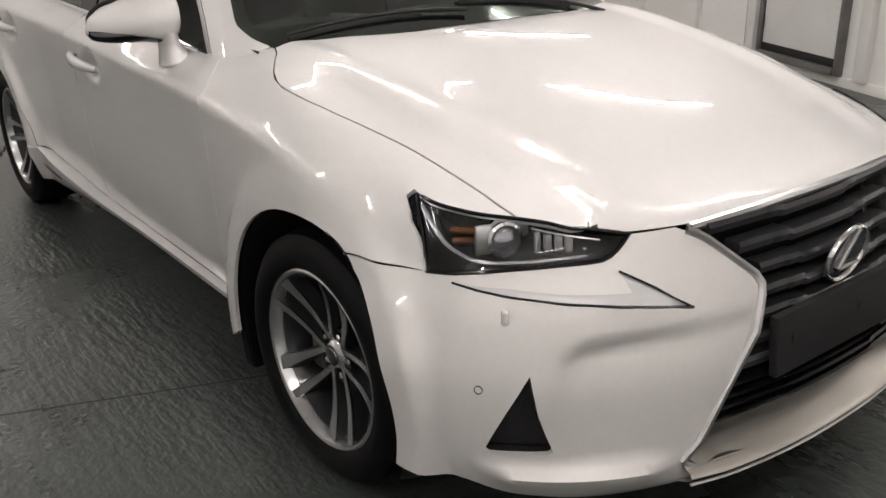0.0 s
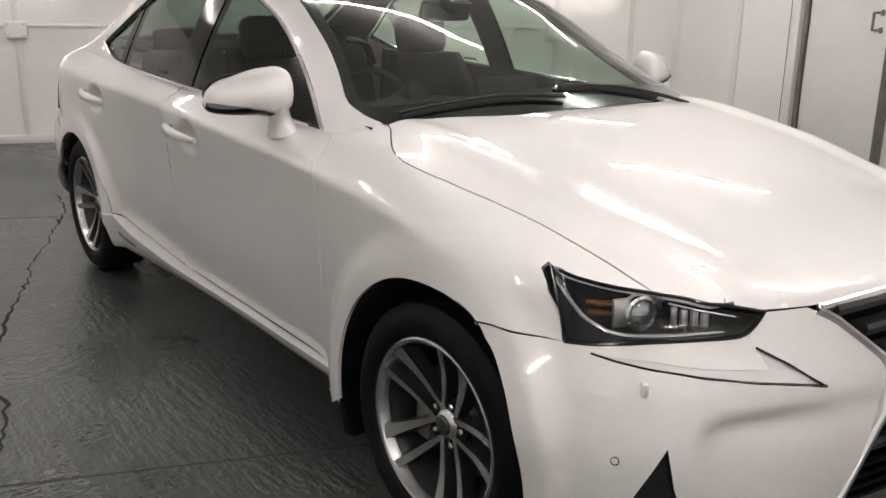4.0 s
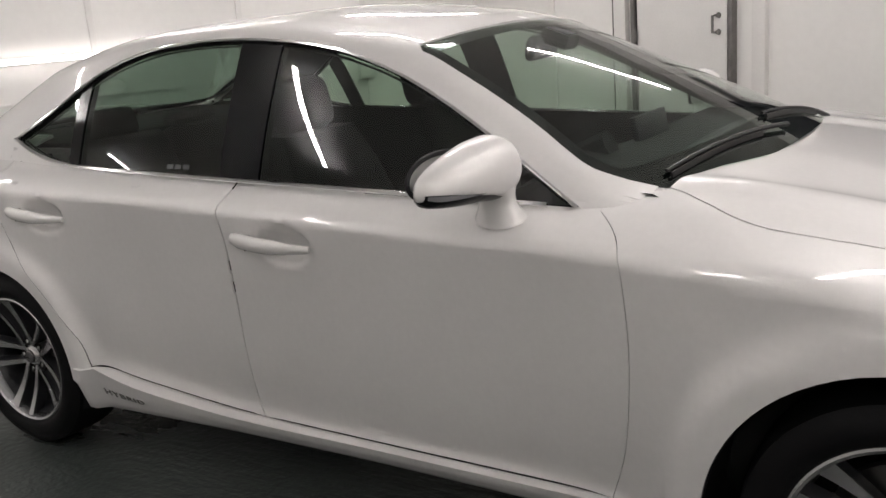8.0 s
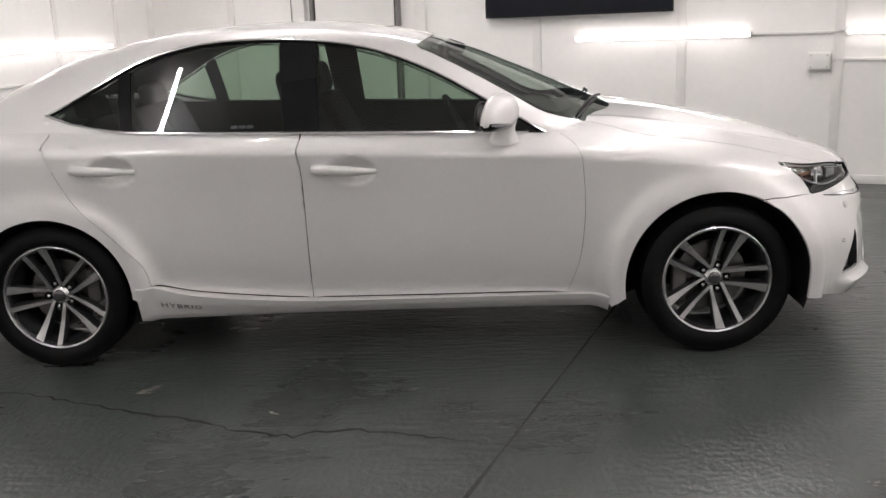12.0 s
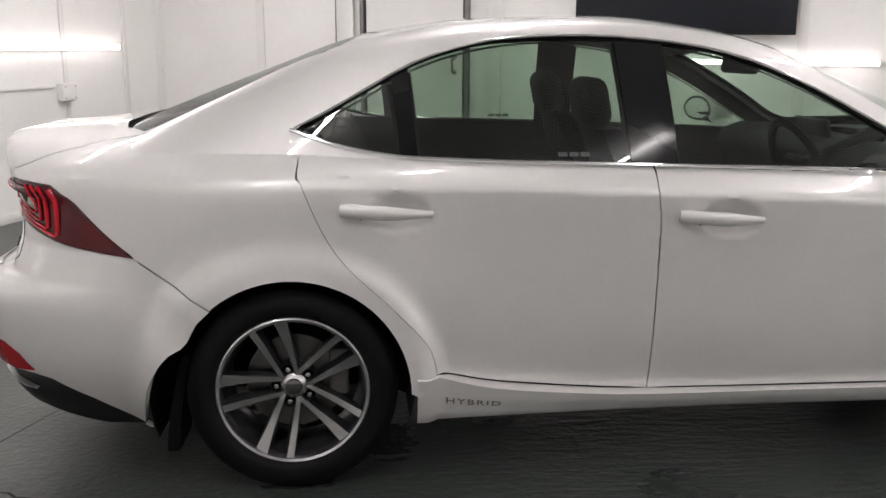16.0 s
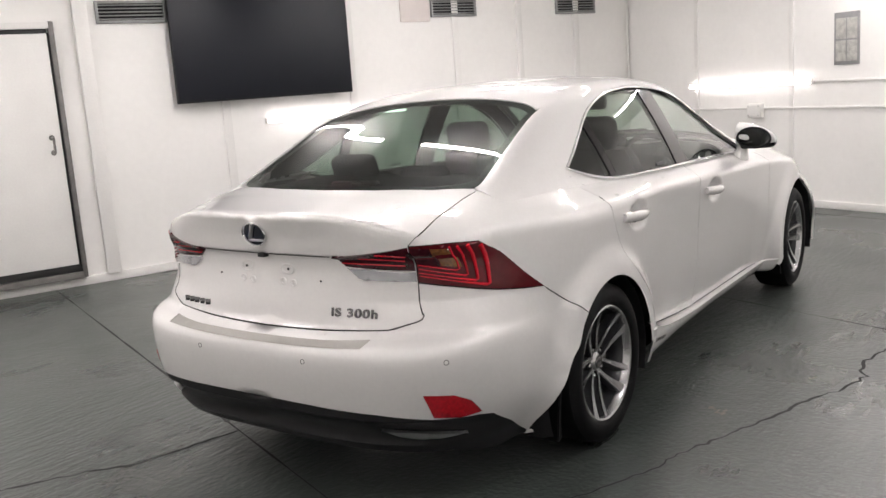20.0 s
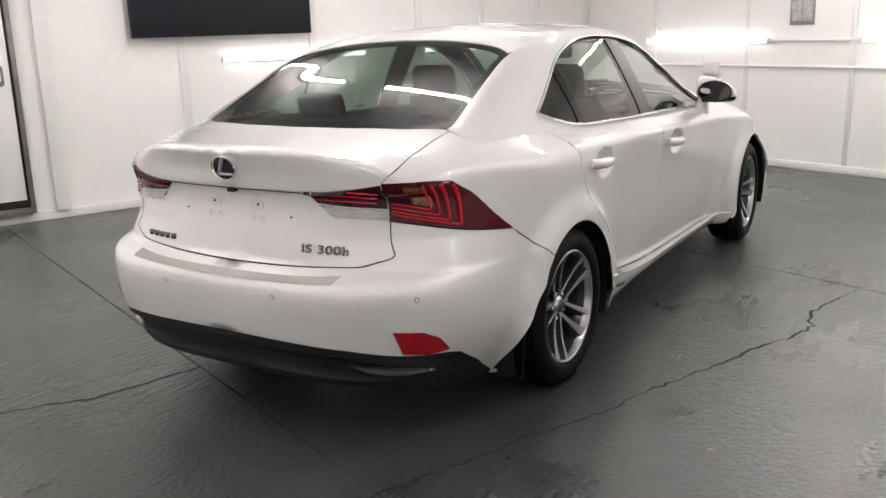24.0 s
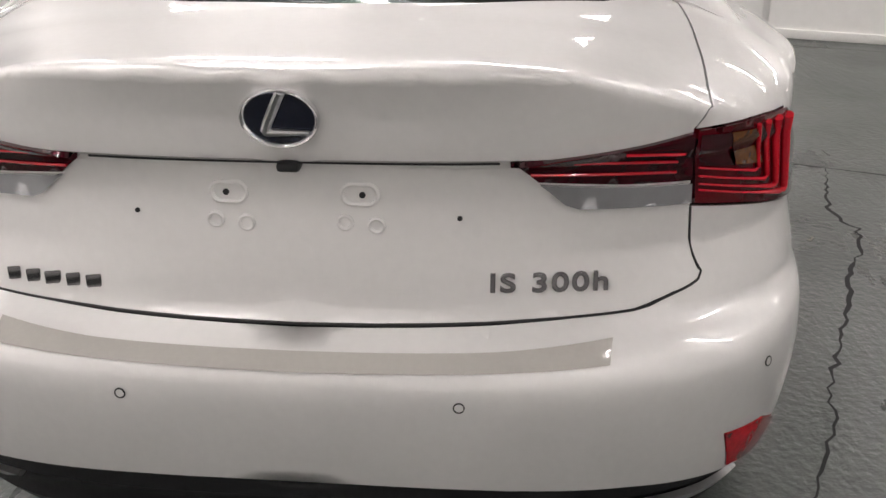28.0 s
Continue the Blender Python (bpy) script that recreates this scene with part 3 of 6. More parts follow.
def side_w(x, z):
    """Half the width of the body at x, z: shoulder, hollow doors, tucked sill, flared arches."""
    w = base_w(x) - 1.45 * soft(z - crease_z(x), 0.005)
    w -= 0.045 * max(0.0, (0.62 - z) / 0.35) ** 2
    inner = max(0.0, min(1.0, (1.10 - abs(x + 0.02)) / 0.45))
    inner = inner * inner * (3 - 2 * inner)
    under_line = max(0.0, min(1.0, (crease_z(x) - z) / 0.36))
    w -= 0.026 * inner * (1 - (1 - under_line) ** 1.6)
    for ax, wide, ra in ((AXLE, 0.905, ARCH_F), (-AXLE, 0.913, ARCH)):
        r = math.hypot(x - ax, z - HUB_Z)
        if r < 0.75 and wide > w:
            g = math.exp(-(max(r - ra - 0.050, 0) / 0.042) ** 2)
            if z > 0.66:
                g *= max(0, 1 - (z - 0.66) / 0.20)
            w += (wide - w) * g
    if x > 1.35:
        g = min(1.0, (x - 1.35) / 0.33)
        w -= lean_w(z) * g * g * (3 - 2 * g)
    if x < -1.6:
        g = min(1.0, (-1.6 - x) / 0.35)
        w -= lean_r(z) * g * g * (3 - 2 * g)
    for hx, hz0 in ((-0.088, 0.828), (-1.085, 0.858)):
        r = ((x - hx) / 0.100) ** 2 + ((z - hz0) / 0.056) ** 2
        if r < 1:
            w -= 0.034 * (1 - r) ** 0.9
    return w


def P(u, z):
    """The body's upright skin: u runs round the plan from nose to tail."""
    if u > FC:
        th = min((u - FC) / KU, math.pi / 2)
        x = FC + (nose_x(z) - FC) * math.sin(th) ** NF
        return x, side_w(min(x, 1.86), z) * max(0.0, math.cos(th)) ** NF
    if u < RC:
        th = min((RC - u) / KU, math.pi / 2)
        x = RC + (tail_x(z) - RC) * math.sin(th) ** tail_n(z)
        return x, side_w(max(x, -1.95), z) * max(0.0, math.cos(th)) ** tail_n(z)
    return u, side_w(u, z)


def uz(x, w, z):
    """The place on the skin that lies towards x, w, z."""
    if x > FC:
        q = ((x - FC) / (nose_x(z) - FC)) / max(1e-6, w / side_w(min(x, 1.86), z))
        return FC + KU * math.atan(q ** (1 / NF)) if w > 1e-4 else FC + KU * math.pi / 2, z
    if x < RC:
        q = ((RC - x) / (RC - tail_x(z))) / max(1e-6, w / side_w(max(x, -1.95), z))
        return RC - KU * math.atan(q ** (1 / tail_n(z))) if w > 1e-4 else RC - KU * math.pi / 2, z
    return x, z


mid_z = pch((-2.45, 1.015), (-2.36, 1.030), (-2.25, 1.040), (-1.95, 1.072), (-1.5, 1.10), (0.6, 1.06), (0.85, 1.022), (1.3, 0.968), (1.7, 0.885), (1.95, 0.807), (2.09, 0.750), (2.2, 0.66))
shelf_z = pch((-2.3, 0.78), (-2.2, 0.843), (-2.1, 0.925), (-1.98, 0.966), (-1.85, 0.984), (-1.6, 0.996), (-1.4, 1.0), (-1.2, 0.996), (-0.95, 0.989), (-0.7, 0.982), (-0.3, 0.971), (0.2, 0.955), (0.70, 0.937),
              (0.9, 0.942), (1.4, 0.862), (1.67, 0.782), (1.9, 0.717), (2.0, 0.690), (2.1, 0.655))
bow = pch((-2.05, 4.0), (-1.85, 5.5), (-1.5, 5.5), (-0.7, 5.0), (0.5, 2.4))
ridge_w = pch((0.85, 0.61), (1.3, 0.595), (1.6, 0.566), (1.85, 0.510), (1.98, 0.475), (2.1, 0.40))


def T(x, w):
    """The height of bonnet and boot lid."""
    w = abs(w)
    f, n = mid_z(x) - shelf_z(x), bow(x)
    z = mid_z(x) - (f * (w / 0.78) ** n if w < 0.78 else f + min(0.40, f * n / 0.78) * (w - 0.78))
    if x > 0.7:
        z += 0.016 * math.exp(-((w - ridge_w(x)) / 0.048) ** 2) * min(1, (x - 0.7) / 0.3) * max(0, min(1, (2.12 - x) / 0.25))
    elif x < -1.9:
        z += 0.010 * max(0, min(1, (-2.05 - x) / 0.3)) * max(0, 1 - (w / 0.66) ** 4)
    return z


U_MAX, U_MIN = FC + KU * math.pi / 2, RC - KU * math.pi / 2
NU = 420
EDGE_Z = []
for i in range(NU + 1):
    u = U_MIN + (U_MAX - U_MIN) * i / NU
    lo = 0.70 if u > 0 else 0.85
    if u > FC:
        lo = 0.55
    while lo < 1.14 and T(*P(u, lo + 0.004)) > lo + 0.004:
        lo += 0.004
    hi = lo + 0.004
    for _ in range(14):
        z = (lo + hi) / 2
        if T(*P(u, z)) > z:
            lo = z
        else:
            hi = z
    EDGE_Z.append(lo)


def edge_z(u):
    f = (u - U_MIN) / (U_MAX - U_MIN) * NU
    i = max(0, min(NU - 1, int(f)))
    return EDGE_Z[i] + (EDGE_Z[i + 1] - EDGE_Z[i]) * (f - i)


def round_size(u):
    """How far the shoulder's rounding reaches down and in."""
    f = max(0.0, min(1.0, (1.80 - u) / 0.35)) * max(0.0, min(1.0, (u + 2.28) / 0.40))
    return 0.010 + 0.022 * f, 0.012 + 0.038 * f


def bezier(a, b2, c, t):
    return tuple((1 - t) ** 2 * p + 2 * t * (1 - t) * q + t * t * r for p, q, r in zip(a, b2, c))


def shoulder(u, t):
    ze = edge_z(u)
    a, b2 = round_size(u)
    xe, we = P(u, ze)
    pa = (*P(u, ze - a), ze - a)
    e1, e2 = P(u - 0.01, edge_z(u - 0.01)), P(u + 0.01, edge_z(u + 0.01))
    d = Vector((e2[0] - e1[0], e2[1] - e1[1]))
    n = Vector((d.y, -d.x)).normalized() if d.length > 1e-6 else Vector((0, -1))
    if n.y > 0 and abs(n.y) > abs(n.x):
        n = -n
    if abs(n.x) >= abs(n.y) and n.x * xe > 0:
        n = -n
    cx, cw = xe + n.x * b2, max(0.0, we + n.y * b2)
    return bezier(pa, (xe, we, ze), (cx, cw, T(cx, cw)), t)


def skin(u, z):
    """A point of the upright skin, rounded into the top."""
    ze, a = edge_z(u), round_size(u)[0]
    if z <= ze - a:
        x, w = P(u, z)
        return x, w, z
    return shoulder(u, min(1.0, (z - ze + a) / a) * 0.5)


def top(x, w):
    """A point of bonnet, wing tops and boot lid, rounded into the sides."""
    u = x
    if x > FC or x < RC:
        u = uz(x, abs(w), T(x, w))[0]
    pe = P(u, edge_z(u))
    b2 = round_size(u)[1]
    d = math.hypot(pe[0] - x, pe[1] - w)
    c = max(RC, min(FC, x))
    if pe[1] > 0.02 and math.hypot(x - c, w) > math.hypot(pe[0] - c, pe[1]):
        return shoulder(u, 0.5)
    if pe[1] > 0.02 and d < b2:
        return shoulder(u, 1 - 0.5 * (1 - d / b2))
    return x, w, T(x, w)


# the glasshouse
belt_z = pch((-2.2, 1.0), (-1.4, 0.985), (-0.9, 0.970), (-0.3, 0.955), (0.7, 0.918), (1.0, 0.90))
belt_w = pch((-2.2, 0.74), (-1.8, 0.758), (-1.4, 0.775), (-0.3, 0.797), (0.7, 0.772), (1.0, 0.735))
rail_z = pch((1.10, 0.915), (0.95, 0.938), (0.883, 0.957), (0.835, 0.973), (0.785, 0.986), (0.72, 1.004), (0.65, 1.040), (0.57, 1.090), (0.45, 1.160), (0.325, 1.230), (0.2, 1.293), (-0.0, 1.352), (-0.4, 1.390), (-0.8, 1.386), (-1.284, 1.308), (-1.6, 1.172), (-1.84, 1.060), (-2.05, 0.985))
rail_w = pch((1.10, 0.60), (0.95, 0.635), (0.883, 0.662), (0.80, 0.698), (0.72, 0.698), (0.65, 0.676), (0.57, 0.645), (0.45, 0.610), (0.325, 0.588), (0.185, 0.568), (-0.4, 0.572), (-0.9, 0.575), (-1.284, 0.580), (-1.84, 0.630), (-2.05, 0.65))
roof_z = pch((1.16, 0.965), (0.95, 1.055), (0.6, 1.205), (0.22, 1.350), (0.05, 1.390), (-0.35, 1.434), (-0.8, 1.422), (-1.17, 1.368), (-1.5, 1.252), (-1.8, 1.135), (-2.02, 1.045))


def house(x, tau):
    """A point of the glasshouse: tau 0 at the belt, 1 at the roof rail, 2 at the middle of the roof."""
    zb, wb, zr, wr, zc = belt_z(x), belt_w(x), rail_z(x), rail_w(x), roof_z(x)

    def side(t):
        return x, wb + (wr - wb) * t + 0.055 * t * (1 - t), zb + (zr - zb) * t

    def over(t):
        w = wr * (2 - t)
        return x, w, zr + (zc - zr) * (1 - (max(0, w) / wr) ** 2.2)
    a, b2 = 0.13, 0.11
    if 1 - a < tau < 1 + b2:
        t = (tau - 1 + a) / a * 0.5 if tau < 1 else 0.5 + 0.5 * (tau - 1) / b2
        return bezier(side(1 - a), (x, wr + 0.004, zr + 0.004), over(1 + b2), t)
    return side(tau) if tau <= 1 else over(tau)


def hz(x, z):
    """The glasshouse place at the height z of its side."""
    return x, (z - belt_z(x)) / (rail_z(x) - belt_z(x))


def hw(x, w):
    """The glasshouse place at w of its top."""
    return x, 2 - w / rail_w(x)


def smooth_line(pts, n=6, closed=False):
    """A curve through points in the plane."""
    p = [Vector(q) for q in pts]
    out = []
    k = len(p)
    for i in range(k if closed else k - 1):
        a, b2, c, d = (p[(i + j) % k] if closed else p[max(0, min(k - 1, i + j))] for j in (-1, 0, 1, 2))
        for s in range(n):
            t = s / n
            out.append(tuple(0.5 * ((2 * b2) + (c - a) * t + (2 * a - 5 * b2 + 4 * c - d) * t * t + (3 * b2 - a - 3 * c + d) * t ** 3)))
    if not closed:
        out.append(tuple(p[-1]))
    return out


def arc(cx, a0, a1, r=0.0, n=24):
    def rad(a):
        return r or (ARCH_F + 0.026 * max(0.0, min(1.0, (55 - a) / 45)) if cx > 0 else ARCH)
    return [(cx + rad(a0 + (a1 - a0) * i / n) * math.cos(radians(a0 + (a1 - a0) * i / n)), HUB_Z + rad(a0 + (a1 - a0) * i / n) * math.sin(radians(a0 + (a1 - a0) * i / n))) for i in range(n + 1)]


def inside(p, poly):
    x, y = p
    hit = False
    j = len(poly) - 1
    for i in range(len(poly)):
        (xi, yi), (xj, yj) = poly[i], poly[j]
        if (yi > y) != (yj > y) and x < (xj - xi) * (y - yi) / (yj - yi) + xi:
            hit = not hit
        j = i
    return hit


def dense(poly, step):
    out = []
    for a, b2 in zip(poly, poly[1:] + poly[:1]):
        d = math.hypot(b2[0] - a[0], b2[1] - a[1])
        if d < 1e-5:
            continue
        n = max(1, int(d / step + 0.5))
        out += [(a[0] + (b2[0] - a[0]) * k / n, a[1] + (b2[1] - a[1]) * k / n) for k in range(n)]
    return out


def shrink(poly, gap):
    """Moves a loop inwards by the gap."""
    area = sum(a[0] * b2[1] - b2[0] * a[1] for a, b2 in zip(poly, poly[1:] + poly[:1]))
    s = 1 if area > 0 else -1
    out = []
    n = len(poly)
    for i in range(n):
        a, p, b2 = poly[i - 1], poly[i], poly[(i + 1) % n]
        d1, d2 = Vector((p[0] - a[0], p[1] - a[1])), Vector((b2[0] - p[0], b2[1] - p[1]))
        n1, n2 = Vector((-d1.y, d1.x)).normalized() * s, Vector((-d2.y, d2.x)).normalized() * s
        m = (n1 + n2)
        if m.length < 0.3:
            out.append(p)
            continue
        m = m.normalized()
        k = gap / max(0.4, m.dot(n1))
        out.append((p[0] + m.x * k, p[1] + m.y * k))
    return out


def sheet_mesh(bm, F, poly, step, sign, gap=0.002, flange=0.012, off=0.0, holes=(), rows=(), aspect=1.0, joined=()):
    """Fills a loop drawn on the surface F, lifts it off by off, and turns its edges inwards. aspect: how much longer the second unit is.
    joined: a line along which the edge is not turned in."""
    poly = shrink(dense(poly, step), gap) if gap else dense(poly, step)
    holes = [dense(h, step) for h in holes]
    pts = list(poly)
    edges = [(i, (i + 1) % len(poly)) for i in range(len(poly))]
    for h in holes:
        k = len(pts)
        pts += h
        edges += [(k + i, k + (i + 1) % len(h)) for i in range(len(h))]
    ring = list(pts)
    x0, x1 = min(p[0] for p in poly), max(p[0] for p in poly)
    y0, y1 = min(p[1] for p in poly), max(p[1] for p in poly)
    ys = [y0 + (j + 0.5) * step * aspect for j in range(int((y1 - y0) / step / aspect) + 1)] + [r for r in rows if y0 < r < y1]
    near = {}
    for q in ring:
        near.setdefault((int(q[0] // step), int(q[1] // step)), []).append(q)
    for i in range(int((x1 - x0) / step) + 1):
        for y in ys:
            p = (x0 + (i + 0.5) * step, y)
            if not inside(p, poly) or any(inside(p, h) for h in holes):
                continue
            cx, cy = int(p[0] // step), int(p[1] // step)
            if any((q[0] - p[0]) ** 2 + (q[1] - p[1]) ** 2 < (0.35 * step) ** 2 for a in (-1, 0, 1) for b2 in (-1, 0, 1) for q in near.get((cx + a, cy + b2), ())):
                continue
            pts.append(p)
    v2, _, f2, *_ = cdt([Vector(p) for p in pts], edges, [], 0, 1e-6)

    def lift(p):
        q = Vector(F(*p))
        e = 0.004
        du = Vector(F(p[0] + e, p[1])) - Vector(F(p[0] - e, p[1]))
        dv = Vector(F(p[0], p[1] + e)) - Vector(F(p[0], p[1] - e))
        n = du.cross(dv)
        n = n.normalized() if n.length > 1e-12 else Vector((0, 1, 0))
        out = q - Vector((q.x * 0.72, 0, 0.5))
        if n.dot(out) < 0:
            n = -n
        return q, n
    co = [lift(p) for p in v2]

    def place(q):
        return bm.verts.new((q.x, sign * q.y, q.z))
    vs = [place(q + n * off) for q, n in co]
    tris = []
    for f in f2:
        c = (sum(v2[i][0] for i in f) / 3, sum(v2[i][1] for i in f) / 3)
        if not inside(c, poly) or any(inside(c, h) for h in holes):
            continue
        a, b2, c3 = (co[i][0] for i in f)
        nn = (b2 - a).cross(c3 - a)
        flip = nn.dot(co[f[0]][1]) < 0
        if (flip and sign > 0) or (not flip and sign < 0):
            f = f[::-1]
        try:
            bm.faces.new([vs[i] for i in f])
        except ValueError:
            continue
        tris.append(f)
    def on_join(p):
        for a, b2 in zip(joined, joined[1:]):
            d, e = Vector(b2) - Vector(a), Vector(p) - Vector(a)
            k = max(0.0, min(1.0, e.dot(d) / max(1e-12, d.dot(d))))
            if (e - d * k).length < 0.002:
                return True
        return False
    if flange:
        count = {}
        for f in tris:
            for a, b2 in zip(f, (*f[1:], f[0])):
                count[(a, b2)] = 1
        low = {}
        for a, b2 in list(count):
            if (b2, a) in count or (abs(co[a][0].y) < 0.003 and abs(co[b2][0].y) < 0.003):
                continue
            if joined and on_join(v2[a]) and on_join(v2[b2]):
                continue
            for i in (a, b2):
                if i not in low:
                    q, n = co[i]
                    low[i] = (place(q + n * off), place(q + n * (off - flange)))
            bm.faces.new((low[b2][0], low[a][0], low[a][1], low[b2][1]))
    return co


from mathutils.geometry import delaunay_2d_cdt as cdt  # noqa: E402


def panel(name, F, poly, mat, parent, signs=(-1,), step=0.028, label="", gap=0.002, flange=0.012, off=0.0, holes=(), rows=(), angle=50, aspect=1.0, mirror_pair=True):
    """A body panel; with two signs it is built on both sides as two objects, or joined where mirror_pair is off."""
    made = []
    if mirror_pair:
        for s in signs:
            bm = bmesh.new()
            sheet_mesh(bm, F, poly, step, s, gap, flange, off, holes, rows, aspect)
            made.append(part(name, bm, mat, parent, label, angle=angle))
    else:
        bm = bmesh.new()
        for s in signs:
            sheet_mesh(bm, F, poly, step, s, gap, flange, off, holes, rows, aspect)
        bmesh.ops.remove_doubles(bm, verts=[v for v in bm.verts if abs(v.co.y) < 0.004], dist=0.0008)
        made.append(part(name, bm, mat, parent, label, angle=angle))
    return made if len(made) > 1 else made[0]


BOTH = (-1, 1)
# loops shared by neighbouring panels, in the order front to rear
door_front = smooth_line([(0.792, 0.267), (0.842, 0.42), (0.862, 0.62), (0.854, 0.80), (0.838, 0.880), (0.79, 0.928), (0.735, 0.965)], 5)
door_mid = smooth_line([(-0.299, 0.272), (-0.299, 0.5), (-0.301, 0.8), (-0.315, 0.92), (-0.300, 1.05)], 4)
door_rear = smooth_line([(-0.971, 0.364), (-1.0, 0.46), (-1.10, 0.575), (-1.265, 0.74), (-1.352, 0.92), (-1.372, 1.0), (-1.40, 1.06)], 5)
sill_line = smooth_line([(-0.971, 0.364), (-0.80, 0.318), (-0.55, 0.288), (-0.299, 0.272), (0.2, 0.267), (0.792, 0.267)], 6)
i_mid = min(range(len(sill_line)), key=lambda i: abs(sill_line[i][0] + 0.299))


def door(name, lower, us):
    """A door skin: its upright part up to the shoulder and the ledge under the window."""
    edge = [(u, edge_z(u)) for u in us]
    inner = [(u, house(*hz(u, shelf_z(u)))[1] - 0.008) for u in us]
    for s in BOTH:
        bm = bmesh.new()
        sheet_mesh(bm, skin, lower + edge, 0.015, s, 0.0, 0.012, joined=edge)
        sheet_mesh(bm, top, [P(*q) for q in edge] + inner[::-1], 0.015, s, 0.0, 0.0)
        bmesh.ops.remove_doubles(bm, verts=bm.verts, dist=0.003)
        part(name, bm, PAINT, car, "white door skin with a shut line round it", angle=50)


G = 0.002
mid_low = [p for p in door_mid if p[1] < edge_z(-0.305) - 0.012]
rear_low = [p for p in door_rear if p[1] < edge_z(-1.37) - 0.012]
front_low = [p for p in door_front if p[1] < edge_z(0.75) - 0.012]
door("front_door", [(x + G, z) for x, z in mid_low[::-1]] + [(x, z + 0.005) for x, z in sill_line[i_mid + 1:-1]] + [(x - G, z) for x, z in front_low],
     [0.768 - (0.768 + 0.303) * i / 45 for i in range(46)])
door("rear_door", [(x + G, z) for x, z in rear_low[::-1]] + [(x, z + 0.005) for x, z in sill_line[1:i_mid]] + [(x - G, z) for x, z in mid_low],
     [-0.309 - (1.368 - 0.309) * i / 44 for i in range(45)])

dlo_top = [(0.708, 0.945), (0.60, 1.005), (0.471, 1.078), (0.292, 1.178), (0.108, 1.262), (-0.08, 1.318), (-0.30, 1.348), (-0.523, 1.358), (-0.724, 1.348), (-0.877, 1.322), (-1.029, 1.272), (-1.19, 1.185), (-1.30, 1.125), (-1.396, 1.078)]
dlo_low = [(-1.396, 1.080), (-1.25, 1.035), (-1.10, 1.008), (-0.95, 0.998), (-0.7, 0.989), (-0.303, 0.978), (0.2, 0.962), (0.708, 0.943)]
dlo_top_c, dlo_low_c = smooth_line(dlo_top, 5), smooth_line(dlo_low, 5)

# wings: upright part and top part in one mesh
wing_gap = smooth_line([(0.885, 0.655), (0.93, 0.675), (0.985, 0.712), (1.05, 0.748), (1.13, 0.766), (1.274, 0.752), (1.444, 0.722), (1.589, 0.690), (1.742, 0.672), (1.82, 0.667), (1.875, 0.662)], 5)


def edge_line(u0, u1, n=20):
    return [(u0 + (u1 - u0) * i / n, edge_z(u0 + (u1 - u0) * i / n)) for i in range(n + 1)]


lamp_out = [uz(1.663, 0.775, 0.78), uz(1.701, 0.791, 0.761), uz(1.748, 0.81, 0.72), uz(1.787, 0.82, 0.662)]
split = [uz(1.787, 0.82, 0.662), uz(1.713, 0.843, 0.662), (1.62, 0.659), (AXLE + ARCH_F * math.cos(1.10), HUB_Z + ARCH_F * math.sin(1.10))]
a_split = math.degrees(1.10)
front_arch_rear = [p for p in arc(AXLE, a_split, 200) if p[1] > 0.222]
hl_top_u = uz(1.663, 0.775, 0.785)[0]
wing = lamp_out + split[1:] + front_arch_rear[1:] + [(0.965, 0.222), (0.93, 0.267), (0.792, 0.267)] + [p for p in door_front[1:] if p[1] < 0.93]
wing_us = [0.77 + (hl_top_u - 0.77) * i / 32 for i in range(33)]
wing += [(u, edge_z(u)) for u in wing_us]
for s in BOTH:
    bm = bmesh.new()
    sheet_mesh(bm, skin, wing, 0.022, s, 0.0, 0.010, joined=[(u, edge_z(u)) for u in wing_us])
    outer = [P(u, edge_z(u)) for u in wing_us]
    lamp_top = smooth_line([outer[-1], (1.715, 0.757), (1.764, 0.738), (1.82, 0.706), (1.875, 0.662)], 3)
    wing_top = outer + lamp_top[1:] + wing_gap[::-1] + [(0.77, 0.66)]
    sheet_mesh(bm, top, wing_top, 0.03, s, 0.0, 0.010, joined=outer)
    bmesh.ops.remove_doubles(bm, verts=bm.verts, dist=0.0045)
    part("front_wing", bm, PAINT, car, "white front wing with a flared wheel arch", angle=55)

# bonnet
hood_front = smooth_line([(1.875, 0.662), (1.923, 0.624), (1.961, 0.598), (1.982, 0.568)], 5)
HOOD_U = uz(1.990, 0.556, 0.743)[0]
hood_us = [HOOD_U + (U_MAX - HOOD_U) * i / 24 for i in range(25)]
hood_edge = [P(u, edge_z(u)) for u in hood_us]
hood_front += hood_edge
hood_rear = [(0.885, 0.655), (0.91, 0.56), (0.97, 0.40), (1.01, 0.2), (1.02, 0.0)]
bonnet = [(x, w - 0.0045) for x, w in wing_gap] + hood_front[1:] + smooth_line(hood_rear, 5)[::-1][:-1]
bm = bmesh.new()
for s in BOTH:
    sheet_mesh(bm, top, bonnet, 0.03, s, 0.0, 0.012, joined=hood_edge)
    sheet_mesh(bm, skin, [(u, edge_z(u)) for u in hood_us] + [(U_MAX, 0.742), (uz(2.09, 0.2, 0.741)[0], 0.741), (uz(2.073, 0.40, 0.735)[0], 0.735), (uz(2.024, 0.50, 0.737)[0], 0.737), (HOOD_U + 0.004, 0.743)], 0.02, s, 0.0, 0.0)
bmesh.ops.remove_doubles(bm, verts=bm.verts, dist=0.004)
part("bonnet", bm, PAINT, car, "white sculpted bonnet", angle=60)

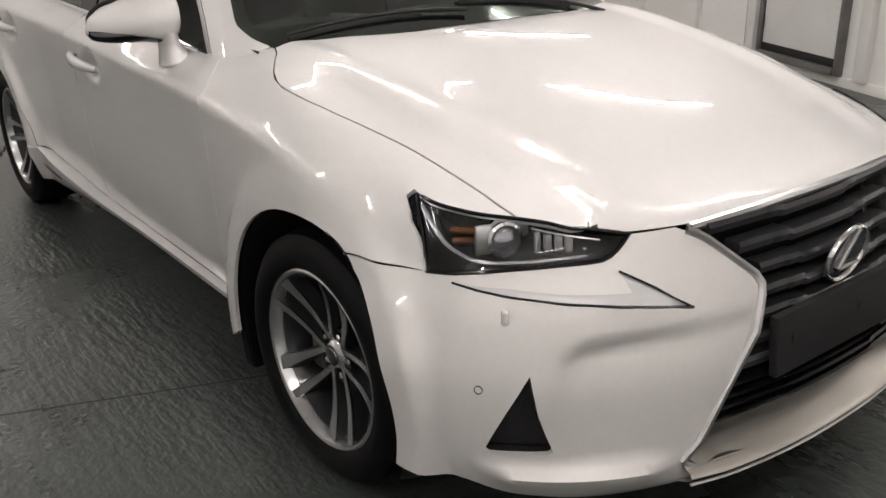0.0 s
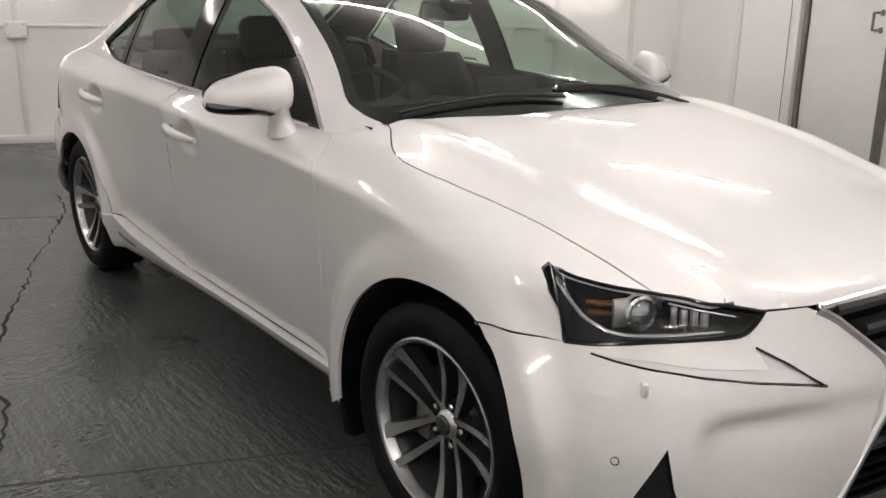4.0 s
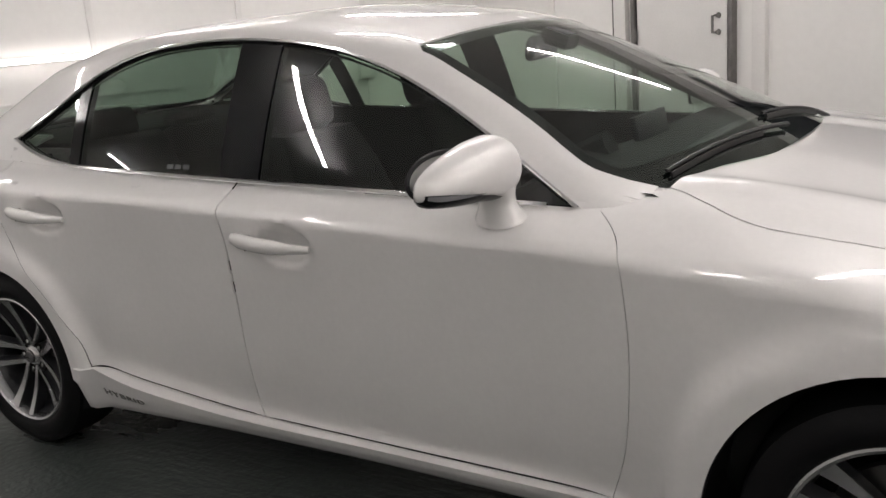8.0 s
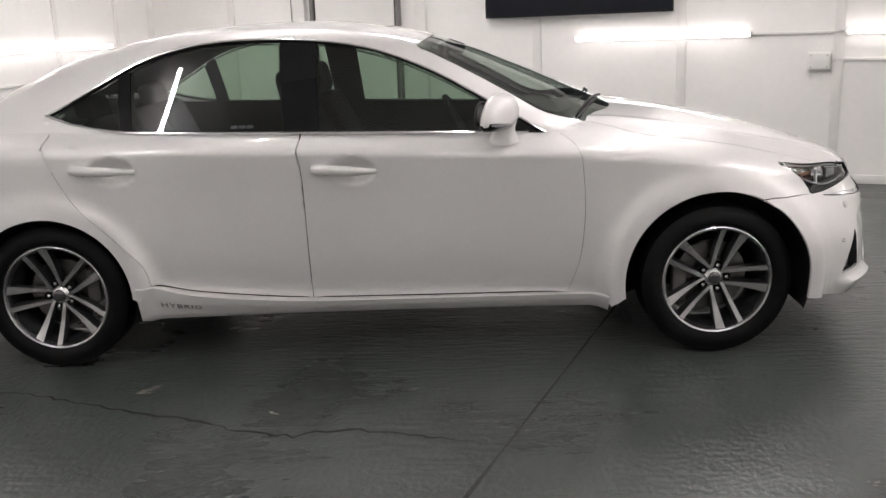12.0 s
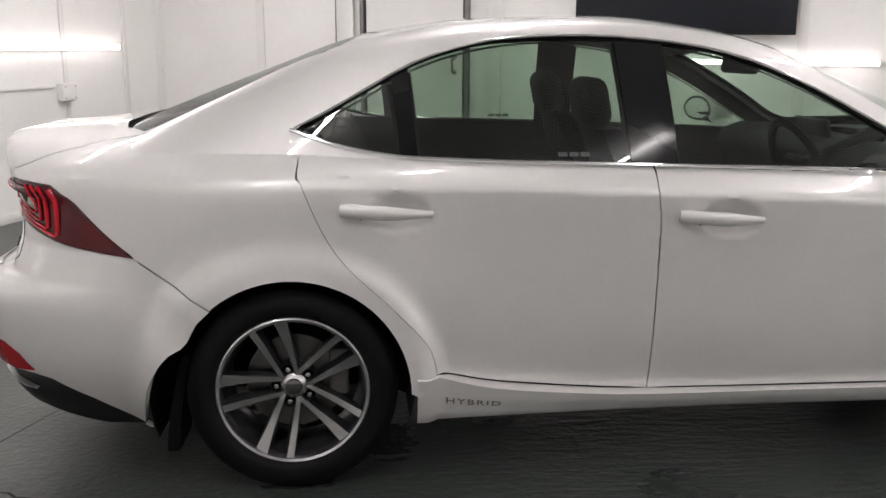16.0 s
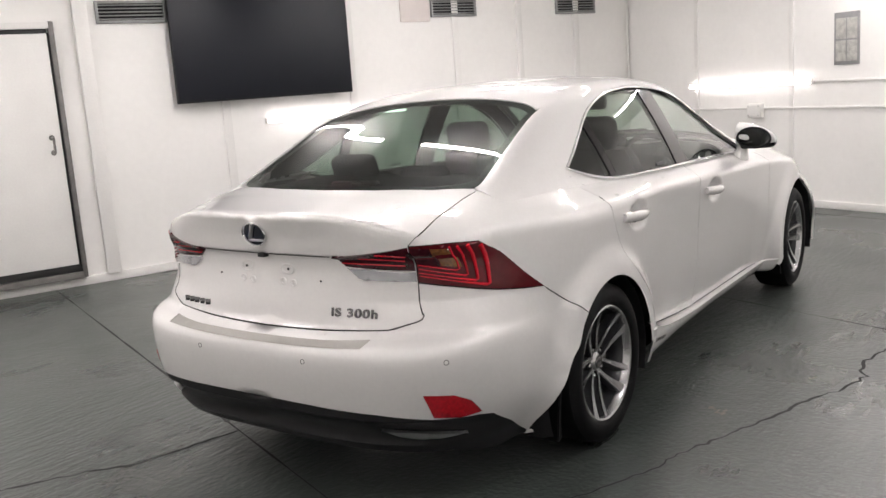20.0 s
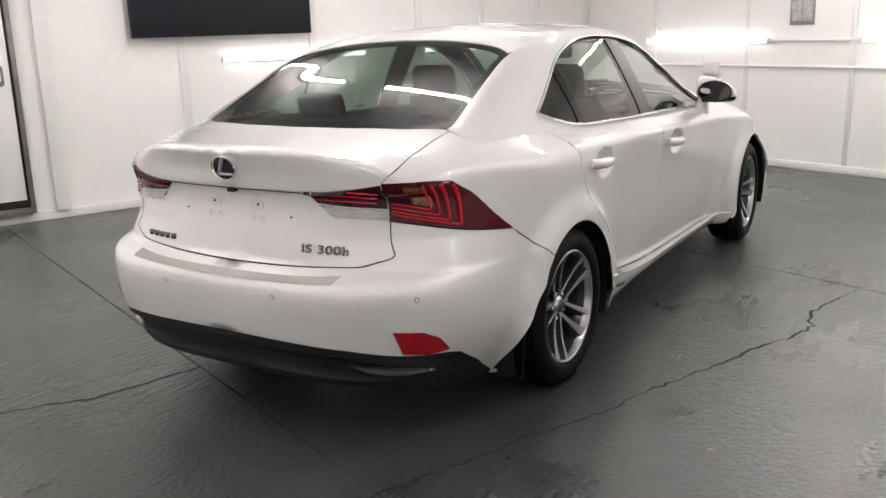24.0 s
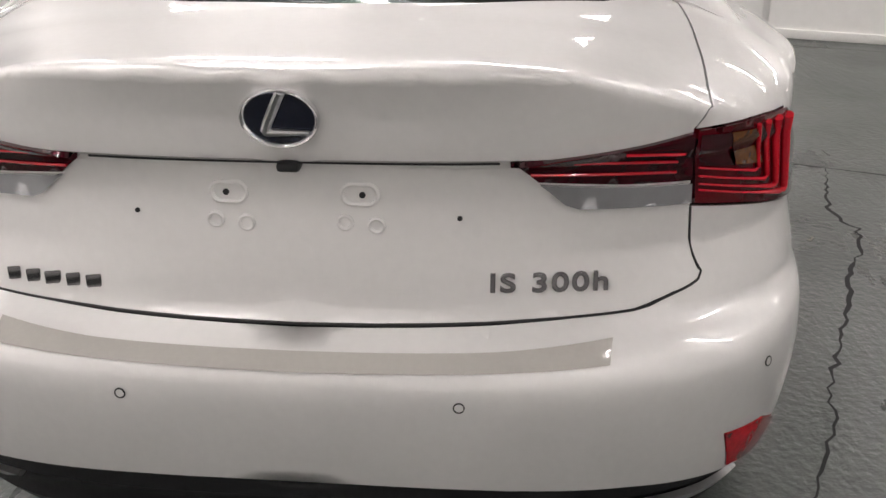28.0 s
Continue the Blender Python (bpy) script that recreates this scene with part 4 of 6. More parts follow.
# front bumper with the openings of lamp, grille, daytime light and side vent
lamp_low = [(1.787, 0.82, 0.662), (1.838, 0.796, 0.667), (1.892, 0.756, 0.677), (1.959, 0.685, 0.688), (2.012, 0.602, 0.693), (2.029, 0.567, 0.696), (2.031, 0.538, 0.713), (2.024, 0.50, 0.733)]
lamp_low = [uz(*p) for p in lamp_low]
u_mid = U_MAX
grille_edge = [(2.073, 0.40, 0.727), (2.10, 0.37, 0.712), (2.185, 0.275, 0.622), (2.19, 0.268, 0.600), (2.20, 0.30, 0.52), (2.20, 0.45, 0.30), (2.185, 0.485, 0.262), (2.19, 0.44, 0.240), (2.215, 0.2, 0.232), (2.215, 0.0, 0.232)]
grille_uz = [uz(*p) for p in grille_edge]
bottom = [uz(2.2, 0.0, 0.165), uz(2.17, 0.3, 0.168), uz(2.10, 0.55, 0.180), uz(1.97, 0.765, 0.205), uz(1.90, 0.82, 0.225), (1.83, 0.235), (1.80, 0.238)]
arch_front = arc(AXLE, -8, a_split, n=26)
vent_loop = [uz(2.004, 0.739, 0.492), uz(1.972, 0.765, 0.41), uz(1.936, 0.792, 0.318), uz(1.942, 0.787, 0.311), uz(2.030, 0.708, 0.318), uz(2.036, 0.700, 0.326), uz(2.018, 0.725, 0.41)]
drl_low = [(1.843, 0.80, 0.650), (1.885, 0.778, 0.643), (1.94, 0.739, 0.635), (2.015, 0.662, 0.624), (2.074, 0.571, 0.613), (2.137, 0.432, 0.594)]
drl_up = [(2.087, 0.507, 0.646), (2.048, 0.554, 0.675), (2.062, 0.548, 0.656), (2.077, 0.544, 0.636), (2.01, 0.658, 0.641), (1.935, 0.735, 0.651)]
drl_loop = [uz(*p) for p in drl_low + drl_up]
hood_u = [(u, min(0.733, edge_z(u) - 0.008)) for u in (uz(2.024, 0.50, 0.733)[0], uz(2.049, 0.447, 0.730)[0], uz(2.066, 0.415, 0.729)[0])]
bumper = lamp_low + hood_u[1:] + grille_uz + bottom + arch_front[:-1] + [(x, z - 0.004) for x, z in split[::-1][:-1]]


LEDGE_U = uz(2.03, 0.705, 0.40)[0]
FIN_U = uz(1.91, 0.81, 0.30)[0]
ledge_z = pch(*[(uz(*p)[0], p[2]) for p in ((1.996, 0.751, 0.477), (2.007, 0.732, 0.506), (2.026, 0.70, 0.531), (2.064, 0.633, 0.556), (2.113, 0.53, 0.566), (2.16, 0.368, 0.574))])


def bumper_skin(u, z):
    """The front skin with the hollow beside the grille and the ledge under the daytime light."""
    x, w, zz = skin(u, z)
    lz = ledge_z(u)
    g = max(0, min(1, (lz - z) / 0.034))
    g = g * g * (3 - 2 * g) * max(0, min(1, (z - 0.285) / max(0.05, lz - 0.285))) ** 0.7
    k = max(0, min(1, (u - LEDGE_U + 0.02) / 0.15))
    g *= k * k * (3 - 2 * k) * max(0.3, min(1, (U_MAX - 0.30 - u) / 0.25))
    x -= 0.030 * g
    w -= 0.012 * g
    # the fin under the side vent, sharp above and fading below
    k = max(0, min(1, (u - FIN_U) / 0.10)) * max(0, min(1, (U_MAX - 0.42 - u) / 0.12))
    lip = math.exp(-((z - 0.272) / (0.013 if z > 0.272 else 0.045)) ** 2) * k
    return x + 0.026 * lip, w + 0.012 * lip, zz


panel("front_bumper", bumper_skin, bumper, PAINT, car, BOTH, label="white sculpted front bumper", mirror_pair=False, step=0.016, gap=0.0, holes=(vent_loop, drl_loop), angle=60)

US_TOP = min((RC - 0.9 * i / 900 for i in range(900)), key=lambda u: abs(P(u, edge_z(u))[1] - 0.613) + (9 if P(u, edge_z(u))[0] > -2.12 else 0))
# rear quarter: upright part, shoulder and top up to the boot lid
lid_gap = smooth_line([(-1.84, 0.606), (-1.98, 0.613), (-2.10, 0.614), (-2.18, 0.613), P(US_TOP, edge_z(US_TOP))], 5)
rear_arch = arc(-AXLE, -30, 132, n=30)
rear_arch = [p for p in rear_arch if p[1] > 0.19]
tl_tip = uz(-1.836, 0.843, 0.725)
ARCH_END = (-AXLE + ARCH * math.cos(radians(130)), HUB_Z + ARCH * math.sin(radians(130)))
q_split = [uz(ARCH_END[0] + (-1.836 - ARCH_END[0]) * k, 0.90 - 0.057 * k, ARCH_END[1] + (0.725 - ARCH_END[1]) * k) for k in [i / 12 for i in range(12)]] + [tl_tip]
tl_up = [tl_tip, uz(-1.93, 0.825, 0.80), uz(-2.03, 0.775, 0.893), uz(-2.076, 0.738, 0.927)]
US = uz(-2.24, 0.622, 0.80)[0]
tl_top = [uz(-2.076, 0.738, 0.927), uz(-2.15, 0.69, 0.931), (US + 0.002, 0.930)]
quarter = [p for p in door_rear if p[1] <= edge_z(-1.372) - 0.012]
quarter = [(-1.02, 0.30), (-0.971, 0.364)] + quarter[1:] + [(-1.374, edge_z(-1.374) - 0.002)]
quarter += edge_line(-1.374, RC, 12) + edge_line(RC, US_TOP, 30)[1:] + tl_top[::-1][:-1] + tl_up[::-1][:-1] + q_split[::-1]
quarter += [p for p in arc(-AXLE, 130, 0, n=30)[1:] if p[1] > 0.30]
for s in BOTH:
    bm = bmesh.new()
    sheet_mesh(bm, skin, quarter, 0.03, s, 0.0, 0.0)
    ue = [-1.374 + (RC + 1.374) * i / 12 for i in range(13)] + [RC + (US_TOP - RC) * i / 30 for i in range(1, 31)]
    outer = [P(u, edge_z(u)) for u in ue]
    qtop = outer + [(x, w + 0.004) for x, w in lid_gap[::-1][1:]] + [(-1.82, 0.58), (-1.374, 0.60)]
    sheet_mesh(bm, top, qtop, 0.03, s, 0.0, 0.010, joined=outer)
    bmesh.ops.remove_doubles(bm, verts=bm.verts, dist=0.004)
    part("rear_quarter", bm, PAINT, car, "white rear quarter panel with a flared wheel arch", angle=55)

# boot lid: deck and rear face
seam_line = [(US - 0.003, z) for z in (1.035, 0.93, 0.85, 0.78, 0.72, 0.69)] + [uz(-2.31, 0.595, 0.668), uz(-2.33, 0.55, 0.655)]
lid_face = edge_line(US_TOP - 0.003, U_MIN, 16)[::-1] + seam_line[1:] + [uz(-2.34, 0.3, 0.643), uz(-2.34, 0.0, 0.638)]
for_rows = [0.62 + 0.01 * i for i in range(46)]
bm = bmesh.new()
for s in BOTH:
    sheet_mesh(bm, skin, lid_face, 0.03, s, 0.0, 0.0, rows=for_rows)
    ue = [US_TOP - 0.003 + (U_MIN - US_TOP + 0.003) * i / 16 for i in range(17)]
    deck = [P(u, edge_z(u)) for u in ue] + [(-1.985, 0.0), (-1.975, 0.25), (-1.925, 0.47), (-1.838, 0.590)] + lid_gap[1:]
    sheet_mesh(bm, top, deck, 0.03, s, 0.0, 0.0)
bmesh.ops.remove_doubles(bm, verts=bm.verts, dist=0.004)
boot_lid = part("boot_lid", bm, PAINT, car, "white boot lid with an upturned trailing edge", angle=60)

door_shoulder = [hz(x, z + 0.002) for x, z in dlo_low_c if x < -0.80] + [hz(-0.80, 0.94), hz(-1.41, 0.96)]
panel("door_shoulder", house, door_shoulder, PAINT, car, BOTH, gap=0.0, flange=0.0, label="white shoulder under the rear window")

# rear bumper
bump_low = [uz(-1.80, 0.80, 0.172), (-1.70, 0.175), (-1.66, 0.19)]
bumper_front = [(-1.664, 0.545), (-1.693, 0.49), (-1.714, 0.43), (-1.734, 0.36), (-1.757, 0.27), (-1.788, 0.176)]
rear_bumper = [(ARCH_END[0], ARCH_END[1] - 0.0045)] + smooth_line(bumper_front, 3) + [uz(-1.84, 0.79, 0.176), uz(-1.90, 0.78, 0.215), uz(-2.0, 0.78, 0.285), uz(-2.10, 0.76, 0.350), uz(-2.15, 0.745, 0.362), uz(-2.29, 0.672, 0.372),
               uz(-2.36, 0.5, 0.392), uz(-2.41, 0.25, 0.400), uz(-2.42, 0.0, 0.402), uz(-2.34, 0.0, 0.6345), uz(-2.34, 0.3, 0.6395), uz(-2.33, 0.55, 0.651), uz(-2.31, 0.599, 0.664)]
rear_bumper += [(US + 0.001, 0.70), (US + 0.001, 0.800), uz(-2.16, 0.70, 0.781), uz(-2.05, 0.775, 0.755), tl_tip] + [(x, z - 0.0045) for x, z in q_split[::-1][1:-1]]
refl_loop = [uz(-2.318, 0.652, 0.461), uz(-2.24, 0.712, 0.452), uz(-2.19, 0.738, 0.425), uz(-2.15, 0.757, 0.372), uz(-2.22, 0.722, 0.366), uz(-2.295, 0.675, 0.378)]
panel("rear_bumper", skin, rear_bumper, PAINT, car, BOTH, label="white rear bumper with parking sensors", mirror_pair=False, step=0.026, gap=0.0, rows=for_rows, angle=60, holes=(refl_loop,))
panel("rear_reflector", skin, refl_loop, RED_LENS, car, BOTH, 0.02, label="red bumper reflector", off=0.002)
diffuser = [uz(-1.85, 0.79, 0.180), uz(-1.90, 0.78, 0.211), uz(-2.0, 0.78, 0.281), uz(-2.10, 0.76, 0.346), uz(-2.15, 0.745, 0.358), uz(-2.29, 0.672, 0.367), uz(-2.36, 0.5, 0.387), uz(-2.42, 0.0, 0.397),
            uz(-2.35, 0.0, 0.235), uz(-2.3, 0.45, 0.232), uz(-2.2, 0.69, 0.222), uz(-2.0, 0.78, 0.172)]


def diffuser_skin(u, z):
    x, w, zz = skin(u, z)
    k = 0.03 * max(0, min(1, (0.36 - z) / 0.02)) * max(0, min(1, (z - 0.27) / 0.02))
    return x + k, w, zz


panel("rear_valance", diffuser_skin, diffuser, BLACK_PLASTIC, car, BOTH, label="black plastic lower rear valance", mirror_pair=False, step=0.02, gap=0.0, off=-0.004, angle=40)
chrome_loop = [uz(-2.338, 0.472, 0.330), uz(-2.30, 0.56, 0.325), uz(-2.25, 0.68, 0.312), uz(-2.215, 0.735, 0.301), uz(-2.28, 0.62, 0.288), uz(-2.32, 0.53, 0.305)]
panel("valance_trim", diffuser_skin, chrome_loop, SATIN, car, BOTH, 0.012, label="silver trim blade in the rear valance", off=0.013)

# roof, pillars and glass
screen_top = [(0.23, 0.0), (0.225, 0.2), (0.20, 0.40), (0.175, 0.535)]
rear_top = [(-1.175, 0.0), (-1.185, 0.25), (-1.225, 0.45), (-1.29, 0.545)]
ws_side = [(x, rail_w(x) - 0.010) for x in (0.195, 0.26, 0.35, 0.45, 0.55, 0.65, 0.72, 0.80, 0.86)]
rw_side = [(x, rail_w(x) - 0.020) for x in (-1.26, -1.4, -1.55, -1.7, -1.81)]
roof_loop = [hw(x, w) for x, w in smooth_line(screen_top, 4)] + [hw(x, w) for x, w in ws_side] + [hz(0.822, 0.925), hz(0.815, 0.895), hz(0.74, 0.885), hz(0.728, 0.935)] + [hz(x, z + 0.004) for x, z in dlo_top_c]
roof_loop += [hz(-1.40, 0.94), hz(-1.85, 0.93), hz(-1.95, 0.95), hw(-1.852, 0.606)] + [hw(x, w) for x, w in rw_side[::-1]] + [hw(x, w) for x, w in smooth_line(rear_top, 4)[::-1]]
panel("roof", house, roof_loop, PAINT, car, BOTH, label="white roof with its pillars", mirror_pair=False, step=0.04, gap=0.0, flange=0.012, angle=50, aspect=1.6)
ws_low_line = [(1.06, 0.0), (1.05, 0.2), (1.01, 0.40), (0.94, 0.58), (0.885, 0.645)]
ws_loop = [hw(x, w) for x, w in smooth_line(screen_top, 4)] + [hw(x, w) for x, w in ws_side] + [hw(x, w) for x, w in smooth_line(ws_low_line, 4)[::-1]]
windscreen = panel("windscreen", house, ws_loop, WINDSCREEN, car, BOTH, mirror_pair=False, step=0.028, gap=0.0, flange=0.0, off=-0.004, label="clear windscreen with a dark border", aspect=1.5)
rw_low_line = [(-1.985, 0.0), (-1.975, 0.25), (-1.925, 0.47), (-1.828, 0.594)]
rw_loop = [hw(x, w) for x, w in smooth_line(rear_top, 4)] + [hw(x, w) for x, w in rw_side] + [hw(x, w) for x, w in smooth_line(rw_low_line, 4)[::-1]]
rear_glass = panel("rear_window", house, rw_loop, PRIVACY, car, BOTH, mirror_pair=False, step=0.025, gap=0.0, flange=0.0, off=-0.004, label="green-tinted rear window", aspect=1.5)


def cutx(c, x):
    for a, b2 in zip(c, c[1:]):
        if min(a[0], b2[0]) <= x <= max(a[0], b2[0]) and a[0] != b2[0]:
            return a[1] + (b2[1] - a[1]) * (x - a[0]) / (b2[0] - a[0])
    return c[0][1]


def window_loop(xf0, xf1, xr0, xr1):
    """Window loop between a front line (low, high) and a rear line (low, high)."""
    t = [(xf1, cutx(dlo_top_c, xf1))] + [p for p in dlo_top_c if xr1 < p[0] < xf1] + [(xr1, cutx(dlo_top_c, xr1))]
    b2 = [(xr0, cutx(dlo_low_c, xr0))] + [p for p in dlo_low_c if xr0 < p[0] < xf0] + [(xf0, cutx(dlo_low_c, xf0))]
    return [hz(x, z) for x, z in t + b2]


full = window_loop(0.706, 0.706, -1.394, -1.394)
w_front = window_loop(0.70, 0.70, -0.245, -0.262)
w_rear = window_loop(-0.36, -0.385, -1.035, -1.062)
w_quarter = window_loop(-1.055, -1.082, -1.385, -1.385)
shrunk = [shrink(dense(w, 0.04), 0.016) for w in (w_front, w_rear, w_quarter)]
for s in BOTH:
    bm = bmesh.new()
    sheet_mesh(bm, house, full, 0.03, s, 0.0, 0.0, -0.003, holes=shrunk)
    part("window_surround", bm, BLACK_GLOSS, car, "gloss black window surround and door pillar")
for nm, w in (("front_door_window", shrunk[0]), ("rear_door_window", shrunk[1]), ("quarter_window", shrunk[2])):
    panel(nm, house, w, WINDOW, car, BOTH, 0.05, label="green-tinted side window", gap=-0.002, flange=0.0, off=-0.007)


for s in BOTH:
    bm = bmesh.new()
    for k in range(3):
        a = [house(*hz(-0.600 + 0.034 * k + dx, 1.003 + dz)) for dx, dz in ((0, 0), (0.028, 0), (0.028, 0.013), (0, 0.013))]
        bm.faces.new([bm.verts.new((x, s * (w - 0.0035), z)) for x, w, z in a])
    bmesh.ops.recalc_face_normals(bm, faces=bm.faces[:])
    part("window_mark", bm, MARK, car, "small pale etched mark in the window's corner", smooth=False)


def trim_tube(name, pts3, r, mat, label, flat=0.6):
    for s in BOTH:
        bm = bmesh.new()
        tube(bm, [(x, s * w, z) for x, w, z in pts3], r, 8, flat)
        part(name, bm, mat, car, label)


def on_house(pts, out=0.006):
    res = []
    for x, z in pts:
        p = house(*hz(x, z))
        res.append((p[0], p[1] + out * 0.9, p[2] + out * 0.3))
    return res


trim_tube("window_trim", on_house(dlo_low_c[::2], 0.004), 0.008, CHROME, "bright chrome strip along the window line", 0.8)
trim_tube("window_trim", on_house(dlo_top_c[::2], 0.004), 0.006, CHROME, "bright chrome strip over the windows", 0.8)

# ---- lamps, grille and trim ----


def p3(s, q):
    return Vector((q[0], s * q[1], q[2]))


def resample(pts, n):
    pts = [Vector(p) for p in pts]
    d = [0.0]
    for a, b2 in zip(pts, pts[1:]):
        d.append(d[-1] + (b2 - a).length)
    out = []
    for i in range(n):
        t = d[-1] * i / (n - 1)
        j = 0
        while j < len(d) - 2 and d[j + 1] < t:
            j += 1
        k = (t - d[j]) / max(1e-9, d[j + 1] - d[j])
        out.append(pts[j].lerp(pts[j + 1], min(1, k)))
    return out


def loft(bm, low, high, rows, bulge, s, sink=0.0):
    """A sheet between two lines of points, bulged outwards; sink moves it inwards."""
    grid = []
    n = len(low)
    for j in range(rows + 1):
        t = j / rows
        line = []
        for i in range(n):
            q = low[i].lerp(high[i], t)
            out = Vector((max(0.0, q.x - 1.2) if q.x > 0 else min(0.0, q.x + 1.2), q.y * 0.8, 0.25)).normalized()
            q = q + out * (bulge * math.sin(math.pi * t) * math.sin(math.pi * i / (n - 1)) - sink)
            line.append(bm.verts.new((q.x, s * q.y, q.z)))
        grid.append(line)
    for a, b2 in zip(grid, grid[1:]):
        for i in range(n - 1):
            f = (a[i], a[i + 1], b2[i + 1], b2[i]) if s < 0 else (a[i], b2[i], b2[i + 1], a[i + 1])
            try:
                bm.faces.new(f)
            except ValueError:
                pass
    return grid


hl_low = resample([skin(*p) for p in lamp_low], 22)
hl_high3 = [skin(*lamp_out[0])] + [top(x, w) for x, w in lamp_top[1:]] + [top(x, w) for x, w in hood_front[2:15:2]] + [skin(*lamp_low[-1])]
brow_z = pch((1.66, 0.785), (1.76, 0.779), (1.82, 0.776), (1.88, 0.769), (1.923, 0.760), (1.961, 0.748), (1.993, 0.742), (2.03, 0.733))
hl_high = resample([(q[0], q[1], min(q[2], brow_z(q[0]))) for q in hl_high3], 22)
for s in BOTH:
    bm = bmesh.new()
    loft(bm, hl_low, hl_high, 8, 0.012, s, 0.003)
    lens = part("headlamp", bm, LENS, car, "clear headlamp lens over a dark housing with a round projector")
    bm = bmesh.new()
    g1 = loft(bm, hl_low, hl_high, 6, 0.0, s, 0.055)
    rim_o = [(p.x, s * p.y, p.z) for p in hl_low] + [(p.x, s * p.y, p.z) for p in hl_high[::-1]]
    rim_i = [v.co.copy() for v in g1[0]] + [v.co.copy() for v in g1[-1][::-1]]
    vo, vi = [bm.verts.new(p) for p in rim_o], [bm.verts.new(p) for p in rim_i]
    for i in range(len(vo)):
        j = (i + 1) % len(vo)
        bm.faces.new((vo[i], vo[j], vi[j], vi[i]))
    part("housing", bm, BLACK_GLOSS, lens, "gloss black headlamp housing")
    # dark seal round the lens
    bm = bmesh.new()
    loopp = [p3(s, p) + Vector((0.001, s * 0.001, 0.001)) for p in hl_low + hl_high[::-1][1:-1]]
    tube(bm, loopp + loopp[:1], 0.0042, 6, 1.0, False)
    part("seal", bm, BLACK_GLOSS, lens)

    def in_lamp(i, t, deep):
        q = hl_low[i].lerp(hl_high[i], t)
        out = Vector((q.x - 1.2, q.y * 0.8, 0.25)).normalized()
        q = q - out * deep
        return Vector((q.x, s * q.y, q.z)), Vector((out.x, s * out.y, out.z))
    c, o = in_lamp(9, 0.54, 0.030)
    aim = Vector((0.93, s * 0.30, 0.05)).normalized()
    m = Matrix.Translation(c) @ aim.to_track_quat("Y", "Z").to_matrix().to_4x4()
    bm = bmesh.new()
    lathe(bm, [(0.037, -0.03), (0.037, 0.008), (0.031, 0.010), (0.029, 0.0)], 28, m)
    part("projector_ring", bm, CHROME, lens, "chrome ring round the projector")
    bm = bmesh.new()
    lathe(bm, [(0.030, -0.004)] + [(0.029 * math.cos(a), 0.018 * math.sin(a)) for a in [math.pi / 2 * k / 7 for k in range(8)]], 28, m)
    part("projector_lens", bm, material("projector_glass", (0.42, 0.43, 0.45), 0.06, 0.85, 1.0) if s < 0 else bpy.data.materials["projector_glass"], lens)
    bm = bmesh.new()
    box(bm, m @ pose(0, -0.012, 0), 0.115, 0.012, 0.062, 0.006)
    part("projector_bezel", bm, SATIN, lens, "silver bezel beside the projector")
    # amber marker, turn lamp and light strip
    bm = bmesh.new()
    a, o = in_lamp(4, 0.62, 0.035)
    b3, _ = in_lamp(7, 0.66, 0.035)
    for k, zz in ((0, 0.0), (1, -0.022)):
        tube(bm, [a + Vector((0.006 * k, 0, zz)), a.lerp(b3, 0.5) + Vector((0.004, s * 0.002, zz + 0.002)), b3 + Vector((0, 0, zz))], 0.011, 6, 0.7)
    part("side_marker", bm, DARK_AMBER, lens, "amber side marker of the headlamp")
    bm = bmesh.new()
    for i in (13, 14, 15):
        c2, o2 = in_lamp(i, 0.5, 0.028)
        box(bm, Matrix.Translation(c2) @ aim.to_track_quat("Y", "Z").to_matrix().to_4x4(), 0.016, 0.012, 0.034, 0.004)
    part("turn_lamp", bm, CLEAR, lens, "ribbed clear turn lamp with an amber tint")
    bm = bmesh.new()
    c2, o2 = in_lamp(12, 0.5, 0.024)
    box(bm, Matrix.Translation(c2) @ aim.to_track_quat("Y", "Z").to_matrix().to_4x4(), 0.012, 0.010, 0.042, 0.003)
    part("turn_rib", bm, CLEAR, lens)
    bm = bmesh.new()
    pts = [in_lamp(1, 0.84, 0.016)[0], in_lamp(2, 0.60, 0.016)[0], in_lamp(3, 0.36, 0.016)[0], in_lamp(5, 0.17, 0.016)[0], in_lamp(7, 0.11, 0.016)[0], in_lamp(11, 0.10, 0.016)[0], in_lamp(16, 0.16, 0.016)[0]]
    tube(bm, resample(pts, 20), lambda v: 0.006 - 0.003 * v, 6, 0.7)
    part("light_strip", bm, CLEAR, lens, "grey light guide along the lamp's edge")
    bm = bmesh.new()
    pts = [in_lamp(12, 0.80, 0.010)[0], in_lamp(15, 0.74, 0.012)[0], in_lamp(18, 0.58, 0.014)[0]]
    tube(bm, resample(pts, 12), 0.0028, 6)
    part("upper_strip", bm, CHROME, lens)

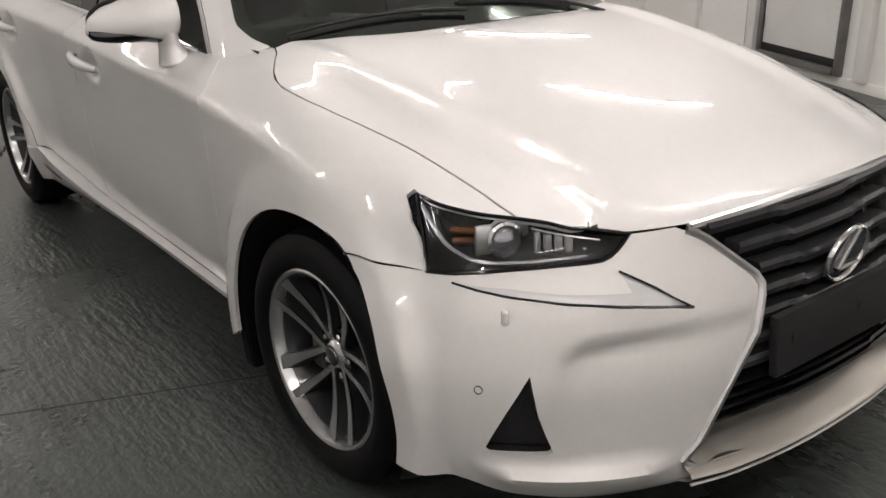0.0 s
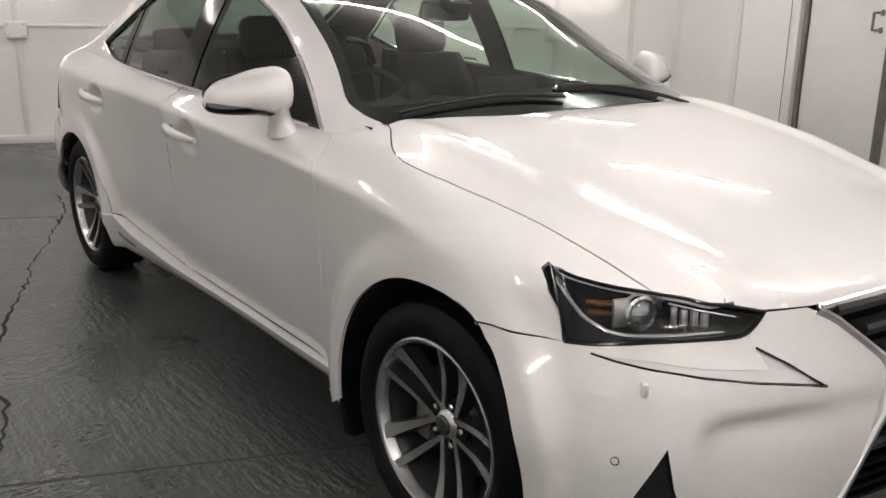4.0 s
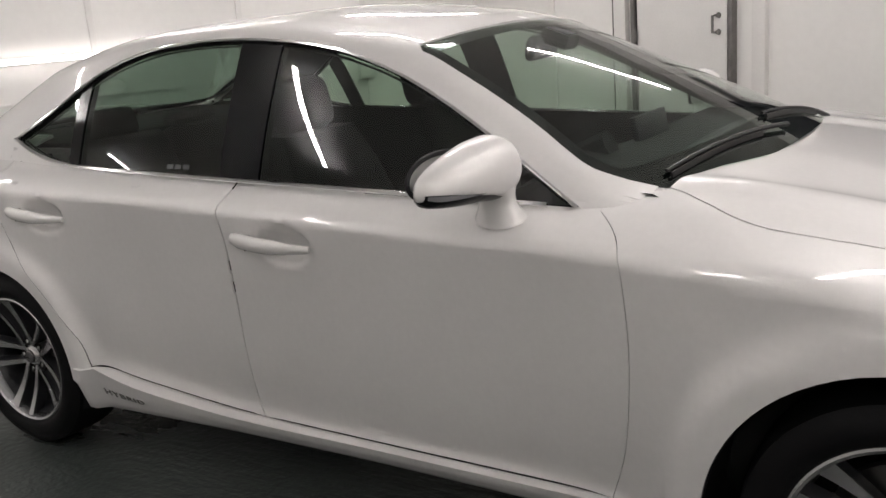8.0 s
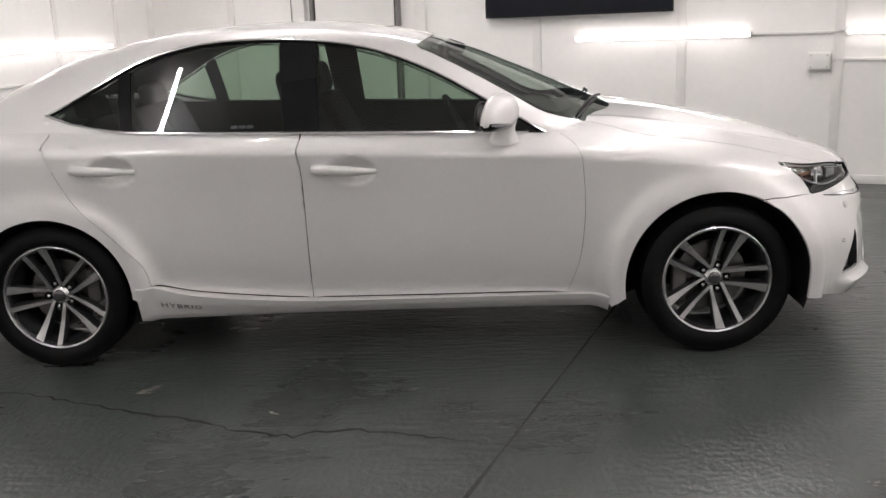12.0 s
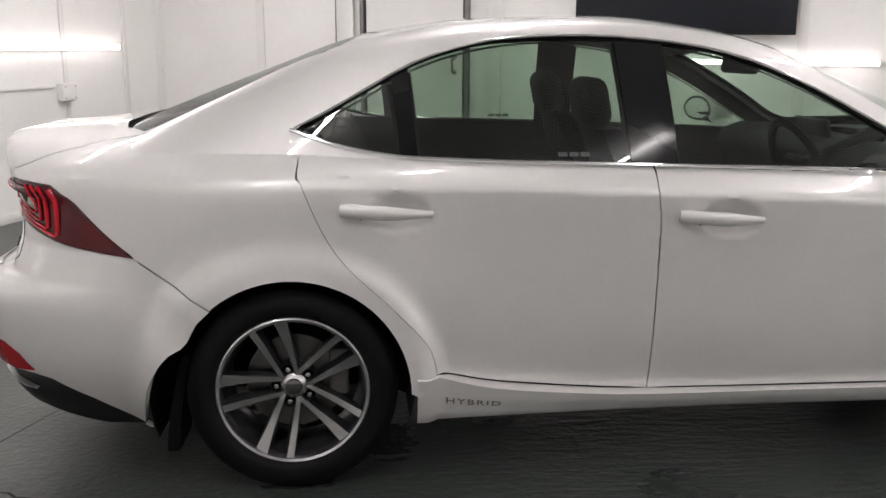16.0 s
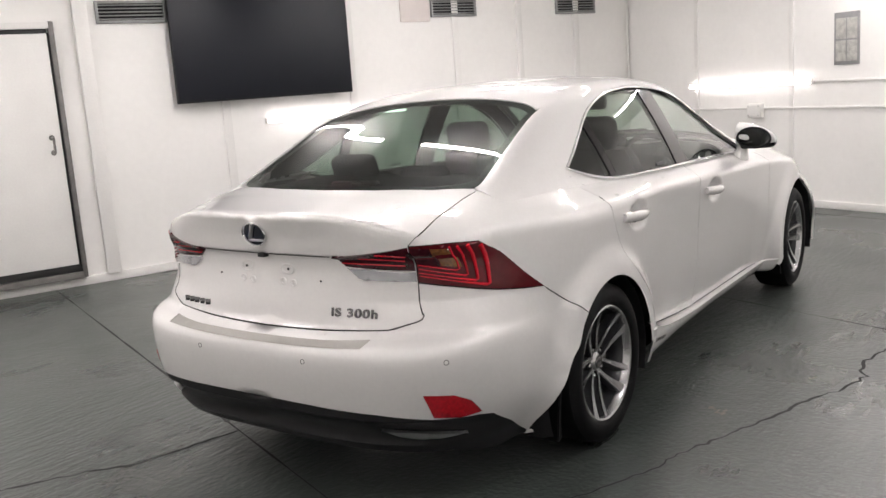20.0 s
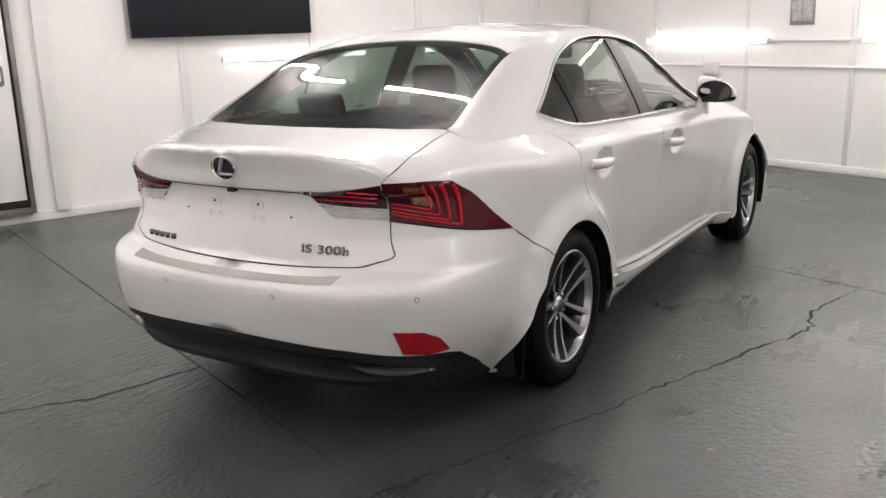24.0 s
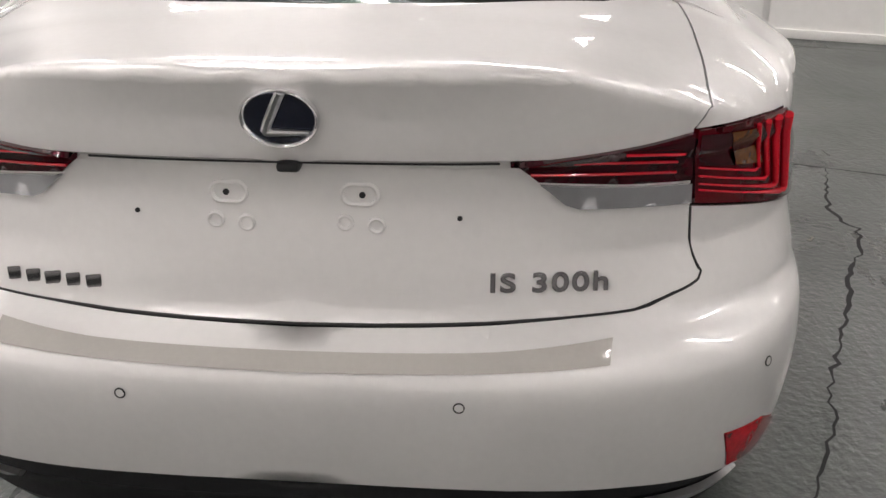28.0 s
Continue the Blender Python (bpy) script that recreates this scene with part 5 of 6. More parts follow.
# daytime running lights and side vents in the front bumper
for s in BOTH:
    bm = bmesh.new()
    sheet_mesh(bm, bumper_skin, drl_loop, 0.015, s, 0.0, 0.004, -0.006)
    d = part("daytime_light", bm, DRL, car, "slim tick-shaped daytime light, unlit")
    bm = bmesh.new()
    line = [uz(*p) for p in drl_low]
    pts = [bumper_skin(u, z + 0.001) for u, z in line]
    tube(bm, [p3(s, p) for p in resample(pts, 20)], lambda t: 0.0030 + 0.0010 * t, 8, 0.8)
    pts = [bumper_skin(*uz(2.137, 0.432, 0.594)), bumper_skin(*uz(2.087, 0.507, 0.646)), bumper_skin(*uz(2.048, 0.554, 0.675))]
    tube(bm, [p3(s, p) for p in resample(pts, 8)], lambda t: 0.0032, 8, 0.8)
    part("light_edge", bm, BLACK_GLOSS, d, "thin black edge of the daytime light")
    bm = bmesh.new()
    sheet_mesh(bm, bumper_skin, vent_loop, 0.02, s, 0.0, 0.0, -0.035)
    v = part("side_vent", bm, BLACK_PLASTIC, car, "black triangular vent in the bumper")
    bm = bmesh.new()
    d2 = dense(vent_loop, 0.02)
    a_r = [bm.verts.new(p3(s, bumper_skin(*p))) for p in d2]
    inn = []
    for p in d2:
        q = bumper_skin(*p)
        inn.append(bm.verts.new((q[0] - 0.030, s * (q[1] - 0.018), q[2])))
    for i in range(len(d2)):
        j = (i + 1) % len(d2)
        bm.faces.new((a_r[i], a_r[j], inn[j], inn[i]))
    bmesh.ops.recalc_face_normals(bm, faces=bm.faces[:])
    part("vent_wall", bm, BLACK_PLASTIC, v)
    # parking sensor and lamp washer
    for (x, w, z, r) in ((1.934, 0.81, 0.457, 0.0080),):
        u, zz = uz(x, w, z)
        q, q2, q4 = (Vector(bumper_skin(*e)) for e in ((u, zz), (u + 0.02, zz), (u, zz + 0.02)))
        n = (q2 - q).cross(q4 - q).normalized()
        if n.y < 0:
            n = -n
        n = Vector((n.x, s * n.y, n.z))
        m = Matrix.Translation(p3(s, q)) @ n.to_track_quat("Y", "Z").to_matrix().to_4x4()
        bm = bmesh.new()
        lathe(bm, [(0.0, 0.0015), (r * 0.85, 0.0015), (r * 0.9, 0.0006)], 20, m)
        sn = part("parking_sensor", bm, PAINT, car)
        bm = bmesh.new()
        lathe(bm, [(r * 0.9, 0.0), (r * 0.9, 0.0016), (r * 1.1, 0.0016), (r * 1.1, 0.0)], 20, m)
        part("sensor_ring", bm, SEAL, sn, "dark ring round the sensor")
    u, zz = uz(1.947, 0.755, 0.600)
    q = bumper_skin(u, zz)
    bm = bmesh.new()
    box(bm, Matrix.Translation(p3(s, q)) @ pose(0, 0, 0, 0, 0, s * -52), 0.014, 0.024, 0.030, 0.006)
    part("lamp_washer", bm, PAINT, car, "small white headlamp washer cap")

# grille
grille_half = [skin(u, z) for u, z in grille_uz]
full_g = grille_uz + [(U_MAX, 0.736)]
bm = bmesh.new()
for s in BOTH:
    sheet_mesh(bm, skin, full_g, 0.04, s, 0.0, 0.0, -0.075)
part("grille_backing", bm, DARK, car)
for s in BOTH:
    bm = bmesh.new()
    line = [Vector(p) for p in [skin(U_MAX, 0.737), skin(uz(2.09, 0.2, 0.735)[0], 0.735)] + grille_half]
    tube(bm, [p3(s, p) for p in resample(line, 60)], 0.0095, 8, 1.2)
    part("grille_surround", bm, SATIN, car, "satin chrome spindle grille surround")


grille_width = pch(*[(p[2], p[1]) for p in grille_half[:-2]])


for z, kind in [(0.71, 1), (0.665, 1), (0.62, 1), (0.575, 1), (0.53, 1), (0.485, 1), (0.44, 1), (0.405, 0), (0.38, 0), (0.355, 0), (0.33, 0)]:
    w = grille_width(z) - 0.016
    bm = bmesh.new()
    nx = 26
    for s in (1,):
        rows2 = []
        for i in range(-nx, nx + 1):
            ww = w * i / nx
            u = uz(2.2, abs(ww), z)[0]
            x, _, _ = skin(u, z)
            step_in = 0.004 * (abs(ww) > 0.17)
            zz = z + (0.006 if kind and abs(ww) > 0.12 else 0.0)
            h = 0.016 if kind else 0.006
            ring = [(x - 0.012 - step_in, ww, zz + h), (x - 0.006 - step_in, ww, zz + h * 0.4), (x - 0.010 - step_in, ww, zz - h * 0.5), (x - 0.05, ww, zz - h * 0.6), (x - 0.05, ww, zz + h)]
            rows2.append([bm.verts.new(p) for p in ring])
        for a, b2 in zip(rows2, rows2[1:]):
            for k in range(5):
                bm.faces.new((a[k], a[(k + 1) % 5], b2[(k + 1) % 5], b2[k]))
        bm.faces.new(rows2[0])
        bm.faces.new(rows2[-1][::-1])
    bmesh.ops.recalc_face_normals(bm, faces=bm.faces[:])
    part("grille_slat", bm, SLAT if kind else BLACK_GLOSS, car, "dark grey glossy grille bar", angle=30)
holder = block("plate_holder", pose(2.212, 0, 0.478, 0, -6, 0), (0.022, 0.52, 0.135), DARK, car, 0.006, "black empty number plate holder")
for y in (-0.2, 0.2, 0.05):
    block("fixing", pose(2.2245, y, 0.485, 0, -6, 0), (0.004, 0.018, 0.018), DARK, holder, 0.002)


# wide silver chin under the grille, with a bright rolled edge
bm = bmesh.new()
rows2, lip = [], []
for i in range(-20, 21):
    ww = 0.458 * i / 20
    x, _, _ = skin(uz(2.2, abs(ww), 0.225)[0], 0.225)
    end = max(0.0, (abs(ww) - 0.36) / 0.115)
    prof = [(x - 0.100 + 0.05 * end, 0.300 + 0.01 * end), (x - 0.050 + 0.02 * end, 0.268 + 0.01 * end), (x + 0.004, 0.242 + 0.012 * end), (x + 0.022, 0.232 + 0.012 * end), (x + 0.026, 0.224 + 0.010 * end), (x + 0.016, 0.214 + 0.008 * end), (x - 0.02, 0.205)]
    rows2.append([bm.verts.new((px, ww, pz)) for px, pz in prof])
    lip.append((x + 0.021, ww, 0.209 + 0.008 * end))
for a, b2 in zip(rows2, rows2[1:]):
    for k in range(6):
        bm.faces.new((a[k], a[k + 1], b2[k + 1], b2[k]))
bmesh.ops.recalc_face_normals(bm, faces=bm.faces[:])
chin = part("grille_chin", bm, CHIN, car, "wide champagne silver chin under the grille", angle=45)
bm = bmesh.new()
tube(bm, lip, 0.0045, 6)
part("chin_edge", bm, CHROME, chin, "bright thin edge of the chin")


def badge(name, m, rx, rz, parent):
    """An oval emblem with a bright slanted stroke on a dark field."""
    bm = bmesh.new()
    n = 48
    prof = [(1.0, 0.0), (1.0, 0.006), (0.95, 0.010), (0.88, 0.008), (0.86, 0.004)]
    rings = [[bm.verts.new(m @ Vector((rx * r * math.cos(2 * math.pi * i / n), y, rz * r * math.sin(2 * math.pi * i / n)))) for r, y in prof] for i in range(n)]
    for i in range(n):
        for k in range(4):
            bm.faces.new((rings[i][k], rings[i][k + 1], rings[(i + 1) % n][k + 1], rings[(i + 1) % n][k]))
    bmesh.ops.recalc_face_normals(bm, faces=bm.faces[:])
    b = part(name, bm, CHROME, parent, "oval chrome emblem with a dark field", angle=60)
    bm = bmesh.new()
    bm.faces.new([bm.verts.new(m @ Vector((rx * 0.88 * math.cos(2 * math.pi * i / n), 0.004, rz * 0.88 * math.sin(2 * math.pi * i / n)))) for i in range(n)])
    bmesh.ops.recalc_face_normals(bm, faces=bm.faces[:])
    part("field", bm, BLUE_BLACK, b, "dark blue-black emblem field")
    bm = bmesh.new()
    k = -1
    tube(bm, [m @ Vector((x * rx * k, 0.007, z * rz)) for x, z in ((0.12, 0.90), (0.0, 0.62), (-0.28, -0.10), (-0.36, -0.38), (-0.30, -0.46))], lambda t: 0.0075, 8)
    tube(bm, [m @ Vector((x * rx * k, 0.007, z * rz)) for x, z in ((-0.34, -0.44), (0.1, -0.46), (0.72, -0.46))], lambda t: 0.0068 - 0.003 * t, 8)
    part("stroke", bm, SATIN, b, "silver emblem stroke")
    return b


fx = skin(U_MAX, 0.60)[0]
badge("front_emblem", Matrix.Translation((fx + 0.012, 0, 0.616)) @ pose(0, 0, 0, 0, 0, -90) @ pose(0, 0, 0, -10), 0.076, 0.068, car)

# tail lamps
tl_loop_q = [tl_tip] + tl_up[1:] + tl_top[1:] + [(US + 0.002, 0.87), (US + 0.002, 0.804), uz(-2.16, 0.70, 0.785), uz(-2.05, 0.777, 0.758)]
for s in BOTH:
    bm = bmesh.new()
    sheet_mesh(bm, skin, tl_loop_q, 0.02, s, 0.002, 0.02, 0.006)
    t = part("tail_lamp", bm, TAIL_RED, car, "red wedge-shaped tail lamp", angle=60)
    # smoked and amber fields, and nested red bars that run along and then up
    def lamp_at(a, b, base=tl_loop_q):
        lo = (US + (tl_tip[0] - US) * a, 0.808 + (tl_tip[1] - 0.808) * a)
        hi = (US + (tl_up[-1][0] - US) * a, 0.931 + 0.003 * a)
        return lo[0] + (hi[0] - lo[0]) * b, lo[1] + (hi[1] - lo[1]) * b
    for nm, mt, pts, lb in (("dark_field", DARK_RED, ((0.02, 0.48), (0.22, 0.46), (0.24, 0.90), (0.02, 0.93)), "smoky dark red lens field"),
                            ("turn_lamp", DARK_AMBER, ((0.23, 0.47), (0.42, 0.46), (0.50, 0.88), (0.25, 0.90)), "amber turn lamp inside the tail lamp")):
        bm = bmesh.new()
        sheet_mesh(bm, skin, [lamp_at(*q) for q in pts], 0.012, s, 0.0, 0.0, 0.0092)
        part(nm, bm, mt, t, lb)
    for a0, b0, a1, b1, r in ((0.36, 0.38, 0.50, 0.92, 0.0020), (0.41, 0.27, 0.61, 0.92, 0.0034), (0.47, 0.17, 0.75, 0.92, 0.0056), (0.55, 0.09, 0.92, 0.90, 0.0072)):
        line = dense([lamp_at(0.01, b0 + 0.07), lamp_at(a0 - 0.02, b0), lamp_at(a0 + 0.015, b0 + 0.04), lamp_at(a1, b1)], 0.03)
        line = line[:next(k for k, q in enumerate(line) if q == lamp_at(a1, b1)) + 1]
        bm = bmesh.new()
        ln = [Vector(skin(*q)) for q in line]
        tube(bm, [p3(s, q + Vector((-0.006, 0.0075, 0))) for q in ln], lambda v: 0.0018 + 1.5 * r * max(0.0, v - 0.35), 8)
        part("light_bar", bm, RED_BAR, t, "bright red light bar")
    # the part carried by the boot lid
    lidlamp = [(US - 0.004, 0.928), uz(-2.27, 0.50, 0.916), uz(-2.29, 0.40, 0.905), uz(-2.302, 0.306, 0.897), uz(-2.29, 0.36, 0.858), uz(-2.26, 0.48, 0.848), (US - 0.004, 0.842)]
    bm = bmesh.new()
    sheet_mesh(bm, skin, lidlamp, 0.018, s, 0.002, 0.015, 0.008)
    t2 = part("boot_lamp", bm, DARK_RED, car, "dark red inner tail lamp on the boot lid", angle=60)
    low = [uz(-2.29, 0.36, 0.856), uz(-2.26, 0.48, 0.846), (US - 0.004, 0.840), (US - 0.004, 0.805), uz(-2.276, 0.42, 0.812), uz(-2.276, 0.396, 0.820)]
    bm = bmesh.new()
    sheet_mesh(bm, skin, low, 0.018, s, 0.002, 0.015, 0.008)
    part("reversing_lamp", bm, CLEAR, t2, "clear reversing lamp")
    for k, (w0, z0) in enumerate(((0.335, 0.872), (0.40, 0.888), (0.47, 0.903))):
        pts = [(w0, z0), (0.5 * (w0 + 0.605), z0 - 0.004), (0.605, z0 - 0.010)]
        bm = bmesh.new()
        tube(bm, [p3(s, Vector(skin(*uz(-2.27, w, z))) + Vector((-0.010, 0.002, 0))) for w, z in smooth_line(pts, 5)], 0.0022, 6)
        part("light_bar", bm, RED_BAR, t2, "bright red light bar")

# boot lid furniture
xb = skin(U_MIN, 0.966)[0]
badge("rear_emblem", Matrix.Translation((xb - 0.001, 0, 0.966)) @ pose(0, 0, 0, 0, 0, 90) @ pose(0, 0.003, 0, -11), 0.058, 0.045, boot_lid)
for y in (-0.1, 0.1):
    x = skin(uz(-2.3, 0.1, 0.838)[0], 0.838)[0]
    bm = bmesh.new()
    pts = []
    for i in range(24):
        a = 2 * math.pi * i / 24
        pts.append(Vector((x - 0.0005, y + (0.011 if math.cos(a) > 0 else -0.011) + 0.016 * math.cos(a), 0.838 + 0.016 * math.sin(a))))
    tube(bm, pts + pts[:1], 0.0040, 6, 1.0, False)
    part("plate_boss", bm, PAINT, boot_lid, "pressed oval mounting boss")
    bm = bmesh.new()
    lathe(bm, [(0.0, 0.002), (0.005, 0.002), (0.005, 0.0)], 10, Matrix.Translation((x - 0.001, y * 1.04, 0.838)) @ pose(0, 0, 0, 0, 0, 90))
    part("screw_hole", bm, SEAL, boot_lid)
    for dy in (-0.024, 0.024):
        xx = skin(uz(-2.3, abs(y + dy), 0.792)[0], 0.792)[0]
        bm = bmesh.new()
        pts = [Vector((xx - 0.0005, y + dy + 0.011 * math.cos(2 * math.pi * i / 16), 0.79 + (0.004 if dy > 0 else 0) + 0.011 * math.sin(2 * math.pi * i / 16))) for i in range(16)]
        tube(bm, pts + pts[:1], 0.0032, 6, 1.0, False)
        part("plate_boss", bm, PAINT, boot_lid, "small round pressed boss")
for y in (-0.249, 0.249):
    x = skin(uz(-2.3, 0.249, 0.803)[0], 0.803)[0]
    bm = bmesh.new()
    lathe(bm, [(0.0, 0.002), (0.004, 0.002), (0.004, 0.0)], 10, Matrix.Translation((x - 0.001, y, 0.803)) @ pose(0, 0, 0, 0, 0, 90))
    part("screw_hole", bm, SEAL, boot_lid)
block("camera_pod", pose(-2.325, 0.0, 0.886), (0.03, 0.035, 0.016), BLACK_PLASTIC, boot_lid, 0.006, "small black reversing camera")
for s in BOTH:
    # dark bar in place of the thin shadow line over the plate recess
    bm = bmesh.new()
    tube(bm, [p3(s, Vector(skin(uz(-2.3, w, 0.8925)[0], 0.8925)) + Vector((-0.004, 0, 0))) for w in [0.02 * i for i in range(16)]], 0.0016, 6)
    part("lid_seam_shade", bm, SEAL, boot_lid, "thin dark bar for the seam's shadow over the plate recess")
    # dark bar laid in the lid's gap, for the shade inside it
    bm = bmesh.new()
    shut = resample([skin(*q) for q in smooth_line([(US - 0.001, 0.80), (US - 0.001, 0.75), (US - 0.001, 0.715), (US - 0.004, 0.688), uz(-2.31, 0.597, 0.666), uz(-2.33, 0.55, 0.653), uz(-2.34, 0.3, 0.6413), uz(-2.34, 0.0, 0.6363)], 5)], 50)
    tube(bm, [p3(s, q + Vector((0.0008, 0, 0))) for q in shut], 0.0026, 6)
    part("shut_line_shade", bm, SEAL, boot_lid, "dark bar for the shade in the shut line round the boot lid")


def split_letters(me, mat, parent, label):
    """Makes each letter of a text mesh a part of its own."""
    bm = bmesh.new()
    bm.from_mesh(me)
    bmesh.ops.remove_doubles(bm, verts=bm.verts, dist=0.00002)
    seen = set()
    for f0 in list(bm.faces):
        if f0 in seen:
            continue
        group, todo = set(), [f0]
        while todo:
            f = todo.pop()
            if f in group:
                continue
            group.add(f)
            todo += [n for e in f.edges for n in e.link_faces if n not in group]
        seen |= group
        one = bmesh.new()
        at = {}
        for f in group:
            for v in f.verts:
                if v not in at:
                    at[v] = one.verts.new(v.co)
            one.faces.new([at[v] for v in f.verts])
        part("letter", one, mat, parent, label, smooth=False)
    bm.free()


def letters(text, start, size, stretch, up, parent, label):
    """Raised chrome lettering that follows the boot lid."""
    cu = bpy.data.curves.new("lettering", "FONT")
    cu.body, cu.size, cu.extrude, cu.bevel_depth, cu.space_character = text, size, 0.0022, 0.0008, 1.12
    tmp = new("lettering", cu)
    me = bpy.data.meshes.new_from_object(tmp)
    bpy.data.objects.remove(tmp)
    for v in me.vertices:
        y = start - v.co.x * stretch
        z = up + v.co.y
        x = skin(uz(-2.3, abs(y), z)[0], z)[0]
        v.co = (x - 0.0025 - v.co.z, y, z)
    split_letters(me, BADGE_METAL, parent, label)


letters("IS 300h", -0.293, 0.040, 1.38, 0.689, boot_lid, "chrome model lettering")
# maker's word drawn as plain bars
for k, wdt in enumerate((0.020, 0.022, 0.026, 0.022, 0.024)):
    y = 0.478 - 0.036 * k
    bm = bmesh.new()
    x = skin(uz(-2.3, abs(y), 0.681)[0], 0.681)[0]
    box(bm, pose(x - 0.003, y, 0.684, 0, 0, 14), 0.005, wdt, 0.022, 0.002)
    part("script_bar", bm, BADGE_METAL, boot_lid, "chrome bar of the maker's script")
# film on the bumper's loading edge
film = [uz(-2.36, 0.494, 0.630), uz(-2.37, 0.30, 0.624), uz(-2.375, 0.0, 0.621), uz(-2.43, 0.0, 0.603), uz(-2.42, 0.25, 0.606), uz(-2.40, 0.478, 0.612)]
bm = bmesh.new()
for s in BOTH:
    sheet_mesh(bm, skin, film, 0.02, s, 0.0, 0.0, 0.002, rows=for_rows)
bmesh.ops.remove_doubles(bm, verts=[v for v in bm.verts if abs(v.co.y) < 0.003], dist=0.004)
part("loading_edge_film", bm, FILM, car, "glossy protector strip on the bumper's edge")


def sensor(x, w, z, s, r=0.0078):
    u, zz = uz(x, w, z)
    q, q2, q4 = (Vector(skin(*e)) for e in ((u, zz), (u + 0.01, zz), (u, zz + 0.01)))
    n = (q2 - q).cross(q4 - q).normalized()
    if n.x > 0:
        n = -n
    n = Vector((n.x, s * n.y, n.z))
    m = Matrix.Translation(p3(s, q)) @ n.to_track_quat("Y", "Z").to_matrix().to_4x4()
    bm = bmesh.new()
    lathe(bm, [(0.0, 0.0012), (r * 0.85, 0.0012), (r * 0.9, 0.0004)], 20, m)
    sn = part("parking_sensor", bm, PAINT, car)
    bm = bmesh.new()
    lathe(bm, [(r * 0.9, 0.0), (r * 0.9, 0.0014), (r * 1.12, 0.0014), (r * 1.12, 0.0)], 20, m)
    part("sensor_ring", bm, SEAL, sn, "dark ring round the sensor")


for s in BOTH:
    sensor(-2.435, 0.255, 0.557, s)
    sensor(-2.279, 0.730, 0.566, s)

# side skirts
skirt_w = pch((-1.03, 0.892), (-0.8, 0.874), (-0.4, 0.848), (0.2, 0.828), (0.95, 0.824))


def skirt(x, v):
    """Sill: v 1 at the door's edge, 0 underneath."""
    zt = cutx(sill_line, max(-0.970, min(0.79, x))) - 0.001 if x > -0.971 else 0.36
    zb = 0.196 - 0.010 * max(0, min(1, (x + 1.0) / 1.95))
    wt = side_w(x, zt) - 0.002
    wm = max(skirt_w(x), wt + 0.004)
    c = [(wt, zt), (wm + 0.004, zt - 0.004), (wm - 0.006, zt - 0.38 * (zt - zb)), (wm - 0.034, zb + 0.012), (wm - 0.066, zb)]
    t = (1 - v) * 4
    i = min(3, int(t))
    k = t - i
    return x, c[i][0] + (c[i + 1][0] - c[i][0]) * k, c[i][1] + (c[i + 1][1] - c[i][1]) * k


skirts = []
for s in BOTH:
    bm = bmesh.new()
    nx, nv = 60, 12
    g = [[bm.verts.new(p3(s, skirt(-1.03 + (0.955 + 1.03) * i / nx, j / nv))) for j in range(nv + 1)] for i in range(nx + 1)]
    for i in range(nx):
        for j in range(nv):
            bm.faces.new((g[i][j], g[i + 1][j], g[i + 1][j + 1], g[i][j + 1]))
    bmesh.ops.recalc_face_normals(bm, faces=bm.faces[:])
    sk = part("side_skirt", bm, PAINT, car, "white side skirt, deepening towards the rear", angle=60)
    skirts.append(sk)

for s, sk in zip(BOTH, skirts):
    cu = bpy.data.curves.new("lettering", "FONT")
    cu.body, cu.size, cu.extrude, cu.space_character = "HYBRID", 0.030, 0.0012, 1.2
    tmp = new("lettering", cu)
    me = bpy.data.meshes.new_from_object(tmp)
    bpy.data.objects.remove(tmp)
    for v in me.vertices:
        x = -0.945 + v.co.x * 1.45 if s < 0 else -0.765 - v.co.x * 1.45
        q = skirt(x, 0.42 + v.co.y * 3.2)
        v.co = (x, s * (q[1] + 0.002 + v.co.z), q[2])
    split_letters(me, GREY_STEEL, sk, "small grey raised letter")

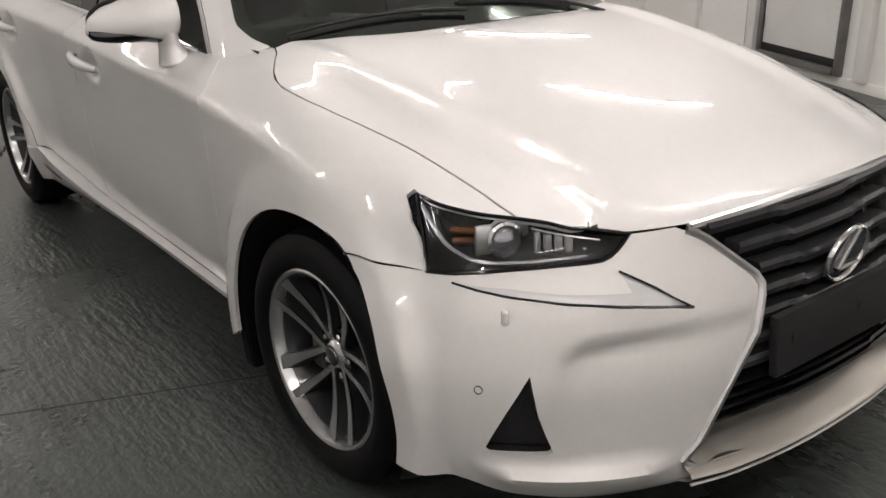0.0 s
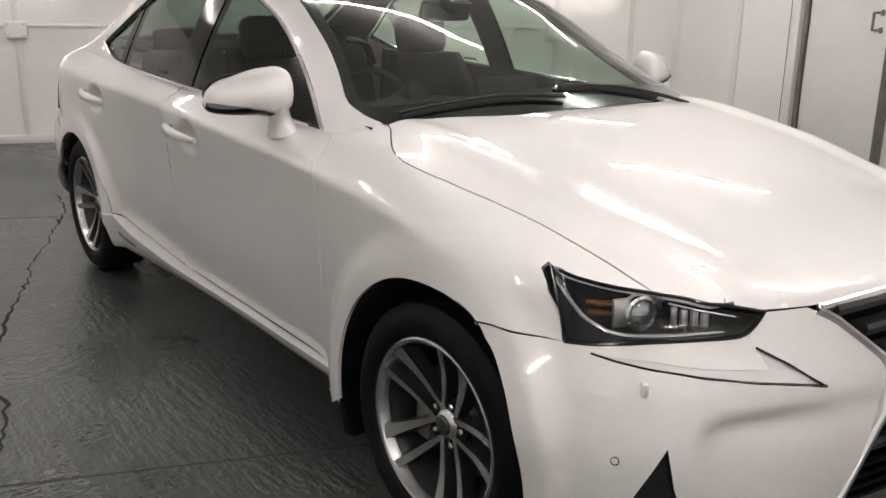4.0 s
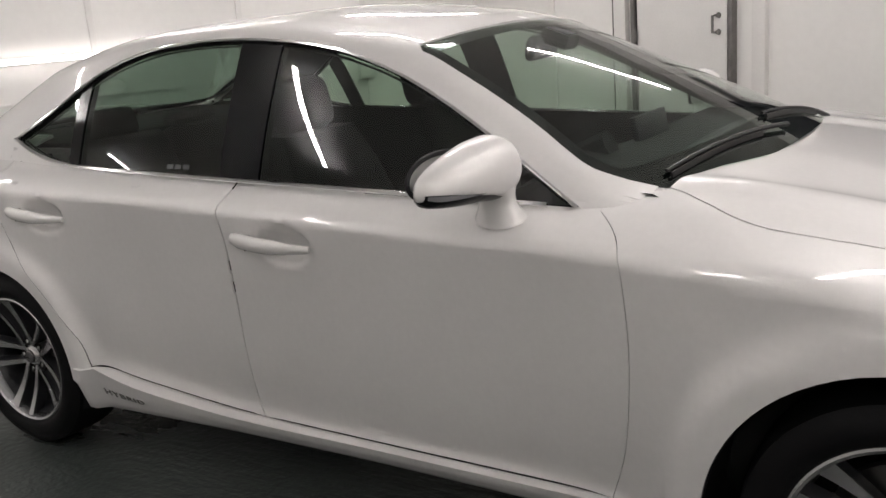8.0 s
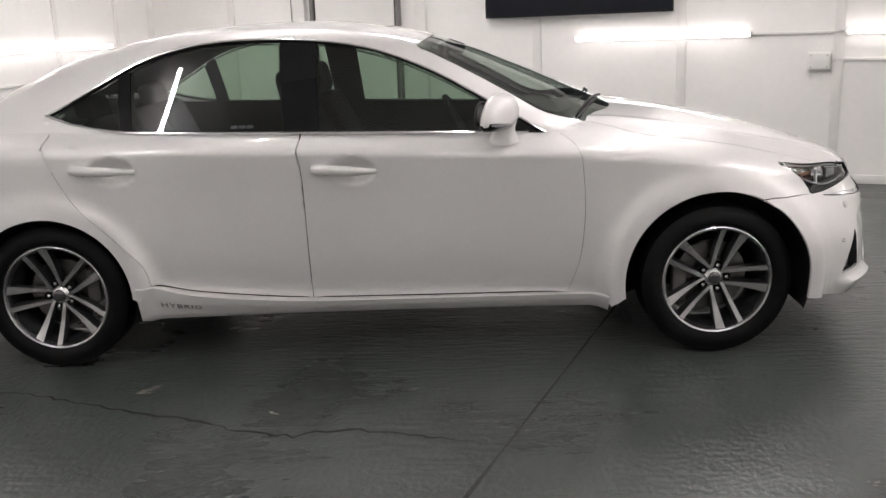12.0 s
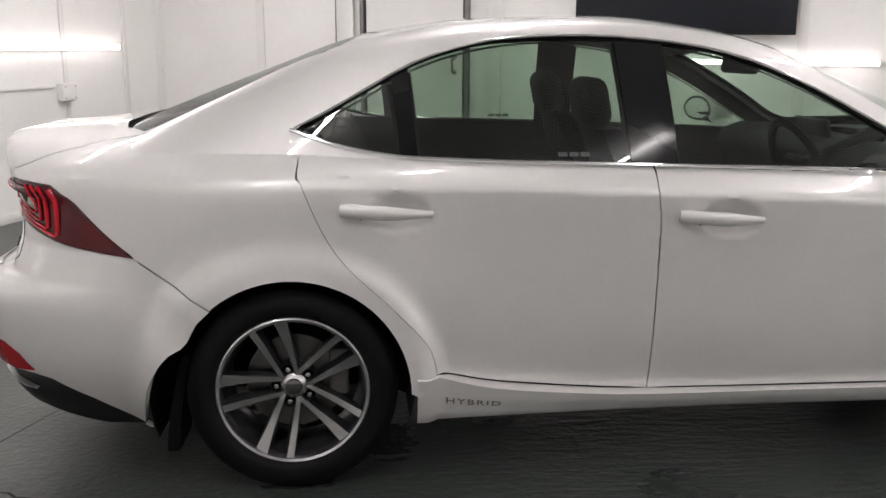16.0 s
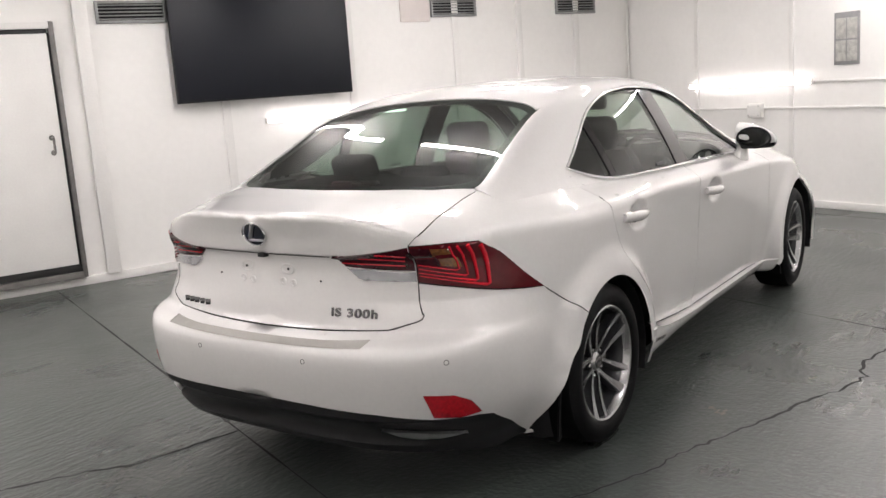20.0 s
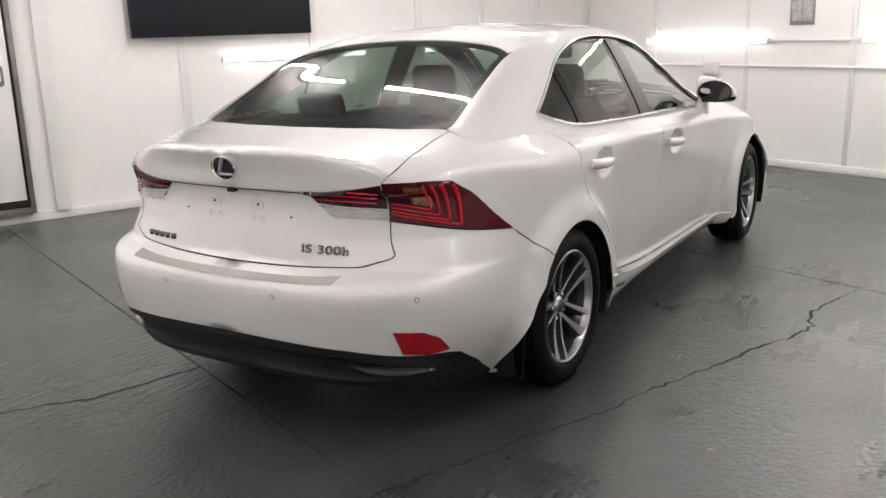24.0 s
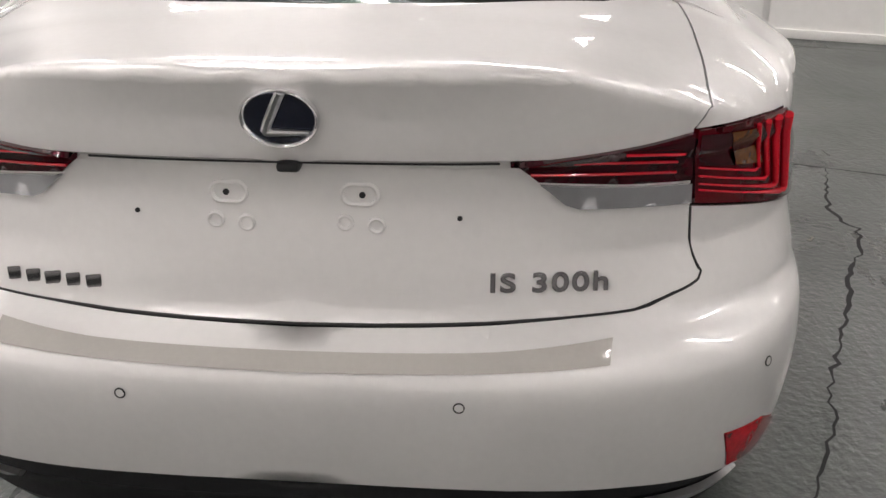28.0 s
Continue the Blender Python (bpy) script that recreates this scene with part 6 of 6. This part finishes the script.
# wheel wells, floor pan, mud flaps
flap_x = pch((0.08, -1.752), (0.19, -1.748), (0.27, -1.738), (0.36, -1.720), (0.445, -1.700))
for s in BOTH:
    for ax in (AXLE, -AXLE):
        bm = bmesh.new()
        n = 36
        ra = []
        for i in range(n + 1):
            a = radians(-20 + 222 * i / n)
            ra0 = ARCH_F if ax > 0 else ARCH + 0.075 * max(0.0, min(1.0, (math.degrees(a) - 125) / 50))
            ra.append([bm.verts.new((ax + r * math.cos(a), s * y, HUB_Z + r * math.sin(a))) for r, y in ((ra0 + 0.002, 0.884 - (ra0 - ARCH if ax < 0 else 0) * 0.6), (ra0 + 0.012, 0.86 - (ra0 - ARCH if ax < 0 else 0) * 0.6), (ra0 + 0.02, 0.80), (ra0 + 0.02, 0.58), (0.05, 0.58))])
        for a, b2 in zip(ra, ra[1:]):
            for k in range(4):
                bm.faces.new((a[k], a[k + 1], b2[k + 1], b2[k]))
        bmesh.ops.recalc_face_normals(bm, faces=bm.faces[:])
        part("wheel_well", bm, DARK, car, "black wheel arch liner")
    for ax, x0, wtop, z1, z0 in ((AXLE, 1.035, 0.896, 0.455, 0.150), (-AXLE, -1.745, 0.855, 0.430, 0.125)):
        bm = bmesh.new()
        for i in range(9):
            t = i / 8
            z = z1 + (z0 - z1) * t
            xr = ax - math.sqrt(max(0, (ARCH_F + 0.004) ** 2 - (z - HUB_Z) ** 2)) if ax > 0 else flap_x(z)
            ring = [(xr - 0.018 - 0.014 * t, wtop - 0.006), (xr + 0.006, wtop - 0.012), (xr + 0.008, wtop - 0.20), (xr - 0.018, wtop - 0.20)]
            vs = [bm.verts.new((x, s * w, z)) for x, w in ring]
            if i:
                for k in range(4):
                    bm.faces.new((prev[k], prev[(k + 1) % 4], vs[(k + 1) % 4], vs[k]))
            else:
                bm.faces.new(vs)
            prev = vs
        bm.faces.new(prev[::-1])
        bmesh.ops.recalc_face_normals(bm, faces=bm.faces[:])
        bmesh.ops.bevel(bm, geom=[e for e in bm.edges if e.calc_face_angle(0) > 0.8], offset=0.004, segments=2, affect="EDGES")
        part("mud_flap", bm, RUBBER, car, "black plastic mud flap behind the wheel")
block("floor_pan", pose(0, 0, 0.26), (3.9, 1.12, 0.10), DARK, car, 0.02, "dark underside of the car")
block("side_floor", pose(0, 0, 0.26), (1.75, 1.60, 0.10), DARK, car, 0.02)

# ---- wheels ----
bm = bmesh.new()
lathe(bm, [(0.216, -0.11), (0.228, -0.112), (0.232, -0.10), (0.252, -0.112), (0.290, -0.106), (0.311, -0.088), (0.316, -0.06), (0.317, 0.0), (0.316, 0.06), (0.311, 0.088), (0.290, 0.106),
           (0.268, 0.113), (0.248, 0.111), (0.235, 0.104), (0.229, 0.094), (0.216, 0.088)], 72)
tyre0 = part("tyre", bm, RUBBER, None, "black road tyre")
bm = bmesh.new()
lathe(bm, [(0.205, -0.10), (0.196, -0.06), (0.196, 0.03), (0.206, 0.055), (0.212, 0.075), (0.216, 0.094)], 64)
rim0 = part("rim", bm, WHEEL_GREY, None, "dark grey alloy rim barrel")
bm = bmesh.new()
lathe(bm, [(0.208, 0.070), (0.213, 0.088), (0.2175, 0.097), (0.2245, 0.1005), (0.2300, 0.098), (0.2300, 0.091)], 72)
lip0 = part("rim_lip", bm, MACHINED, None, "bright machined rim edge")


def spoke_mesh(sgn, bright):
    """One of the two blades of a split spoke: a slim one, and one that flares towards the rim."""
    bm = bmesh.new()
    n = 12
    rows2 = []
    for i in range(n + 1):
        t = i / n
        r = 0.026 + 0.192 * t
        off = sgn * (0.0225 + 0.023 * t)
        flare = 0.0062 + 0.0035 * t + (0.0105 * t ** 2.2 if sgn > 0 else 0.0015 * t)
        y = 0.046 + 0.047 * t ** 0.8 - 0.012 * math.sin(math.pi * t)
        if bright:
            ring = [(off - flare, y + 0.002), (off + flare, y + 0.002), (off + flare * 0.95, y - 0.004), (off - flare * 0.95, y - 0.004)]
        else:
            gap = 0.0015 + 0.010 * t
            lo, hi = (off - flare - gap, off + flare + 0.001) if sgn > 0 else (off - flare - 0.001, off + flare + gap)
            ring = [(off - flare * 0.9, y), (off + flare * 0.9, y), (hi, y - 0.040), (lo, y - 0.040)]
        rows2.append([bm.verts.new((r, yy, o)) for o, yy in ring])
    for a, b2 in zip(rows2, rows2[1:]):
        for k in range(4):
            bm.faces.new((a[k], a[(k + 1) % 4], b2[(k + 1) % 4], b2[k]))
    bm.faces.new(rows2[0])
    bm.faces.new(rows2[-1][::-1])
    bmesh.ops.recalc_face_normals(bm, faces=bm.faces[:])
    return bm


spokes0 = {(sg, br): part("spoke", spoke_mesh(sg, br), MACHINED if br else WHEEL_GREY, None, "bright machined spoke face" if br else "dark grey spoke flank") for sg in (-1, 1) for br in (True, False)}
bm = bmesh.new()
lathe(bm, [(0.024, 0.058), (0.028, 0.057), (0.034, 0.052), (0.040, 0.046), (0.046, 0.0)], 40)
hub0 = part("hub", bm, MACHINED, None, "machined wheel hub")
bm = bmesh.new()
lathe(bm, [(0.0, 0.064), (0.020, 0.064), (0.024, 0.062), (0.026, 0.058), (0.026, 0.05)], 32)
cap0 = part("centre_cap", bm, BADGE_METAL, None, "round dark wheel cap with a silver emblem")
bm = bmesh.new()
lathe(bm, [(0.0, 0.050), (0.006, 0.050), (0.0085, 0.048), (0.0095, 0.030)], 6)
nut0 = part("wheel_nut", bm, CHROME, None)
bm = bmesh.new()
lathe(bm, [(0.0, 0.028), (0.017, 0.028), (0.0175, 0.046), (0.0185, 0.046), (0.019, 0.0)], 18)
well0 = part("nut_well", bm, DARK, None)
bm = bmesh.new()
lathe(bm, [(0.07, -0.002), (0.148, -0.002), (0.148, -0.024), (0.07, -0.024), (0.07, 0.02), (0.0, 0.02)], 48)
disc0 = part("brake_disc", bm, DISC, None, "steel brake disc behind the spokes")
bm = bmesh.new()
box(bm, pose(-0.135, -0.01, 0.03), 0.06, 0.055, 0.15, 0.012)
caliper0 = part("brake_caliper", bm, GREY_STEEL, None, "grey brake caliper")


def under(ob, parent, m):
    o = ob.copy()
    scene.collection.objects.link(o)
    o.parent = parent
    o.matrix_basis = m
    return o


for s in BOTH:
    for ax, spin in ((AXLE, 36), (-AXLE, 2)):
        wheel = under(rim0, car, pose(ax, s * 0.775, HUB_Z + 0.002, 0, 0, (180 if s < 0 else 0) + (2.5 if ax > 0 else 0)) @ pose(0, 0, 0, 0, spin, 0))
        wheel.name = "wheel"
        wheel["label"] = "alloy wheel with five split spokes and a black tyre"
        under(tyre0, wheel, Matrix())
        under(lip0, wheel, Matrix())
        for k in range(5):
            m = pose(0, 0, 0, 0, 72 * k, 0)
            for o in spokes0.values():
                under(o, wheel, m)
            m2 = pose(0, 0, 0, 0, 72 * k, 0) @ pose(0.054, 0, 0)
            under(nut0, wheel, m2)
            under(well0, wheel, m2)
        under(hub0, wheel, Matrix())
        under(cap0, wheel, Matrix())
        under(disc0, wheel, Matrix())
        under(caliper0, wheel, pose(0, 0, 0, 0, -spin + (0 if (ax > 0) != (s < 0) else 180), 0))
for o in (tyre0, rim0, lip0, hub0, cap0, nut0, well0, disc0, caliper0, *spokes0.values()):
    bpy.data.objects.remove(o)

# ---- door handles, mirrors, wipers, aerial ----


def handle_pair(x_rear, x_front, z_r, z_f, key):
    for s in BOTH:
        mid = (x_rear + x_front) / 2
        zc = (z_r + z_f) / 2
        bm = bmesh.new()
        pts = []
        for i in range(13):
            t = i / 12
            x = x_rear + (x_front - x_rear) * t
            z = z_r + (z_f - z_r) * t
            q = skin(x, z)
            pts.append((x, s * (base_w(x) - 0.010 + 0.034 * math.sin(math.pi * (0.15 + 0.75 * t))), z))
        tube(bm, pts, lambda t: 0.0170 * (1 - 0.55 * max(0, t - 0.55) / 0.45) * (1 if t > 0.02 else 0.8), 10, 1.25)
        h = part("door_handle", bm, PAINT, car, "white body-coloured grip handle", angle=60)
        bm = bmesh.new()
        x = x_rear + (x_front - x_rear) * 0.22
        q = skin(x, zc)
        box(bm, pose(x, s * (base_w(x) + 0.013), zc + 0.002), 0.0025, 0.026, 0.040, 0.0008)
        part("handle_joint", bm, SEAL, h)
        if key and s < 0:
            bm = bmesh.new()
            x = x_rear + 0.03
            q = skin(x, z_r)
            lathe(bm, [(0.0, 0.002), (0.007, 0.002), (0.0085, 0.0)], 14, Matrix.Translation((x, s * (base_w(x) + 0.024), z_r)) @ pose(0, 0, 0, 0, 0, 180))
            part("key_lock", bm, SATIN, h, "round key lock")


handle_pair(-0.252, 0.009, 0.838, 0.822, True)
handle_pair(-1.249, -0.985, 0.868, 0.853, False)

for s in BOTH:
    # housing: blunt beside the car, tapering outwards, flat towards the rear
    cx, cw, cz = 0.492, 0.900, 1.026
    swell = pch((-1.0, 0.62), (-0.93, 0.86), (-0.7, 1.0), (-0.35, 1.0), (0.1, 0.90), (0.5, 0.74), (0.8, 0.55), (0.95, 0.36), (1.0, 0.12))

    def shell(ew, a, off=0.0):
        ex, ez = math.cos(a), math.sin(a)
        k = swell(ew)
        px = cx + ((0.082 if ex > 0 else 0.048) * k + off) * abs(ex) ** 0.85 * (1 if ex > 0 else -1) - 0.034 * ew
        pz = cz + ((0.076 if ez > 0 else 0.056 + 0.012 * max(0, min(1, (-0.2 - ew) / 0.4))) * k + off) * abs(ez) ** 0.9 * (1 if ez > 0 else -1) - 0.016 * ew
        return px, s * (cw + 0.116 * ew), pz

    def shell_patch(e0, e1, a0, a1, off, ne, na, rise=0):
        bm = bmesh.new()
        g = []
        for j in range(ne + 1):
            top_a = a1 - rise * (1 - j / ne)
            g.append([bm.verts.new(shell(e0 + (e1 - e0) * j / ne, radians(a0 + (top_a - a0) * i / na), off)) for i in range(na + 1)])
        for j in range(ne):
            for i in range(na):
                bm.faces.new((g[j][i], g[j][i + 1], g[j + 1][i + 1], g[j + 1][i]))
        return bm, g
    bm, g = shell_patch(-1, 1, 0, 360, 0.0, 26, 32)
    bm.faces.new(g[0][:-1])
    bm.faces.new(g[-1][:-1])
    bmesh.ops.remove_doubles(bm, verts=bm.verts, dist=0.0005)
    bmesh.ops.recalc_face_normals(bm, faces=bm.faces[:])
    mir = part("door_mirror", bm, PAINT, car, "white door mirror with a dark lower half and a turn light", angle=60)
    bm, g = shell_patch(-0.70, 0.99, -168, 4, 0.003, 20, 14, 62)
    bmesh.ops.recalc_face_normals(bm, faces=bm.faces[:])
    part("lower_band", bm, BLACK_GLOSS, mir, "black lower band of the mirror", angle=60)
    bm, g = shell_patch(0.05, 0.98, -24, 0, 0.0055, 10, 4, 24)
    bmesh.ops.recalc_face_normals(bm, faces=bm.faces[:])
    part("turn_light", bm, CLEAR, mir, "clear slim turn light in the mirror", angle=60)
    bm = bmesh.new()
    ring = [bm.verts.new((0.444 - 0.030 * math.cos(a) * 0.9 + 0.001, s * (0.900 + 0.094 * math.cos(a)), 1.028 + (0.055 if math.sin(a) > 0 else 0.046) * math.sin(a))) for a in [2 * math.pi * i / 30 for i in range(30)]]
    bm.faces.new(ring)
    bmesh.ops.recalc_face_normals(bm, faces=bm.faces[:])
    part("mirror_glass", bm, MIRROR, mir, "mirror glass facing the rear")
    bm = bmesh.new()
    tube(bm, [Vector((0.444 - 0.030 * math.cos(a) * 0.9 + 0.003, s * (0.900 + 0.097 * math.cos(a)), 1.028 + (0.058 if math.sin(a) > 0 else 0.049) * math.sin(a))) for a in [2 * math.pi * i / 30 for i in range(31)]], 0.006, 6, 1, False)
    part("mirror_rim", bm, BLACK_PLASTIC, mir)
    bm = bmesh.new()
    stem = []
    for i in range(7):
        t = i / 6
        c = Vector((0.535 + 0.002 * t, 0.822 - 0.024 * t, 1.000 - 0.078 * t))
        rx2, rw = 0.056 - 0.012 * math.sin(math.pi * t) + 0.012 * t * t, 0.034 - 0.006 * math.sin(math.pi * t) + 0.012 * t * t
        stem.append([bm.verts.new((c.x + rx2 * math.cos(2 * math.pi * k / 16), s * (c.y + rw * math.sin(2 * math.pi * k / 16)), c.z + (0.020 * math.sin(2 * math.pi * k / 16) * -1 if i == 6 else 0))) for k in range(16)])
    for a, b2 in zip(stem, stem[1:]):
        for k in range(16):
            bm.faces.new((a[k], a[(k + 1) % 16], b2[(k + 1) % 16], b2[k]))
    bm.faces.new(stem[0])
    bmesh.ops.recalc_face_normals(bm, faces=bm.faces[:])
    part("mirror_foot", bm, PAINT, mir, "white mirror foot on the door", angle=60)

# scuttle and wipers
bm = bmesh.new()
for s in BOTH:
    scut = [(1.03, 0.0), (1.02, 0.2), (0.985, 0.40), (0.92, 0.56), (0.875, 0.645), (0.80, 0.665), (0.80, 0.0)]
    sheet_mesh(bm, lambda x, w: (x, w, T(x, w) - 0.020 - 0.10 * max(0, 0.86 - x)), scut, 0.05, s, 0.0, 0.0)
part("scuttle", bm, BLACK_PLASTIC, car, "black scuttle panel under the windscreen")
for y0, y1, x1 in ((-0.10, -0.60, 0.86), (0.48, -0.08, 0.945)):
    bm = bmesh.new()
    pts = []
    for i in range(12):
        t = i / 11
        y = y0 + (y1 - y0) * t
        x = 1.015 + (x1 - 1.015) * t
        q = house(*hw(min(x, 1.06), min(abs(y), rail_w(x) - 0.01)))
        pts.append((q[0], y, q[2] + 0.010 - 0.004 * t))
    tube(bm, pts, lambda t: 0.0085 - 0.003 * t, 6, 0.8)
    wp = part("wiper", bm, BLACK_PLASTIC, car, "black wiper arm and blade")
    bm = bmesh.new()
    tube(bm, [(x + 0.012, y, z - 0.010) for x, y, z in pts[3:]], 0.004, 6, 2.0)
    part("wiper_blade", bm, SEAL, wp)
# borders of the screens
bm = bmesh.new()
for s in BOTH:
    band_side = [hw(x, w) for x, w in ws_side] + [hw(x, w - 0.045) for x, w in ws_side[::-1]]
    sheet_mesh(bm, house, band_side, 0.03, s, 0.0, 0.0, -0.006)
    band_low = [hw(x, w) for x, w in smooth_line(ws_low_line, 4)] + [hw(x - 0.12, min(w, rail_w(x - 0.12) - 0.03)) for x, w in smooth_line(ws_low_line, 4)[::-1]]
    sheet_mesh(bm, house, band_low, 0.03, s, 0.0, 0.0, -0.0062)
    band_top = [hw(x, w) for x, w in smooth_line(screen_top, 4)] + [hw(x + 0.05, w) for x, w in smooth_line(screen_top, 4)[::-1]]
    sheet_mesh(bm, house, band_top, 0.03, s, 0.0, 0.0, -0.0058)
part("windscreen_border", bm, BLACK_GLOSS, windscreen, "black printed border of the windscreen")
bm = bmesh.new()
for s in BOTH:
    band_side = [hw(x, w) for x, w in rw_side] + [hw(x, w - 0.035) for x, w in rw_side[::-1]]
    sheet_mesh(bm, house, band_side, 0.03, s, 0.0, 0.0, -0.006)
    band_low = [hw(x, w) for x, w in smooth_line(rw_low_line, 4)] + [hw(x + 0.06, min(w, rail_w(x) - 0.03)) for x, w in smooth_line(rw_low_line, 4)[::-1]]
    sheet_mesh(bm, house, band_low, 0.03, s, 0.0, 0.0, -0.0062)
    band_top = [hw(x, w) for x, w in smooth_line(rear_top, 4)] + [hw(x - 0.05, w) for x, w in smooth_line(rear_top, 4)[::-1]]
    sheet_mesh(bm, house, band_top, 0.03, s, 0.0, 0.0, -0.0058)
part("rear_window_border", bm, BLACK_GLOSS, rear_glass, "black printed border of the rear window")

# ---- cabin ----


def seat(x, y):
    bm = bmesh.new()
    box(bm, pose(x, y, 0.50, 0, -6, 0), 0.52, 0.50, 0.16, 0.05, 3)
    b = part("seat", bm, FABRIC, car, "black leather seat with a headrest")
    bm = bmesh.new()
    rows3 = []
    for i in range(10):
        t = i / 9
        wd = 0.25 - 0.05 * t - 0.03 * max(0, t - 0.8) * 5
        c = Vector((x - 0.24 - 0.25 * t, y, 0.50 + 0.56 * t))
        th = 0.075 - 0.02 * t
        rows3.append([bm.verts.new((c.x + dx * th, c.y + dy * wd, c.z)) for dx, dy in ((1.0, -0.75), (0.6, -1), (-0.7, -0.95), (-1, -0.6), (-1, 0.6), (-0.7, 0.95), (0.6, 1), (1.0, 0.75), (0.6, 0.4), (0.6, -0.4))])
    for a, b2 in zip(rows3, rows3[1:]):
        for k in range(10):
            bm.faces.new((a[k], a[(k + 1) % 10], b2[(k + 1) % 10], b2[k]))
    bm.faces.new(rows3[-1])
    bmesh.ops.recalc_face_normals(bm, faces=bm.faces[:])
    part("backrest", bm, FABRIC, b, angle=60)
    bm = bmesh.new()
    box(bm, pose(x - 0.53, y, 1.14, 0, -12, 0), 0.10, 0.25, 0.17, 0.045, 3)
    part("headrest", bm, FABRIC, b)
    bm = bmesh.new()
    for dy in (-0.05, 0.05):
        tube(bm, [(x - 0.505, y + dy, 1.0), (x - 0.525, y + dy, 1.10)], 0.006, 6)
    part("headrest_posts", bm, CHROME, b)


seat(0.12, -0.37)
seat(0.12, 0.37)
bm = bmesh.new()
box(bm, pose(-0.82, 0, 0.50, 0, -6, 0), 0.50, 1.24, 0.18, 0.05, 3)
rs = part("rear_seat", bm, FABRIC, car, "black leather rear bench seat")
for y in (-0.40, 0.0, 0.40):
    bm = bmesh.new()
    box(bm, pose(-1.18, y, 0.78, 0, -25, 0), 0.14, 0.40, 0.56, 0.05, 3)
    part("backrest", bm, FABRIC, rs)
    bm = bmesh.new()
    box(bm, pose(-1.33, y, 1.08 if y else 1.05, 0, -15, 0), 0.09, 0.24, 0.12 if y else 0.07, 0.035, 3)
    part("headrest", bm, FABRIC, rs)
block("parcel_shelf", pose(-1.62, 0, 1.035), (0.62, 1.16, 0.02), FABRIC, car, 0.005, "black parcel shelf")
block("shelf_light", pose(-1.80, 0.0, 1.065), (0.05, 0.22, 0.03), DARK_RED, car, 0.008, "high brake light behind the rear window")
# dashboard
bm = bmesh.new()
prof = [(0.90, 0.955), (0.75, 0.985), (0.58, 0.985), (0.50, 0.955), (0.47, 0.90), (0.52, 0.80), (0.55, 0.70), (0.62, 0.55)]
rows3 = []
for i in range(17):
    y = -0.70 + 1.40 * i / 16
    hump = 0.028 * math.exp(-((y + 0.37) / 0.17) ** 2)
    rows3.append([bm.verts.new((x, y, z + (hump if 0.45 < x < 0.7 and z > 0.85 else 0))) for x, z in prof])
for a, b2 in zip(rows3, rows3[1:]):
    for k in range(len(prof) - 1):
        bm.faces.new((a[k], a[k + 1], b2[k + 1], b2[k]))
bmesh.ops.recalc_face_normals(bm, faces=bm.faces[:])
dash = part("dashboard", bm, DASH, car, "black dashboard with an instrument hood", angle=60)
block("centre_screen", pose(0.60, 0.03, 1.005, 0, -12, 0), (0.02, 0.26, 0.10), SCREEN, dash, 0.006, "dark centre display")
block("centre_console", pose(0.15, 0, 0.60), (0.95, 0.24, 0.22), DASH, car, 0.03, "black centre console")
bm = bmesh.new()
m = pose(0.36, -0.37, 0.90, 0, -24, 0)
pts = [m @ Vector((0, 0.185 * math.cos(a), 0.185 * math.sin(a))) for a in [2 * math.pi * i / 40 for i in range(41)]]
tube(bm, pts, 0.015, 8, 1, False)
sw = part("steering_wheel", bm, DASH, car, "black three-spoke steering wheel")
bm = bmesh.new()
box(bm, m, 0.05, 0.16, 0.12, 0.03, 3)
for a in (0, 180, 270):
    box(bm, m @ pose(0, 0, 0, a) @ pose(0, 0.12, 0), 0.02, 0.13, 0.035, 0.008)
part("wheel_boss", bm, DASH, sw)
bm = bmesh.new()
tube(bm, [m @ Vector((0.03, 0, 0)), m @ Vector((0.30, 0, 0))], 0.04, 10)
part("column", bm, DASH, sw)
bm = bmesh.new()
box(bm, pose(0.27, 0.0, 1.262, 0, 12, 8), 0.035, 0.25, 0.075, 0.02, 3)
rv = part("rear_view_mirror", bm, BLACK_PLASTIC, car, "black rear-view mirror behind the windscreen")
block("mirror_mount", pose(0.33, 0.0, 1.285, 0, 20, 0), (0.10, 0.09, 0.05), BLACK_PLASTIC, rv, 0.015)
# inner trims: door cards, headliner, pillars
for s in BOTH:
    bm = bmesh.new()
    def inner(x, v):
        return x, 0.735 + 0.03 * v - 0.03 * max(0, x - 0.4), 0.45 + 0.52 * v + 0.03 * max(0, -x) - 0.04 * max(0, x)
    nx = 24
    g = [[bm.verts.new(p3(s, inner(-1.34 + 2.12 * i / nx, j / 6))) for j in range(7)] for i in range(nx + 1)]
    for i in range(nx):
        for j in range(6):
            bm.faces.new((g[i][j], g[i + 1][j], g[i + 1][j + 1], g[i][j + 1]))
    part("door_card", bm, FABRIC, car, "black inner door panel")
    bm = bmesh.new()
    sheet_mesh(bm, house, shrink(dense(full, 0.05), 0.012), 0.04, s, 0.0, 0.0, -0.022, holes=[shrink(dense(w, 0.05), 0.010) for w in shrunk])
    part("inner_pillar", bm, FABRIC, car, "dark inner pillar trim")
bm = bmesh.new()
for s in BOTH:
    sheet_mesh(bm, house, roof_loop, 0.06, s, 0.0, 0.0, -0.028, aspect=1.6)
part("headliner", bm, HEADLINER, car, "dark grey cloth headliner")
block("engine_bay_cover", pose(1.45, 0, 0.55), (0.9, 1.0, 0.3), DARK, car, 0.02)
block("boot_floor", pose(-1.9, 0, 0.50), (0.7, 1.1, 0.3), DARK, car, 0.02)
